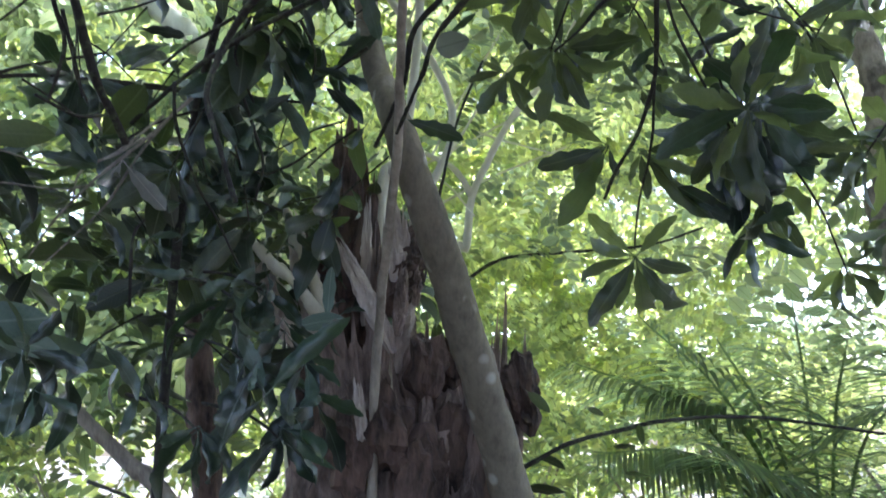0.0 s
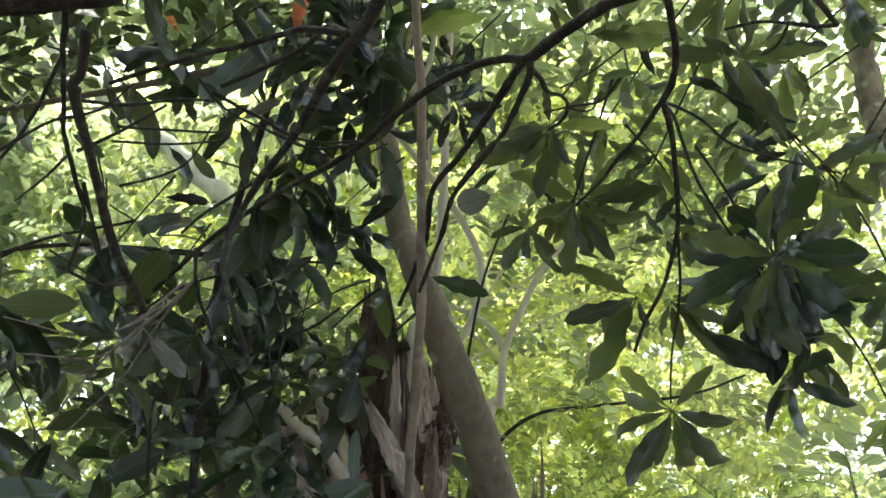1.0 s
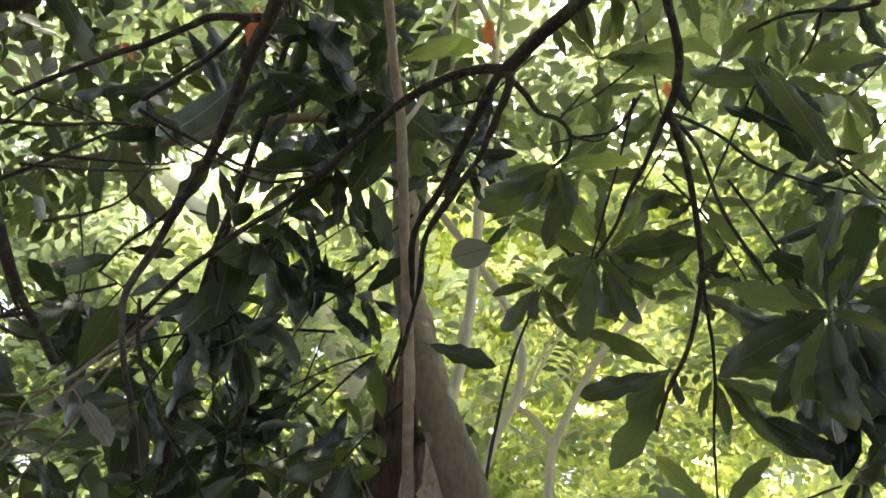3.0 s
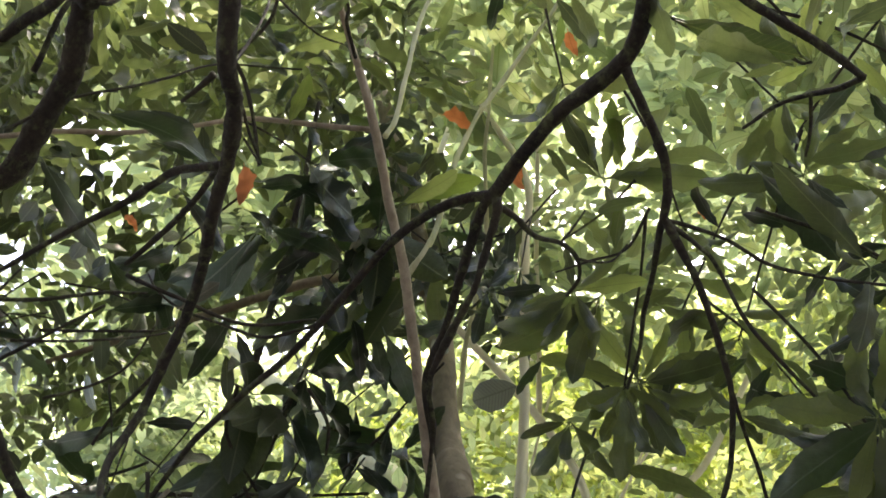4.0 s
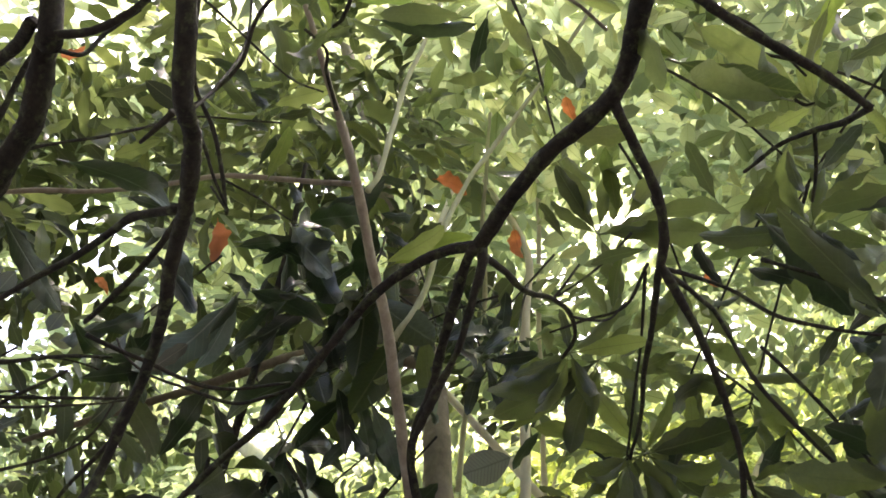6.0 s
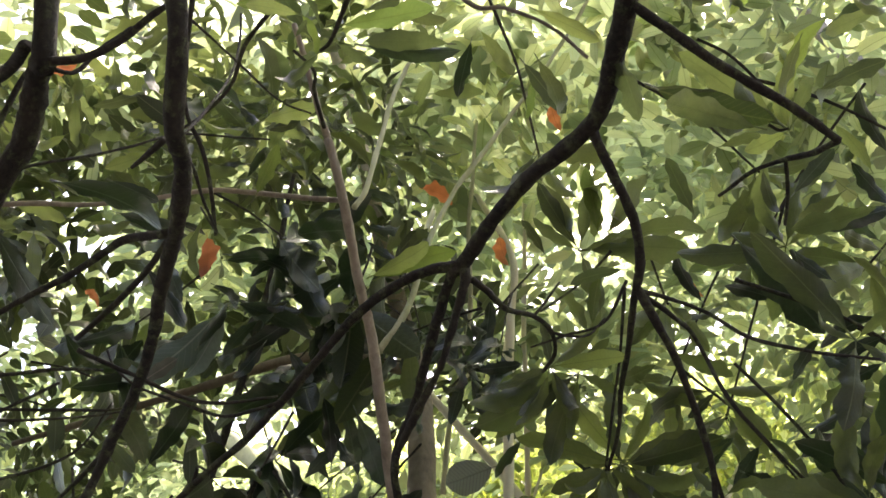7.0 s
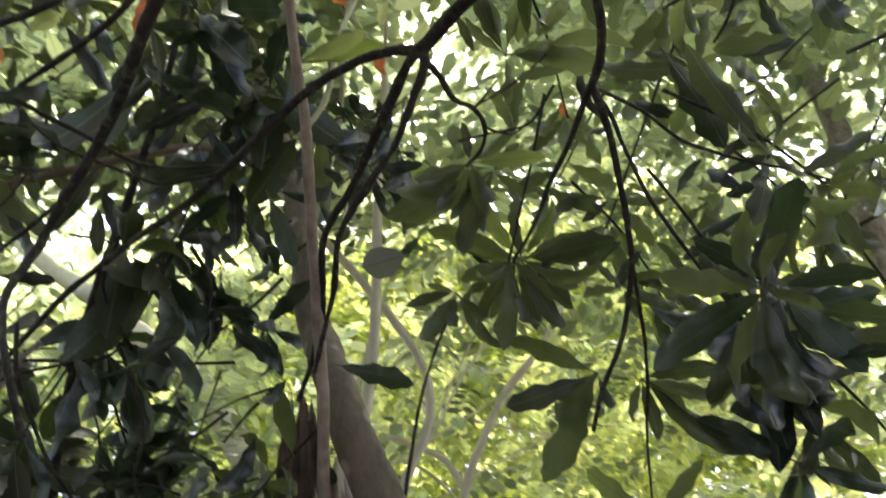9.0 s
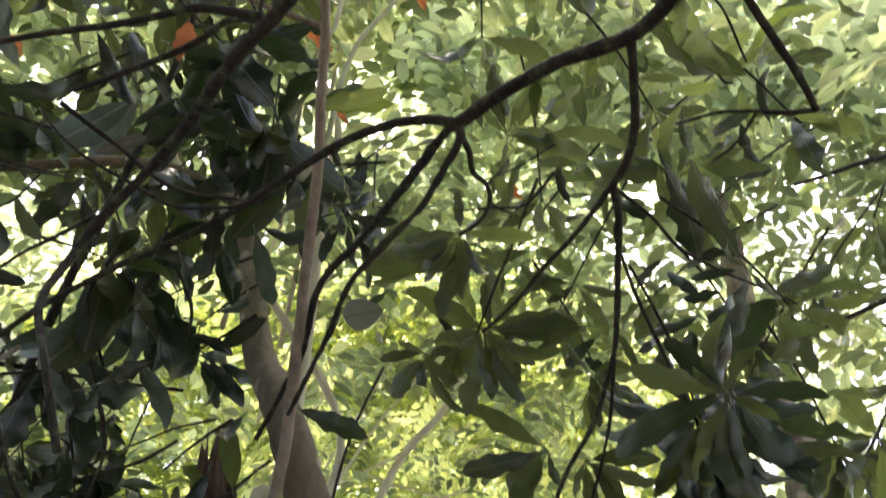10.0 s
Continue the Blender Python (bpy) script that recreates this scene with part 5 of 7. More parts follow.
limb(young_tree, "trunk", [(-2.15, 2.3, -0.05), (-2.16, 2.3, 0.8), (-2.2, 2.25, 1.6), (-2.15, 2.2, 2.3), (-2.0, 2.2, 3.0), (-1.7, 2.2, 3.7)], 0.035, 0.012, BARK_DARK)
limb(young_tree, "branch", [(-0.656, 1.697, 2.618), (-0.649, 1.751, 2.548), (-0.644, 1.836, 2.457), (-0.635, 1.933, 2.354), (-0.611, 2.044, 2.264)], 0.0110, 0.0085, BARK_DARK)
limb(young_tree, "branch", [(-0.619, 1.650, 2.710), (-0.636, 1.690, 2.646), (-0.657, 1.699, 2.614)], 0.0110, 0.0085, BARK_DARK)
limb(young_tree, "twig", [(-0.698, 1.884, 2.498), (-0.704, 1.997, 2.397), (-0.717, 2.061, 2.377)], 0.0045, 0.0028, BARK_DARK)
limb(young_tree, "twig", [(-0.563, 2.220, 2.470), (-0.564, 2.263, 2.369), (-0.532, 2.340, 2.252), (-0.499, 2.408, 2.180), (-0.459, 2.502, 2.073)], 0.0045, 0.0028, BARK_DARK)
limb(young_tree, "twig", [(-0.435, 2.381, 2.488), (-0.415, 2.417, 2.417), (-0.394, 2.454, 2.333), (-0.415, 2.474, 2.246)], 0.0045, 0.0028, BARK_DARK)
limb(young_tree, "twig", [(-0.529, 2.251, 2.441), (-0.632, 2.253, 2.344), (-0.756, 2.242, 2.230), (-0.844, 2.260, 2.145), (-0.903, 2.273, 2.066)], 0.0048, 0.0022, BARK_TWIG)
limb(young_tree, "twig", [(-0.580, 2.297, 2.425), (-0.659, 2.304, 2.327), (-0.739, 2.311, 2.203), (-0.819, 2.320, 2.123), (-0.895, 2.334, 2.057)], 0.0044, 0.0022, BARK_TWIG)
limb(young_tree, "twig", [(-0.586, 2.230, 2.389), (-0.687, 2.224, 2.305), (-0.772, 2.227, 2.258), (-0.795, 2.244, 2.204)], 0.0034, 0.0022, BARK_TWIG)
limb(young_tree, "twig", [(-0.622, 2.206, 2.329), (-0.708, 2.212, 2.283), (-0.822, 2.203, 2.267), (-0.984, 2.169, 2.308)], 0.0030, 0.0022, BARK_TWIG)
limb(young_tree, "twig", [(-0.759, 2.251, 2.230), (-0.828, 2.227, 2.215), (-0.955, 2.208, 2.231)], 0.0030, 0.0022, BARK_TWIG)
limb(young_tree, "twig", [(-0.691, 2.223, 2.312), (-0.659, 2.277, 2.367), (-0.590, 2.344, 2.428), (-0.501, 2.418, 2.478)], 0.0045, 0.0028, BARK_DARK)
limb(young_tree, "twig", [(-0.290, 2.666, 2.439), (-0.360, 2.664, 2.390), (-0.441, 2.648, 2.367), (-0.518, 2.605, 2.417)], 0.0045, 0.0028, BARK_DARK)
limb(young_tree, "twig", [(-0.311, 2.335, 2.671), (-0.382, 2.403, 2.607), (-0.466, 2.469, 2.525), (-0.547, 2.501, 2.513)], 0.0045, 0.0028, BARK_DARK)
limb(young_tree, "twig", [(-0.176, 2.672, 2.495), (-0.259, 2.722, 2.457), (-0.329, 2.773, 2.415)], 0.0045, 0.0028, BARK_DARK)
limb(young_tree, "twig", [(-0.679, 2.323, 1.953), (-0.668, 2.296, 2.111), (-0.643, 2.296, 2.158)], 0.0045, 0.0028, BARK_DARK)
limb(young_tree, "twig", [(-0.430, 1.856, 2.676), (-0.349, 1.914, 2.643), (-0.261, 1.998, 2.621), (-0.137, 2.048, 2.637)], 0.0045, 0.0028, BARK_DARK)
limb(young_tree, "twig", [(-0.694, 1.793, 2.643), (-0.610, 1.843, 2.651), (-0.538, 1.918, 2.699), (-0.478, 1.991, 2.731)], 0.0045, 0.0030, BARK_DARK)
limb(young_tree, "twig", [(-0.741, 1.932, 2.594), (-0.653, 1.952, 2.649), (-0.581, 2.004, 2.733)], 0.0045, 0.0030, BARK_DARK)
limb(young_tree, "twig", [(-0.839, 2.100, 2.400), (-0.767, 2.158, 2.369), (-0.698, 2.193, 2.378)], 0.0045, 0.0030, BARK_DARK)
limb(young_tree, "twig", [(-0.384, 2.215, 2.630), (-0.436, 2.290, 2.560), (-0.411, 2.394, 2.477)], 0.0045, 0.0030, BARK_DARK)
limb(young_tree, "twig", [(-0.286, 2.342, 2.673), (-0.255, 2.385, 2.604), (-0.265, 2.410, 2.544)], 0.0045, 0.0030, BARK_DARK)
limb(young_tree, "twig", [(-0.131, 2.498, 2.663), (-0.211, 2.552, 2.632), (-0.308, 2.600, 2.598)], 0.0045, 0.0030, BARK_DARK)
limb(over_tree, "branch", [(-0.248, 1.420, 2.863), (-0.206, 1.440, 2.880), (-0.153, 1.446, 2.908), (-0.085, 1.439, 2.950), (-0.010, 1.444, 2.982), (0.042, 1.440, 3.006)], 0.0070, 0.0040, BARK_DARK)
limb(over_tree, "twig", [(-0.054, 1.460, 3.002), (-0.090, 1.522, 2.948), (-0.113, 1.587, 2.891), (-0.107, 1.643, 2.852), (-0.110, 1.692, 2.808), (-0.121, 1.743, 2.755)], 0.0045, 0.0030, BARK_DARK)
limb(over_tree, "twig", [(0.028, 1.557, 3.054), (-0.023, 1.582, 3.018), (-0.062, 1.620, 2.973), (-0.117, 1.637, 2.933), (-0.158, 1.639, 2.909)], 0.0038, 0.0025, BARK_DARK)
limb(over_tree, "twig", [(-0.127, 1.545, 3.093), (-0.078, 1.627, 3.065), (-0.026, 1.713, 3.028), (0.022, 1.754, 3.017)], 0.0024, 0.0018, BARK_DARK)
limb(over_tree, "twig", [(0.165, 1.591, 3.152), (0.120, 1.638, 3.110), (0.090, 1.664, 3.083), (0.070, 1.669, 3.072)], 0.0050, 0.0030, BARK_DARK)
limb(over_tree, "twig", [(0.303, 1.592, 3.088), (0.353, 1.653, 3.057), (0.402, 1.670, 3.052), (0.468, 1.713, 3.027), (0.515, 1.765, 2.989)], 0.0045, 0.0030, BARK_TWIG)
limb(over_tree, "twig", [(0.488, 2.222, 2.881), (0.429, 2.262, 2.822), (0.347, 2.263, 2.808), (0.283, 2.262, 2.795)], 0.0035, 0.0020, BARK_DARK)
limb(over_tree, "twig", [(0.473, 2.145, 2.894), (0.398, 2.173, 2.852), (0.320, 2.188, 2.819)], 0.0030, 0.0020, BARK_DARK)
limb(over_tree, "twig", [(0.695, 1.804, 3.018), (0.738, 1.832, 2.990), (0.770, 1.865, 2.956), (0.800, 1.899, 2.919)], 0.0030, 0.0020, BARK_DARK)
limb(over_tree, "twig", [(0.788, 1.991, 2.972), (0.803, 2.000, 2.961), (0.819, 1.999, 2.959)], 0.0030, 0.0020, BARK_DARK)
limb(young_tree, "twig", [(-0.670, 2.000, 2.540), (-0.593, 2.043, 2.579), (-0.534, 2.061, 2.625), (-0.483, 2.048, 2.699)], 0.0035, 0.0020, BARK_DARK)
limb(young_tree, "twig", [(-0.658, 1.933, 2.648), (-0.567, 2.001, 2.669), (-0.489, 2.053, 2.685), (-0.453, 2.069, 2.700)], 0.0035, 0.0025, BARK_DARK)
limb(young_tree, "branch", [(-0.667, 1.660, 2.774), (-0.684, 1.702, 2.702), (-0.694, 1.751, 2.619), (-0.702, 1.783, 2.557), (-0.690, 1.832, 2.475), (-0.681, 1.864, 2.415), (-0.700, 1.883, 2.351), (-0.717, 1.892, 2.308)], 0.0065, 0.0030, BARK_DARK, knobs=0.3)
limb(young_tree, "twig", [(-0.708, 1.748, 2.714), (-0.768, 1.784, 2.607), (-0.845, 1.797, 2.508), (-0.933, 1.785, 2.428)], 0.0045, 0.0025, BARK_DARK)
limb(young_tree, "twig", [(-0.885, 1.673, 2.455), (-0.798, 1.707, 2.490), (-0.740, 1.716, 2.531), (-0.691, 1.724, 2.560), (-0.652, 1.736, 2.572), (-0.601, 1.745, 2.595), (-0.551, 1.740, 2.637)], 0.0042, 0.0022, BARK_DARK)
limb(young_tree, "twig", [(-0.689, 1.832, 2.475), (-0.669, 1.869, 2.416), (-0.666, 1.892, 2.364), (-0.649, 1.920, 2.313)], 0.0040, 0.0025, BARK_DARK)
limb(young_tree, "twig", [(-0.708, 1.828, 2.536), (-0.754, 1.830, 2.489), (-0.808, 1.827, 2.439)], 0.0035, 0.0020, BARK_DARK)
leaf(lean_tree, (-0.442, 1.799, 3.414), (-0.486, 1.854, 3.386), OVAL_ORANGE, 0.0, "withered orange leaf", up=(-0.44, 0.48, 0.76))
leaf(lean_tree, (-0.257, 1.914, 2.947), (-0.277, 1.983, 2.904), OVAL_ORANGE, 0.0, "withered red-brown leaf", up=(-0.42, 0.62, 0.66))
leaf(lean_tree, (-0.078, 2.647, 3.714), (0.020, 2.705, 3.709), OVAL_ORANGE, 0.0, "withered orange leaf", up=(-0.22, 0.67, 0.71))
leaf(lean_tree, (0.309, 2.837, 4.166), (0.310, 2.924, 4.124), OVAL_ORANGE, 0.0, "withered orange leaf", up=(-0.08, 0.65, 0.76))
leaf(lean_tree, (0.069, 3.018, 3.813), (0.059, 3.106, 3.750), OVAL_ORANGE, 0.0, "withered orange leaf", up=(-0.16, 0.73, 0.67))
leaf(lean_tree, (0.611, 3.055, 3.522), (0.633, 3.117, 3.483), OVAL_ORANGE, 0.0, "withered orange leaf", up=(0.01, 0.79, 0.62))
leaf(lean_tree, (-0.546, 1.690, 3.282), (-0.518, 1.716, 3.320), OVAL_ORANGE, 0.0, "withered orange leaf", up=(-0.51, 0.45, 0.73))
leaf(lean_tree, (-0.262, 1.816, 3.620), (-0.232, 1.858, 3.639), OVAL_ORANGE, 0.0, "withered orange leaf", up=(-0.35, 0.47, 0.81))
leaf(lean_tree, (-0.598, 2.018, 2.982), (-0.593, 2.066, 2.980), OVAL_ORANGE, 0.0, "withered orange leaf", up=(-0.53, 0.60, 0.60))
leaf(young_tree, (-0.682, 2.237, 2.285), (-0.576, 2.271, 2.155), LONG_GREY, 0.0, "dry grey leaf", up=(-0.13, 0.91, 0.39))
leaf(young_tree, (-0.682, 2.237, 2.285), (-0.714, 2.139, 2.167), LONG_GREY, 0.0, "dry grey leaf", up=(-0.13, 0.91, 0.39))
leaf(young_tree, (-0.682, 2.237, 2.285), (-0.695, 2.197, 2.206), LONG_GREY, 0.0, "dry grey leaf", up=(-0.13, 0.91, 0.39))
leaf(young_tree, (-0.409, 1.993, 2.677), (-0.314, 1.996, 2.730), LONG_GREY[:1], 0.0, "dry grey leaf", up=(-0.13, 0.91, 0.39))

leaf(young_tree, (-0.514, 2.213, 2.633), (-0.580, 2.183, 2.710), OVAL_NEAR, up=(-0.45, 0.63, 0.64))
leaf(young_tree, (-0.481, 2.350, 2.668), (-0.490, 2.338, 2.782), OVAL_NEAR, up=(-0.42, 0.65, 0.63))
leaf(young_tree, (-0.679, 2.026, 2.707), (-0.719, 2.003, 2.786), OVAL_NEAR, up=(-0.51, 0.54, 0.66))
leaf(young_tree, (-0.638, 2.111, 2.641), (-0.650, 2.098, 2.748), OVAL_NEAR, up=(-0.50, 0.58, 0.64))
leaf(young_tree, (-0.399, 1.950, 3.334), (-0.486, 1.878, 3.402), OVAL_NEAR, up=(-0.35, 0.45, 0.82))
leaf(young_tree, (-0.158, 2.082, 3.214), (-0.259, 2.129, 3.192), OVAL_NEAR, up=(-0.27, 0.52, 0.81))


def fill_whorls(parent, low, high, n, meshes, size, keep):
    """Leafy twig ends spread through a box; keep() says where leaves grow."""
    made = 0
    while made < n:
        tip = Vector(rng.uniform(low, high))
        if not keep(tip) or not grows(np.array([tip + Vector((0, 0, -0.06))]))[0]:
            continue
        axis = Vector((rng.normal(), rng.normal() * 0.6, -0.3 + 0.4 * rng.normal()))
        count = int(rng.integers(4, 7))
        back = tip - axis.normalized() * 0.22 + Vector((0, 0, 0.08))
        twig = limb(parent, "twig", [back, back.lerp(tip, 0.5) + Vector((0, 0.01, 0.015)), tip], 0.0035, 0.002, BARK_DARK, steps=3, sides=6)
        whorl(twig, tip, axis, count, size * rng.uniform(0.8, 1.15), meshes, 0.6)
        made += 1


def gaps(scale, level, seed):
    return lambda q: noise.noise(q * scale + Vector((seed, 0, 0))) > level


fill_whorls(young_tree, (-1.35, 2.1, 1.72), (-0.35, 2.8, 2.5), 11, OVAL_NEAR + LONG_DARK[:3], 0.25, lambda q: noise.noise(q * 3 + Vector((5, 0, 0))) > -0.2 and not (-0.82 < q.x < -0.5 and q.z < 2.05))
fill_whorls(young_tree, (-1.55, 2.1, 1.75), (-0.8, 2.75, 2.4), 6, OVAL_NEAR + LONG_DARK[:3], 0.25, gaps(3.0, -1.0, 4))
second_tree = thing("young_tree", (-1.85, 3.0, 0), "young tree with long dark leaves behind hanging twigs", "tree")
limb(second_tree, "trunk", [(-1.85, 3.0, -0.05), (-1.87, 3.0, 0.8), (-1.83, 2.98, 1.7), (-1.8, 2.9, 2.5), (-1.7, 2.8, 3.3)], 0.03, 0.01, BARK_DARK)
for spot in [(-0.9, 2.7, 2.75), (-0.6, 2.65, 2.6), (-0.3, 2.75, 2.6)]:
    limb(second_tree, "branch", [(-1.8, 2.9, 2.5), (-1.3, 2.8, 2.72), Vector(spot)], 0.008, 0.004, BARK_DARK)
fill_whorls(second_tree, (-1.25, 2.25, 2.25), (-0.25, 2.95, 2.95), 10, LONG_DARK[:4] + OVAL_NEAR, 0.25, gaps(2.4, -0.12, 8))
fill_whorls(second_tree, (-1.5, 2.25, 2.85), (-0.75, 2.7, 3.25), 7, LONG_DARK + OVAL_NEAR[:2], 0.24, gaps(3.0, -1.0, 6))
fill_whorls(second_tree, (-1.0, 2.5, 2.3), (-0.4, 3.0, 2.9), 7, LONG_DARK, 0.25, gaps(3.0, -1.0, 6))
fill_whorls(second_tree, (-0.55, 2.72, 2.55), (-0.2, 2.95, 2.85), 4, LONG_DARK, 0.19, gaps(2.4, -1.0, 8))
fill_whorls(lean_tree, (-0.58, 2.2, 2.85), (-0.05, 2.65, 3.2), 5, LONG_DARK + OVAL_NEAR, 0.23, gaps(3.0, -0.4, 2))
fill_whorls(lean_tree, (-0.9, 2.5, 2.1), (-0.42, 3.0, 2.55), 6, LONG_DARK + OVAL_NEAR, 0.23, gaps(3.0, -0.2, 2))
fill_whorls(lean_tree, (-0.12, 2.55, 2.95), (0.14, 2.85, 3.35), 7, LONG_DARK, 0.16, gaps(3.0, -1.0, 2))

clump_tree = thing("young_tree", (-0.75, 2.75, 0), "young tree with dense dark clump of long leaves overhead", "tree")
limb(clump_tree, "trunk", [(-0.75, 2.75, -0.05), (-0.74, 2.75, 0.8), (-0.7, 2.7, 1.7), (-0.6, 2.55, 2.5), (-0.4, 2.4, 3.1), (-0.3, 2.3, 3.5)], 0.02, 0.006, BARK_DARK)
leaf(clump_tree, (-0.463, 1.842, 3.092), (-0.367, 1.911, 3.057), LONG_DARK, up=(-0.21, 0.71, 0.67))
leaf(clump_tree, (-0.276, 1.951, 3.265), (-0.199, 1.975, 3.243), LONG_DARK, up=(-0.21, 0.71, 0.67))
leaf(clump_tree, (-0.244, 1.907, 3.314), (-0.192, 1.955, 3.262), LONG_DARK, up=(-0.21, 0.71, 0.67))
leaf(clump_tree, (-0.295, 2.107, 3.265), (-0.216, 2.048, 3.313), LONG_DARK, up=(-0.21, 0.71, 0.67))
leaf(clump_tree, (-0.212, 2.066, 3.201), (-0.188, 2.117, 3.122), LONG_DARK, up=(-0.21, 0.71, 0.67))
leaf(clump_tree, (-0.299, 2.102, 3.120), (-0.220, 2.103, 3.119), LONG_DARK, up=(-0.21, 0.71, 0.67))
leaf(clump_tree, (-0.307, 2.055, 3.008), (-0.195, 2.073, 3.011), LONG_DARK, up=(-0.21, 0.71, 0.67))
leaf(clump_tree, (-0.444, 1.980, 2.984), (-0.368, 2.100, 2.865), LONG_DARK, up=(-0.21, 0.71, 0.67))
leaf(clump_tree, (-0.387, 2.139, 2.856), (-0.292, 2.096, 2.926), LONG_DARK, up=(-0.21, 0.71, 0.67))
leaf(clump_tree, (-0.320, 2.151, 2.977), (-0.229, 2.201, 2.929), LONG_DARK, up=(-0.21, 0.71, 0.67))
leaf(clump_tree, (-0.236, 2.184, 3.074), (-0.156, 2.224, 3.028), LONG_DARK, up=(-0.21, 0.71, 0.67))
leaf(clump_tree, (-0.213, 2.183, 3.165), (-0.144, 2.219, 3.117), LONG_DARK, up=(-0.21, 0.71, 0.67))
leaf(clump_tree, (-0.178, 2.292, 3.066), (-0.109, 2.254, 3.096), LONG_DARK, up=(-0.21, 0.71, 0.67))
leaf(clump_tree, (-0.084, 2.259, 3.224), (0.020, 2.289, 3.189), LONG_DARK, up=(-0.21, 0.71, 0.67))
leaf(clump_tree, (-0.084, 2.286, 3.196), (-0.020, 2.315, 3.145), LONG_DARK, up=(-0.21, 0.71, 0.67))
leaf(clump_tree, (-0.072, 2.344, 3.138), (0.101, 2.331, 3.171), LONG_DARK, up=(-0.21, 0.71, 0.67))
leaf(clump_tree, (-0.086, 2.233, 3.320), (0.003, 2.266, 3.280), LONG_DARK, up=(-0.21, 0.71, 0.67))
leaf(clump_tree, (-0.446, 2.089, 2.952), (-0.551, 2.029, 2.876), LONG_DARK, up=(-0.21, 0.71, 0.67))
leaf(clump_tree, (-0.294, 2.262, 2.949), (-0.361, 2.262, 2.846), LONG_DARK, up=(-0.21, 0.71, 0.67))
leaf(clump_tree, (-0.218, 2.325, 3.006), (-0.179, 2.378, 2.909), LONG_DARK, up=(-0.21, 0.71, 0.67))
leaf(clump_tree, (-0.389, 2.018, 3.066), (-0.478, 1.967, 3.001), LONG_DARK, up=(-0.21, 0.71, 0.67))
leaf(clump_tree, (-0.379, 2.137, 3.033), (-0.301, 2.184, 2.986), LONG_DARK, up=(-0.21, 0.71, 0.67))
leaf(clump_tree, (-0.152, 2.484, 2.896), (0.016, 2.509, 2.840), LONG_DARK, up=(-0.13, 0.91, 0.39))
leaf(clump_tree, (-0.049, 2.473, 2.945), (0.038, 2.496, 2.868), LONG_DARK, up=(-0.13, 0.91, 0.39))
leaf(clump_tree, (-0.055, 2.513, 2.876), (-0.018, 2.529, 2.796), LONG_DARK, up=(-0.13, 0.91, 0.39))
leaf(clump_tree, (-0.150, 2.419, 2.847), (-0.094, 2.489, 2.674), LONG_DARK, up=(-0.13, 0.91, 0.39))
leaf(clump_tree, (-0.210, 2.461, 2.812), (-0.158, 2.493, 2.708), LONG_DARK, up=(-0.13, 0.91, 0.39))
leaf(clump_tree, (-0.232, 2.525, 2.680), (-0.121, 2.505, 2.700), LONG_DARK, up=(-0.13, 0.91, 0.39))
leaf(clump_tree, (-0.296, 2.488, 2.604), (-0.155, 2.499, 2.578), LONG_DARK, up=(-0.13, 0.91, 0.39))
leaf(clump_tree, (-0.259, 2.532, 2.577), (-0.131, 2.568, 2.475), LONG_DARK, up=(-0.13, 0.91, 0.39))
leaf(clump_tree, (-0.141, 2.624, 2.497), (-0.216, 2.614, 2.390), LONG_DARK, up=(-0.13, 0.91, 0.39))
leaf(clump_tree, (-0.048, 2.633, 2.512), (0.116, 2.640, 2.455), LONG_DARK, up=(-0.13, 0.91, 0.39))
leaf(clump_tree, (-0.245, 2.264, 2.921), (-0.191, 2.305, 2.823), LONG_DARK, up=(-0.13, 0.91, 0.39))
leaf(clump_tree, (-0.298, 2.408, 2.760), (-0.256, 2.447, 2.640), LONG_DARK, up=(-0.13, 0.91, 0.39))
leaf(clump_tree, (-0.277, 2.160, 2.965), (-0.186, 2.172, 2.933), LONG_DARK, up=(-0.13, 0.91, 0.39))
leaf(clump_tree, (-0.104, 2.259, 3.064), (-0.066, 2.290, 2.978), LONG_DARK, up=(-0.13, 0.91, 0.39))
leaf(clump_tree, (-0.707, 2.152, 2.136), (-0.625, 2.188, 2.027), LONG_DARK, up=(-0.13, 0.91, 0.39))
leaf(clump_tree, (-0.539, 2.093, 2.509), (-0.679, 2.019, 2.435), LONG_DARK, up=(-0.13, 0.91, 0.39))
leaf(clump_tree, (-0.360, 2.398, 2.509), (-0.260, 2.449, 2.365), LONG_DARK, up=(-0.13, 0.91, 0.39))
leaf(clump_tree, (-0.305, 2.413, 2.512), (-0.414, 2.378, 2.430), LONG_DARK, up=(-0.13, 0.91, 0.39))
leaf(clump_tree, (-0.233, 2.518, 2.572), (-0.151, 2.543, 2.476), LONG_DARK, up=(-0.13, 0.91, 0.39))
leaf(clump_tree, (-0.273, 2.509, 2.272), (-0.385, 2.445, 2.268), LONG_DARK, up=(-0.13, 0.91, 0.39))
leaf(clump_tree, (-0.300, 2.573, 2.207), (-0.345, 2.566, 2.043), LONG_DARK, up=(-0.13, 0.91, 0.39))
leaf(clump_tree, (-0.206, 2.602, 2.367), (-0.272, 2.605, 2.193), LONG_DARK, up=(-0.13, 0.91, 0.39))
leaf(clump_tree, (-0.641, 2.308, 2.115), (-0.552, 2.312, 2.125), LONG_DARK, up=(-0.13, 0.91, 0.39))
leaf(clump_tree, (-0.656, 2.317, 2.044), (-0.533, 2.345, 2.012), LONG_DARK, up=(-0.13, 0.91, 0.39))
leaf(clump_tree, (-0.495, 2.411, 2.175), (-0.539, 2.382, 2.089), LONG_DARK, up=(-0.13, 0.91, 0.39))
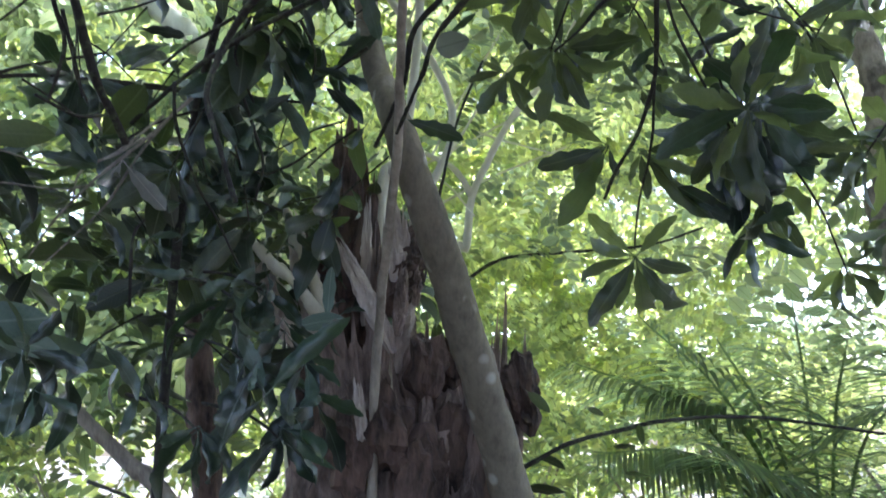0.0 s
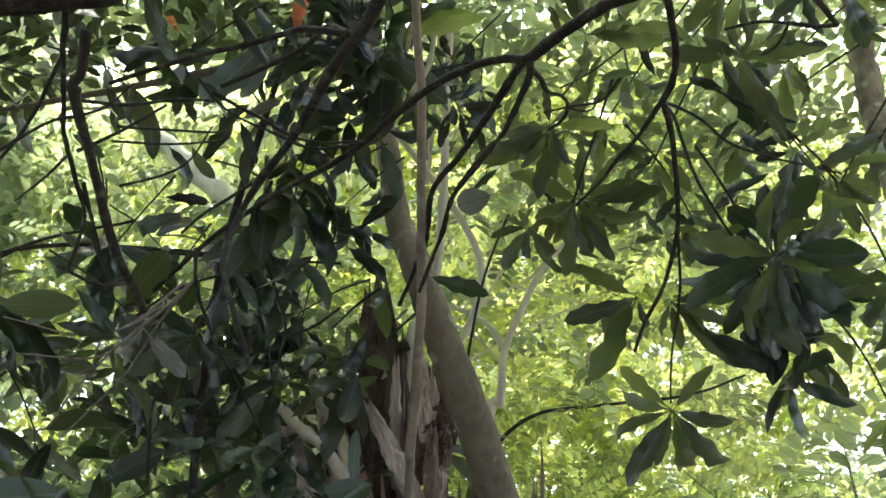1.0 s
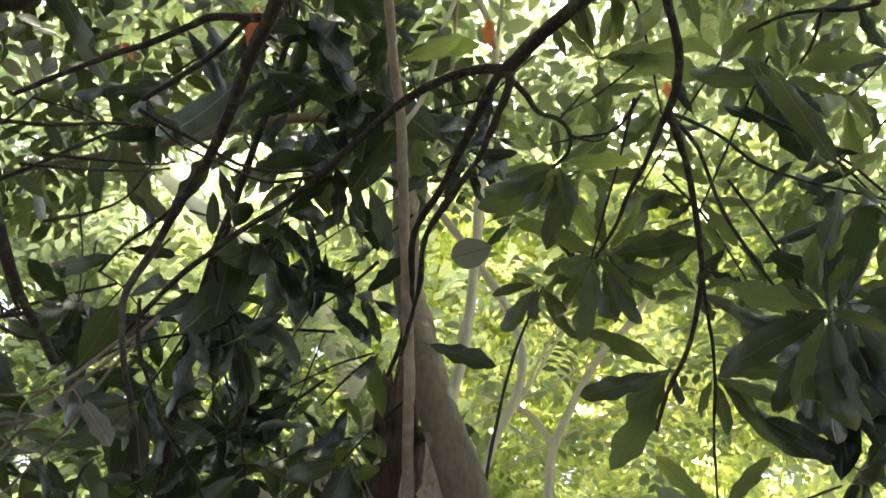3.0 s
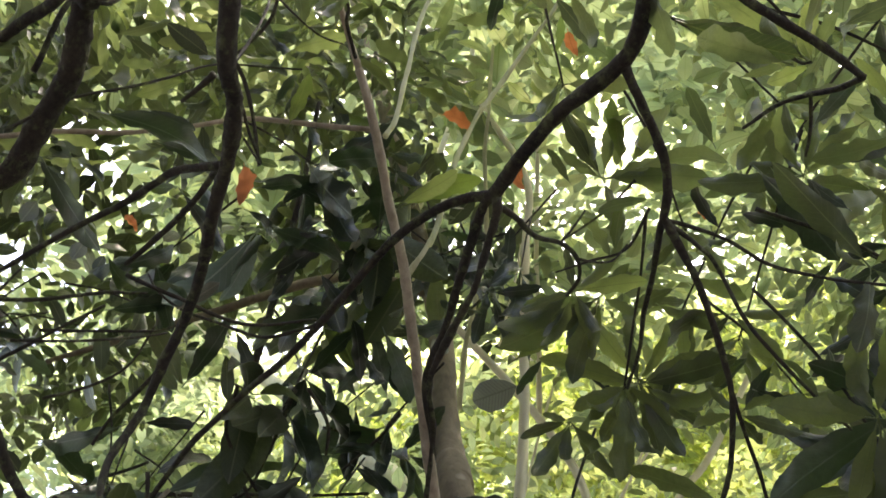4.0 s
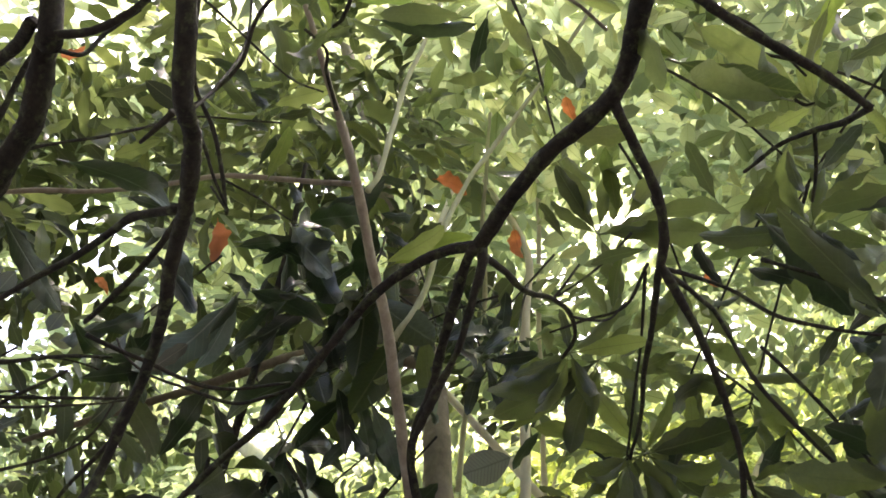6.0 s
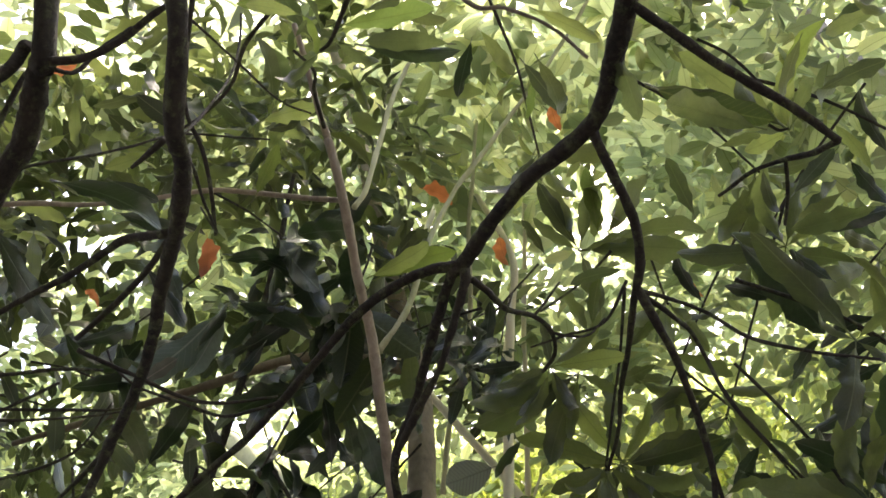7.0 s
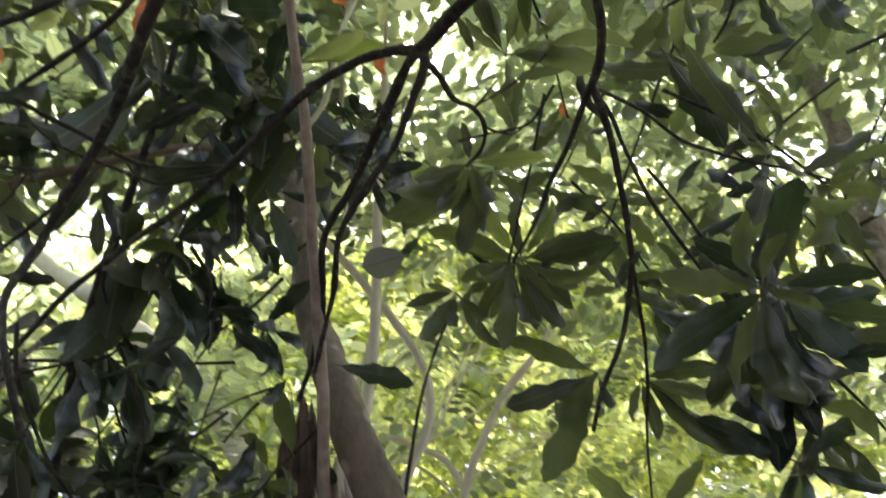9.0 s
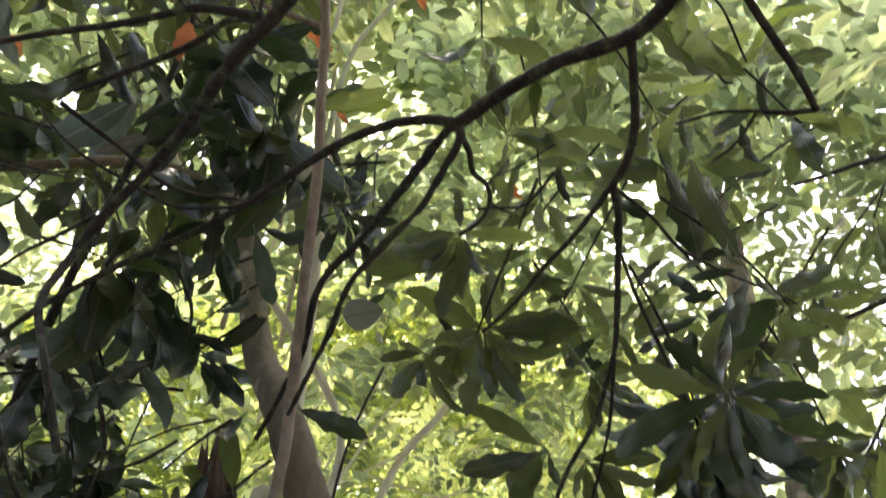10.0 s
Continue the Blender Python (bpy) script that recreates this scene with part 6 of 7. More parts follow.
leaf(clump_tree, (-0.501, 2.314, 2.451), (-0.435, 2.347, 2.343), LONG_DARK, up=(-0.13, 0.91, 0.39))
leaf(clump_tree, (-0.402, 2.363, 2.423), (-0.433, 2.357, 2.317), LONG_DARK, up=(-0.13, 0.91, 0.39))
leaf(clump_tree, (-0.734, 1.957, 2.302), (-0.652, 2.007, 2.206), LONG_DARK, up=(-0.13, 0.91, 0.39))
leaf(clump_tree, (-0.774, 1.961, 2.225), (-0.658, 2.002, 2.208), LONG_DARK, up=(-0.13, 0.91, 0.39))
leaf(clump_tree, (-0.452, 2.404, 2.254), (-0.511, 2.369, 2.184), LONG_DARK, up=(-0.13, 0.91, 0.39))
leaf(clump_tree, (-0.411, 2.515, 2.087), (-0.483, 2.474, 2.007), LONG_DARK, up=(-0.13, 0.91, 0.39))
leaf(clump_tree, (-0.707, 2.243, 1.998), (-0.745, 2.201, 1.926), LONG_DARK, up=(-0.13, 0.91, 0.39))
leaf(clump_tree, (-0.302, 1.999, 3.435), (-0.209, 2.027, 3.417), LONG_DARK, up=(-0.25, 0.71, 0.66))
leaf(clump_tree, (-0.336, 2.018, 3.405), (-0.268, 2.065, 3.364), LONG_DARK, up=(-0.25, 0.71, 0.66))
leaf(clump_tree, (-0.371, 2.192, 3.391), (-0.276, 2.126, 3.447), LONG_DARK, up=(-0.25, 0.71, 0.66))
leaf(clump_tree, (-0.591, 1.908, 3.193), (-0.458, 2.001, 3.170), LONG_DARK, up=(-0.25, 0.71, 0.66))
leaf(clump_tree, (-0.583, 1.992, 3.134), (-0.473, 2.019, 3.146), LONG_DARK, up=(-0.25, 0.71, 0.66))
leaf(clump_tree, (-0.721, 1.863, 3.048), (-0.684, 1.929, 2.980), LONG_DARK, up=(-0.25, 0.71, 0.66))
leaf(clump_tree, (-0.654, 1.916, 3.064), (-0.601, 1.961, 3.024), LONG_DARK, up=(-0.25, 0.71, 0.66))
leaf(clump_tree, (-0.654, 2.090, 2.903), (-0.499, 2.132, 2.943), LONG_DARK, up=(-0.25, 0.71, 0.66))
leaf(clump_tree, (-0.690, 2.149, 2.893), (-0.494, 2.247, 2.905), LONG_DARK, up=(-0.25, 0.71, 0.66))
leaf(clump_tree, (-0.711, 2.167, 2.852), (-0.572, 2.218, 2.872), LONG_DARK, up=(-0.25, 0.71, 0.66))
leaf(clump_tree, (-0.626, 2.383, 2.755), (-0.494, 2.342, 2.877), LONG_DARK, up=(-0.25, 0.71, 0.66))
leaf(clump_tree, (-0.525, 2.407, 2.914), (-0.486, 2.474, 2.797), LONG_DARK, up=(-0.25, 0.71, 0.66))
leaf(clump_tree, (-0.685, 2.307, 2.799), (-0.611, 2.389, 2.700), LONG_DARK, up=(-0.25, 0.71, 0.66))
leaf(clump_tree, (-0.714, 2.371, 2.674), (-0.593, 2.416, 2.676), LONG_DARK, up=(-0.25, 0.71, 0.66))
leaf(clump_tree, (-0.812, 2.034, 2.699), (-0.748, 2.085, 2.655), LONG_DARK, up=(-0.25, 0.71, 0.66))
leaf(clump_tree, (-0.258, 2.640, 2.971), (-0.199, 2.724, 2.821), LONG_DARK, up=(-0.25, 0.71, 0.66))
leaf(clump_tree, (-0.413, 2.588, 2.846), (-0.266, 2.544, 2.955), LONG_DARK, up=(-0.25, 0.71, 0.66))
leaf(clump_tree, (-0.470, 2.575, 2.715), (-0.393, 2.511, 2.820), LONG_DARK, up=(-0.25, 0.71, 0.66))
leaf(clump_tree, (-0.364, 2.347, 3.019), (-0.472, 2.306, 2.939), LONG_DARK, up=(-0.25, 0.71, 0.66))
leaf(clump_tree, (-0.275, 2.319, 3.105), (-0.369, 2.301, 3.018), LONG_DARK, up=(-0.25, 0.71, 0.66))
leaf(clump_tree, (-0.293, 2.502, 3.046), (-0.387, 2.466, 2.979), LONG_DARK, up=(-0.25, 0.71, 0.66))
leaf(clump_tree, (-0.387, 2.231, 3.050), (-0.602, 2.261, 2.846), LONG_SHEEN, 0.0, "pale grey leaf with sheen in its colour", up=(-0.25, 0.71, 0.66))
leaf(clump_tree, (-0.387, 2.231, 3.050), (-0.491, 2.302, 2.895), LONG_SHEEN, 0.0, "pale grey leaf with sheen in its colour", up=(-0.25, 0.71, 0.66))
leaf(clump_tree, (-0.364, 1.609, 2.832), (-0.245, 1.759, 2.871), LONG_DARK, up=(-0.44, 0.43, 0.78))
leaf(clump_tree, (-0.226, 1.723, 3.188), (-0.177, 1.817, 3.214), LONG_DARK, up=(-0.33, 0.42, 0.85))
leaf(clump_tree, (-0.537, 1.690, 2.848), (-0.525, 1.880, 2.764), LONG_DARK, up=(-0.49, 0.44, 0.75))
leaf(clump_tree, (-0.563, 1.801, 2.890), (-0.480, 1.915, 2.938), LONG_DARK, up=(-0.48, 0.46, 0.75))
leaf(clump_tree, (-0.531, 1.925, 2.797), (-0.382, 2.059, 2.868), LONG_DARK, up=(-0.47, 0.52, 0.71))
leaf(clump_tree, (-0.321, 1.980, 2.833), (-0.358, 1.937, 2.932), LONG_DARK, up=(-0.39, 0.55, 0.74))
leaf(clump_tree, (-0.307, 2.112, 2.946), (-0.178, 2.256, 2.945), LONG_DARK, up=(-0.35, 0.57, 0.75))
leaf(clump_tree, (-0.165, 2.204, 3.013), (-0.260, 2.150, 3.095), LONG_DARK, up=(-0.29, 0.59, 0.76))
leaf(clump_tree, (-0.183, 2.283, 2.819), (-0.402, 2.251, 2.789), LONG_DARK, up=(-0.31, 0.64, 0.70))
leaf(clump_tree, (-0.247, 2.542, 2.770), (-0.245, 2.504, 2.929), LONG_DARK, up=(-0.31, 0.69, 0.65))
leaf(clump_tree, (-0.192, 2.578, 2.748), (-0.214, 2.529, 2.912), LONG_DARK, up=(-0.29, 0.71, 0.65))
leaf(clump_tree, (-0.313, 2.527, 2.744), (-0.244, 2.557, 2.850), LONG_DARK, up=(-0.33, 0.69, 0.64))
leaf(clump_tree, (-0.411, 2.438, 2.700), (-0.405, 2.404, 2.861), LONG_DARK, up=(-0.38, 0.67, 0.64))
leaf(clump_tree, (-0.109, 2.247, 3.073), (-0.232, 2.285, 3.044), LONG_DARK, up=(-0.26, 0.59, 0.77))
leaf(clump_tree, (-0.196, 2.139, 3.065), (-0.299, 2.160, 3.062), LONG_DARK, up=(-0.30, 0.56, 0.77))
leaf(clump_tree, (-0.345, 2.110, 3.083), (-0.189, 2.234, 3.125), LONG_DARK, up=(-0.35, 0.54, 0.77))
leaf(clump_tree, (-0.276, 2.194, 2.957), (-0.384, 2.233, 2.920), LONG_DARK, up=(-0.33, 0.59, 0.74))
leaf(clump_tree, (-0.141, 2.345, 2.940), (-0.271, 2.372, 2.911), LONG_DARK, up=(-0.27, 0.63, 0.72))
leaf(clump_tree, (-0.401, 1.906, 2.930), (-0.532, 1.942, 2.865), LONG_DARK, up=(-0.41, 0.51, 0.76))
leaf(clump_tree, (-0.394, 1.805, 2.949), (-0.328, 1.914, 2.975), LONG_DARK, up=(-0.41, 0.47, 0.78))
leaf(clump_tree, (-0.146, 2.279, 3.018), (-0.231, 2.367, 2.944), LONG_DARK, up=(-0.27, 0.60, 0.75))
fill_whorls(clump_tree, (-0.62, 2.1, 2.9), (-0.12, 2.5, 3.3), 3, LONG_DARK, 0.22, gaps(3.0, -0.3, 12))

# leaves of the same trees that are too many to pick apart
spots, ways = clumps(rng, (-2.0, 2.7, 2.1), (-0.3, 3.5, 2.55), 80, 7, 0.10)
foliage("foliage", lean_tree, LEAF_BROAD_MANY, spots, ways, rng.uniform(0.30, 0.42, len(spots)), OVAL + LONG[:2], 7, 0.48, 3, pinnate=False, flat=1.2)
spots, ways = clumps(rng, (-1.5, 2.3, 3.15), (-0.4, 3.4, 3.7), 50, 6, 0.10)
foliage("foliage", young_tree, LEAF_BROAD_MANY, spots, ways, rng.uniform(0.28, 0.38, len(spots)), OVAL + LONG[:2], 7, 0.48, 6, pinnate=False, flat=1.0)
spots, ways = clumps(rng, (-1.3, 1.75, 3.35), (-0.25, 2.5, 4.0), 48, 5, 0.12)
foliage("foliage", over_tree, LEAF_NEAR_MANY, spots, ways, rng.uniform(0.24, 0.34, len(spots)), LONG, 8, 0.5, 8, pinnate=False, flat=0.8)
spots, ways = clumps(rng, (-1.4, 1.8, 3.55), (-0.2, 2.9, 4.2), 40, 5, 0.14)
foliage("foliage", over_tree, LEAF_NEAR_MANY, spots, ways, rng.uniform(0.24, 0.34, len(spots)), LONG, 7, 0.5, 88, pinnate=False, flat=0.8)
spots, ways = clumps(rng, (-1.3, 2.2, 3.9), (1.6, 3.6, 4.5), 80, 6, 0.16)
foliage("foliage", lean_tree, LEAF_CANOPY, spots, ways, rng.uniform(0.26, 0.36, len(spots)), MIDDLE, 8, 0.38, 89, pinnate=False, flat=0.8)
spots, ways = clumps(rng, (-0.6, 2.6, 3.3), (-0.1, 3.6, 4.2), 12, 5, 0.12)
foliage("foliage", sapling, LEAF_BROAD_MANY, spots, ways, rng.uniform(0.2, 0.3, len(spots)), OVAL, 8, 0.45, 4, pinnate=False)
# unseen leaf roof added above and behind the camera to darken the near leaves
spots, ways = clumps(rng, (-7.0, -7.0, 4.2), (7.0, 1.2, 6.0), 3200, 16, 0.4)
behind = (spots[:, 1] < 1.2) & (spots[:, 2] > 4.0)
spots, ways = spots[behind], ways[behind]
foliage("foliage", over_tree, LEAF_BROAD_MANY, spots, ways, rng.uniform(0.5, 0.7, len(spots)), MIDDLE, 10, 0.6, 5, pinnate=False)


# ---- the broken stump ----
def ridged(q):
    return 1 - 2 * abs(noise.noise(q))


def splinter(base, top, width, depth, seed, ragged=0.3):
    """A torn slab of wood: sharp fibres along it, a ragged broken top."""
    base, top = Vector(base), Vector(top)
    verts, faces, levels, sides = [], [], 22, 20
    bend = Vector((noise.noise(Vector((seed, 1, 0))), noise.noise(Vector((seed, 2, 0))), 0)) * width * 0.8
    for i in range(levels + 1):
        s = i / levels
        for j in range(sides):
            a = 2 * math.pi * j / sides
            ca, sa = math.cos(a), math.sin(a)
            fibre = ridged(Vector((seed * 3.1 + ca * 1.3, sa * 1.3, s * 2.2)))
            chip = noise.noise(Vector((seed * 1.7 + ca * 3, sa * 3, s * 9))) + 0.7 * noise.noise(Vector((seed + ca * 7, sa * 7, s * 21)))
            jag = noise.noise(Vector((seed * 5.3 + ca * 3.4, sa * 3.4, 7))) + 0.5 * noise.noise(Vector((seed * 2.3 + ca * 9, sa * 9, 3)))
            height = 1 - ragged * (0.5 + jag) * s * s
            centre = base.lerp(top, s * height) + bend * math.sin(s * 2.6)
            k = min(1, 0.35 + 2.5 * s) * (1.05 - 0.35 * s - 0.35 * s ** 5) * (1 + 0.38 * fibre + 0.5 * chip)
            box = 1 / max(abs(ca), abs(sa)) ** 0.8
            verts.append(centre + Vector((ca * width * k * box, sa * depth * k * box, 0)))
    for i in range(levels):
        for j in range(sides):
            a, b = i * sides + j, i * sides + (j + 1) % sides
            faces.append((a, b, b + sides, a + sides))
    k = len(verts)
    verts.append(base.lerp(top, 1 - 1.1 * ragged))
    for j in range(sides):
        faces.append((levels * sides + j, levels * sides + (j + 1) % sides, k))
    faces.append(tuple(range(sides))[::-1])
    return mesh_of("splinter", verts, faces, False)


stump = thing("broken_stump", (-0.08, 3.3, 0), "broken rotting tree stump of torn reddish brown wood", "stump")
verts, faces, around, rise = [], [], 150, 90
for i in range(rise + 1):
    for j in range(around):
        a = 2 * math.pi * j / around
        ca, sa = math.cos(a), math.sin(a)
        tall = 1.74 - 0.24 * ca + 0.36 * noise.noise(Vector((ca * 2.5, sa * 2.5, 9))) + 0.30 * noise.noise(Vector((ca * 8, sa * 8, 1))) + 0.14 * noise.noise(Vector((ca * 17, sa * 17, 4)))
        z = -0.05 + tall * i / rise
        folds = 0.42 * noise.noise(Vector((ca * 2.2, sa * 2.2, z * 2.0))) + 0.22 * ridged(Vector((ca * 4.5, sa * 4.5, z * 1.3 + 4)))
        chips = 0.16 * ridged(Vector((ca * 10, sa * 10, z * 2.6))) + 0.14 * noise.noise(Vector((ca * 12, sa * 12, z * 18))) + 0.04 * noise.noise(Vector((ca * 40, sa * 40, z * 22)))
        r = 0.27 * (1.15 - 0.14 * i / rise) * (1 + folds + chips)
        verts.append((-0.07 + r * ca, 3.32 + 0.85 * r * sa, z))
for i in range(rise):
    for j in range(around):
        a, b = i * around + j, i * around + (j + 1) % around
        faces.append((a, b, b + around, a + around))
k = len(verts)
verts.append((-0.08, 3.34, 1.2))
for j in range(around):
    faces.append((rise * around + j, rise * around + (j + 1) % around, k))
part("body", mesh_of("body", verts, faces, False), WOOD_TORN, stump)
for n, (x, y, z0, dx, z1, w, d) in enumerate([
    (-0.30, 3.36, 1.2, 0.02, 2.80, 0.085, 0.08), (-0.22, 3.30, 1.2, 0.02, 2.62, 0.055, 0.06), (-0.40, 3.38, 1.1, 0.01, 2.45, 0.06, 0.06),
    (-0.11, 3.10, 2.02, 0.10, 2.33, 0.050, 0.04), (-0.06, 3.16, 1.3, 0.05, 2.04, 0.06, 0.06), (0.02, 3.16, 1.3, 0.08, 1.99, 0.055, 0.06),
    (-0.18, 3.12, 1.2, -0.06, 2.02, 0.07, 0.06), (-0.06, 3.08, 1.1, -0.06, 1.86, 0.07, 0.05), (0.02, 3.10, 1.1, 0.07, 1.76, 0.08, 0.06),
    (0.15, 3.50, 0.6, 0.11, 2.10, 0.05, 0.06), (0.17, 3.46, 0.6, 0.15, 1.99, 0.055, 0.06),
    (-0.36, 3.16, 0.9, 0.05, 1.90, 0.09, 0.06), (-0.17, 3.14, 1.6, 0.02, 2.32, 0.03, 0.03),
]):
    part("splinter", splinter((x, y, z0), (x + dx, y, z1), w, d, n * 1.7 + 0.4, 0.16 if n < 4 else 0.3), BARK_RED if n < 4 else WOOD_TORN, stump, "upright remnant with dark bark" if n < 4 else "")

for spot, tip, w in [((-0.10, 3.05, 1.90), (-0.268, 3.03, 2.27), 0.027), ((-0.33, 3.2, 1.9), (-0.44, 3.17, 2.40), 0.036), ((-0.19, 3.02, 1.52), (-0.205, 3.0, 1.83), 0.020), ((-0.38, 3.2, 1.9), (-0.61, 3.16, 2.30), 0.045), ((-0.10, 3.2, 1.85), (-0.04, 3.2, 2.22), 0.028), ((-0.20, 3.16, 2.0), (-0.185, 3.15, 2.42), 0.016)]:
    part("splinter", splinter(spot, tip, w, w * 0.8, spot[0] * 31, 0.2), WOOD_PALE, stump, "pale split splinter")

limb(stump, "dead_root", [(-0.640, 2.960, 2.330), (-0.586, 2.950, 2.286), (-0.523, 2.950, 2.224), (-0.457, 2.960, 2.168), (-0.384, 3.000, 2.105), (-0.300, 3.120, 1.980)], 0.0100, 0.0230, BARK_PALE, "pale barkless slanting root", knobs=0.35, wobble=0.01)
limb(stump, "dead_root", [(-0.425, 3.000, 2.350), (-0.417, 3.000, 2.326), (-0.395, 3.000, 2.261), (-0.367, 3.010, 2.197), (-0.340, 3.060, 2.110), (-0.300, 3.140, 1.950)], 0.0100, 0.0240, BARK_PALE, "pale barkless slanting root", knobs=0.35, wobble=0.008)
for n, (spot, tip, w) in enumerate([((-0.095, 3.06, 2.12), (-0.105, 3.05, 2.43), 0.022), ((-0.060, 3.07, 2.10), (-0.070, 3.05, 2.36), 0.020), ((-0.030, 3.08, 2.05), (-0.038, 3.06, 2.27), 0.018), ((-0.085, 3.03, 1.95), (-0.060, 3.02, 2.20), 0.018)]):
    part("splinter", splinter(spot, tip, w, w, n * 2.9 + 7.7, 0.4), WOOD_PALE if n < 2 else WOOD_TORN, stump, "pale split splinter")


def burl(centre, r, seed):
    bm = bmesh.new()
    bmesh.ops.create_icosphere(bm, subdivisions=3, radius=r)
    for v in bm.verts:
        v.co *= 1 + 0.5 * noise.noise(v.co / r * 1.2 + Vector((seed, 0, 0))) + 0.4 * noise.noise(v.co / r * 2.6 + Vector((0, seed, 0)))
        v.co = Vector((v.co.x, v.co.y * 0.8, v.co.z * 1.7)) + Vector(centre)
    mesh = bpy.data.meshes.new("burl")
    bm.to_mesh(mesh)
    bm.free()
    return mesh


for n, (spot, r) in enumerate([((-0.26, 3.2, 2.05), 0.08), ((0.08, 3.08, 1.62), 0.08), ((0.31, 3.44, 1.84), 0.055), ((-0.36, 3.22, 1.8), 0.08), ((0.0, 3.06, 1.86), 0.06), ((-0.12, 3.02, 1.66), 0.07), ((0.07, 3.12, 1.88), 0.05), ((0.33, 3.45, 1.74), 0.05), ((-0.02, 3.02, 1.52), 0.08), ((-0.24, 3.02, 1.6), 0.07)]):
    part("burl", burl(spot, r, n * 2.3), BARK_RED, stump)

# ---- trees and saplings behind ----
red_tree = thing("dark_tree", (-0.85, 3.7, 0), "upright tree with rough reddish brown bark behind leaves", "tree")
limb(red_tree, "trunk", [(-0.838, 3.700, -0.050), (-0.818, 3.700, 1.451), (-0.837, 3.700, 1.738), (-0.863, 3.700, 2.030), (-0.862, 3.700, 2.200), (-0.851, 3.720, 2.378)], 0.0620, 0.0450, BARK_RED, sides=12, knobs=0.25, wobble=0.01)
shrub = thing("shrub", (0.45, 3.1, 0), "shrub with a pale slanting stem and large grey-green leaves", "shrub")
limb(shrub, "stem", [(0.467, 3.100, -0.050), (-0.183, 3.100, 0.716), (-0.783, 3.100, 1.466), (-0.891, 3.100, 1.568), (-1.017, 3.100, 1.680), (-1.129, 3.100, 1.794)], 0.0340, 0.0180, BARK_POLE)
leaf(shrub, (-0.678, 1.759, 1.795), (-0.610, 1.777, 1.871), LONG_DARK, up=(-0.01, 0.98, 0.20))
leaf(shrub, (-0.678, 1.759, 1.795), (-0.564, 1.807, 1.767), LONG_DARK, up=(-0.01, 0.98, 0.20))
leaf(shrub, (-0.678, 1.759, 1.795), (-0.698, 1.760, 1.639), LONG_DARK, up=(-0.01, 0.98, 0.20))
leaf(shrub, (-0.678, 1.759, 1.795), (-0.761, 1.714, 1.850), LONG_DARK, up=(-0.01, 0.98, 0.20))
leaf(shrub, (-0.627, 1.990, 1.839), (-0.536, 2.030, 1.722), LONG_DARK, up=(-0.01, 0.98, 0.20))
leaf(shrub, (-0.627, 1.990, 1.839), (-0.688, 2.028, 1.764), LONG_DARK, up=(-0.01, 0.98, 0.20))
leaf(shrub, (-0.549, 2.025, 1.739), (-0.449, 2.006, 1.623), LONG_DARK, up=(-0.01, 0.98, 0.20))
leaf(shrub, (-0.549, 2.025, 1.739), (-0.598, 2.065, 1.662), LONG_DARK, up=(-0.01, 0.98, 0.20))
leaf(shrub, (-0.776, 2.049, 1.744), (-0.683, 2.088, 1.687), LONG_DARK, up=(-0.01, 0.98, 0.20))
leaf(shrub, (-0.776, 2.049, 1.744), (-0.780, 1.997, 1.620), LONG_DARK, up=(-0.01, 0.98, 0.20))
leaf(shrub, (-0.776, 2.049, 1.744), (-0.727, 2.064, 1.802), LONG_DARK, up=(-0.01, 0.98, 0.20))
leaf(shrub, (-0.346, 2.175, 1.805), (-0.363, 2.177, 1.732), LONG_DARK, up=(-0.01, 0.98, 0.20))
leaf(shrub, (-0.346, 2.175, 1.805), (-0.430, 2.165, 1.625), LONG_DARK, up=(-0.01, 0.98, 0.20))
leaf(shrub, (-0.327, 2.184, 1.732), (-0.442, 2.163, 1.614), LONG_DARK, up=(-0.01, 0.98, 0.20))
leaf(shrub, (-0.327, 2.184, 1.732), (-0.385, 2.211, 1.871), LONG_DARK, up=(-0.01, 0.98, 0.20))
leaf(shrub, (-0.327, 2.184, 1.732), (-0.181, 2.289, 1.916), LONG_DARK, up=(-0.01, 0.98, 0.20))
leaf(shrub, (-0.258, 2.291, 1.813), (-0.181, 2.291, 1.903), LONG_DARK, up=(-0.01, 0.98, 0.20))
leaf(shrub, (-0.258, 2.291, 1.813), (-0.169, 2.306, 1.761), LONG_DARK, up=(-0.01, 0.98, 0.20))
leaf(shrub, (-0.258, 2.291, 1.813), (-0.332, 2.287, 1.662), LONG_DARK, up=(-0.01, 0.98, 0.20))
leaf(shrub, (-0.258, 2.291, 1.813), (-0.219, 2.204, 1.658), LONG_DARK, up=(-0.01, 0.98, 0.20))
leaf(shrub, (-0.999, 2.034, 1.875), (-0.766, 2.097, 1.900), OVAL_SHEEN, 0.0, "pale grey-green leaf with sky sheen in its colour", up=(-0.10, 0.93, 0.35))
leaf(shrub, (-0.937, 2.128, 1.874), (-0.749, 2.169, 1.830), OVAL_SHEEN, 0.0, "pale grey-green leaf with sky sheen in its colour", up=(-0.10, 0.93, 0.35))
leaf(shrub, (-0.937, 2.128, 1.874), (-0.883, 2.109, 1.797), OVAL_SHEEN, 0.0, "pale grey-green leaf with sky sheen in its colour", up=(-0.10, 0.93, 0.35))
leaf(shrub, (-0.342, 2.595, 1.929), (-0.199, 2.612, 1.958), OVAL_SHEEN, 0.0, "pale grey-green leaf with sky sheen in its colour", up=(-0.10, 0.93, 0.35))
leaf(shrub, (-0.249, 2.608, 1.940), (-0.237, 2.604, 2.094), LONG_SHEEN, 0.0, "pale grey-green leaf with sky sheen in its colour", up=(-0.10, 0.93, 0.35))
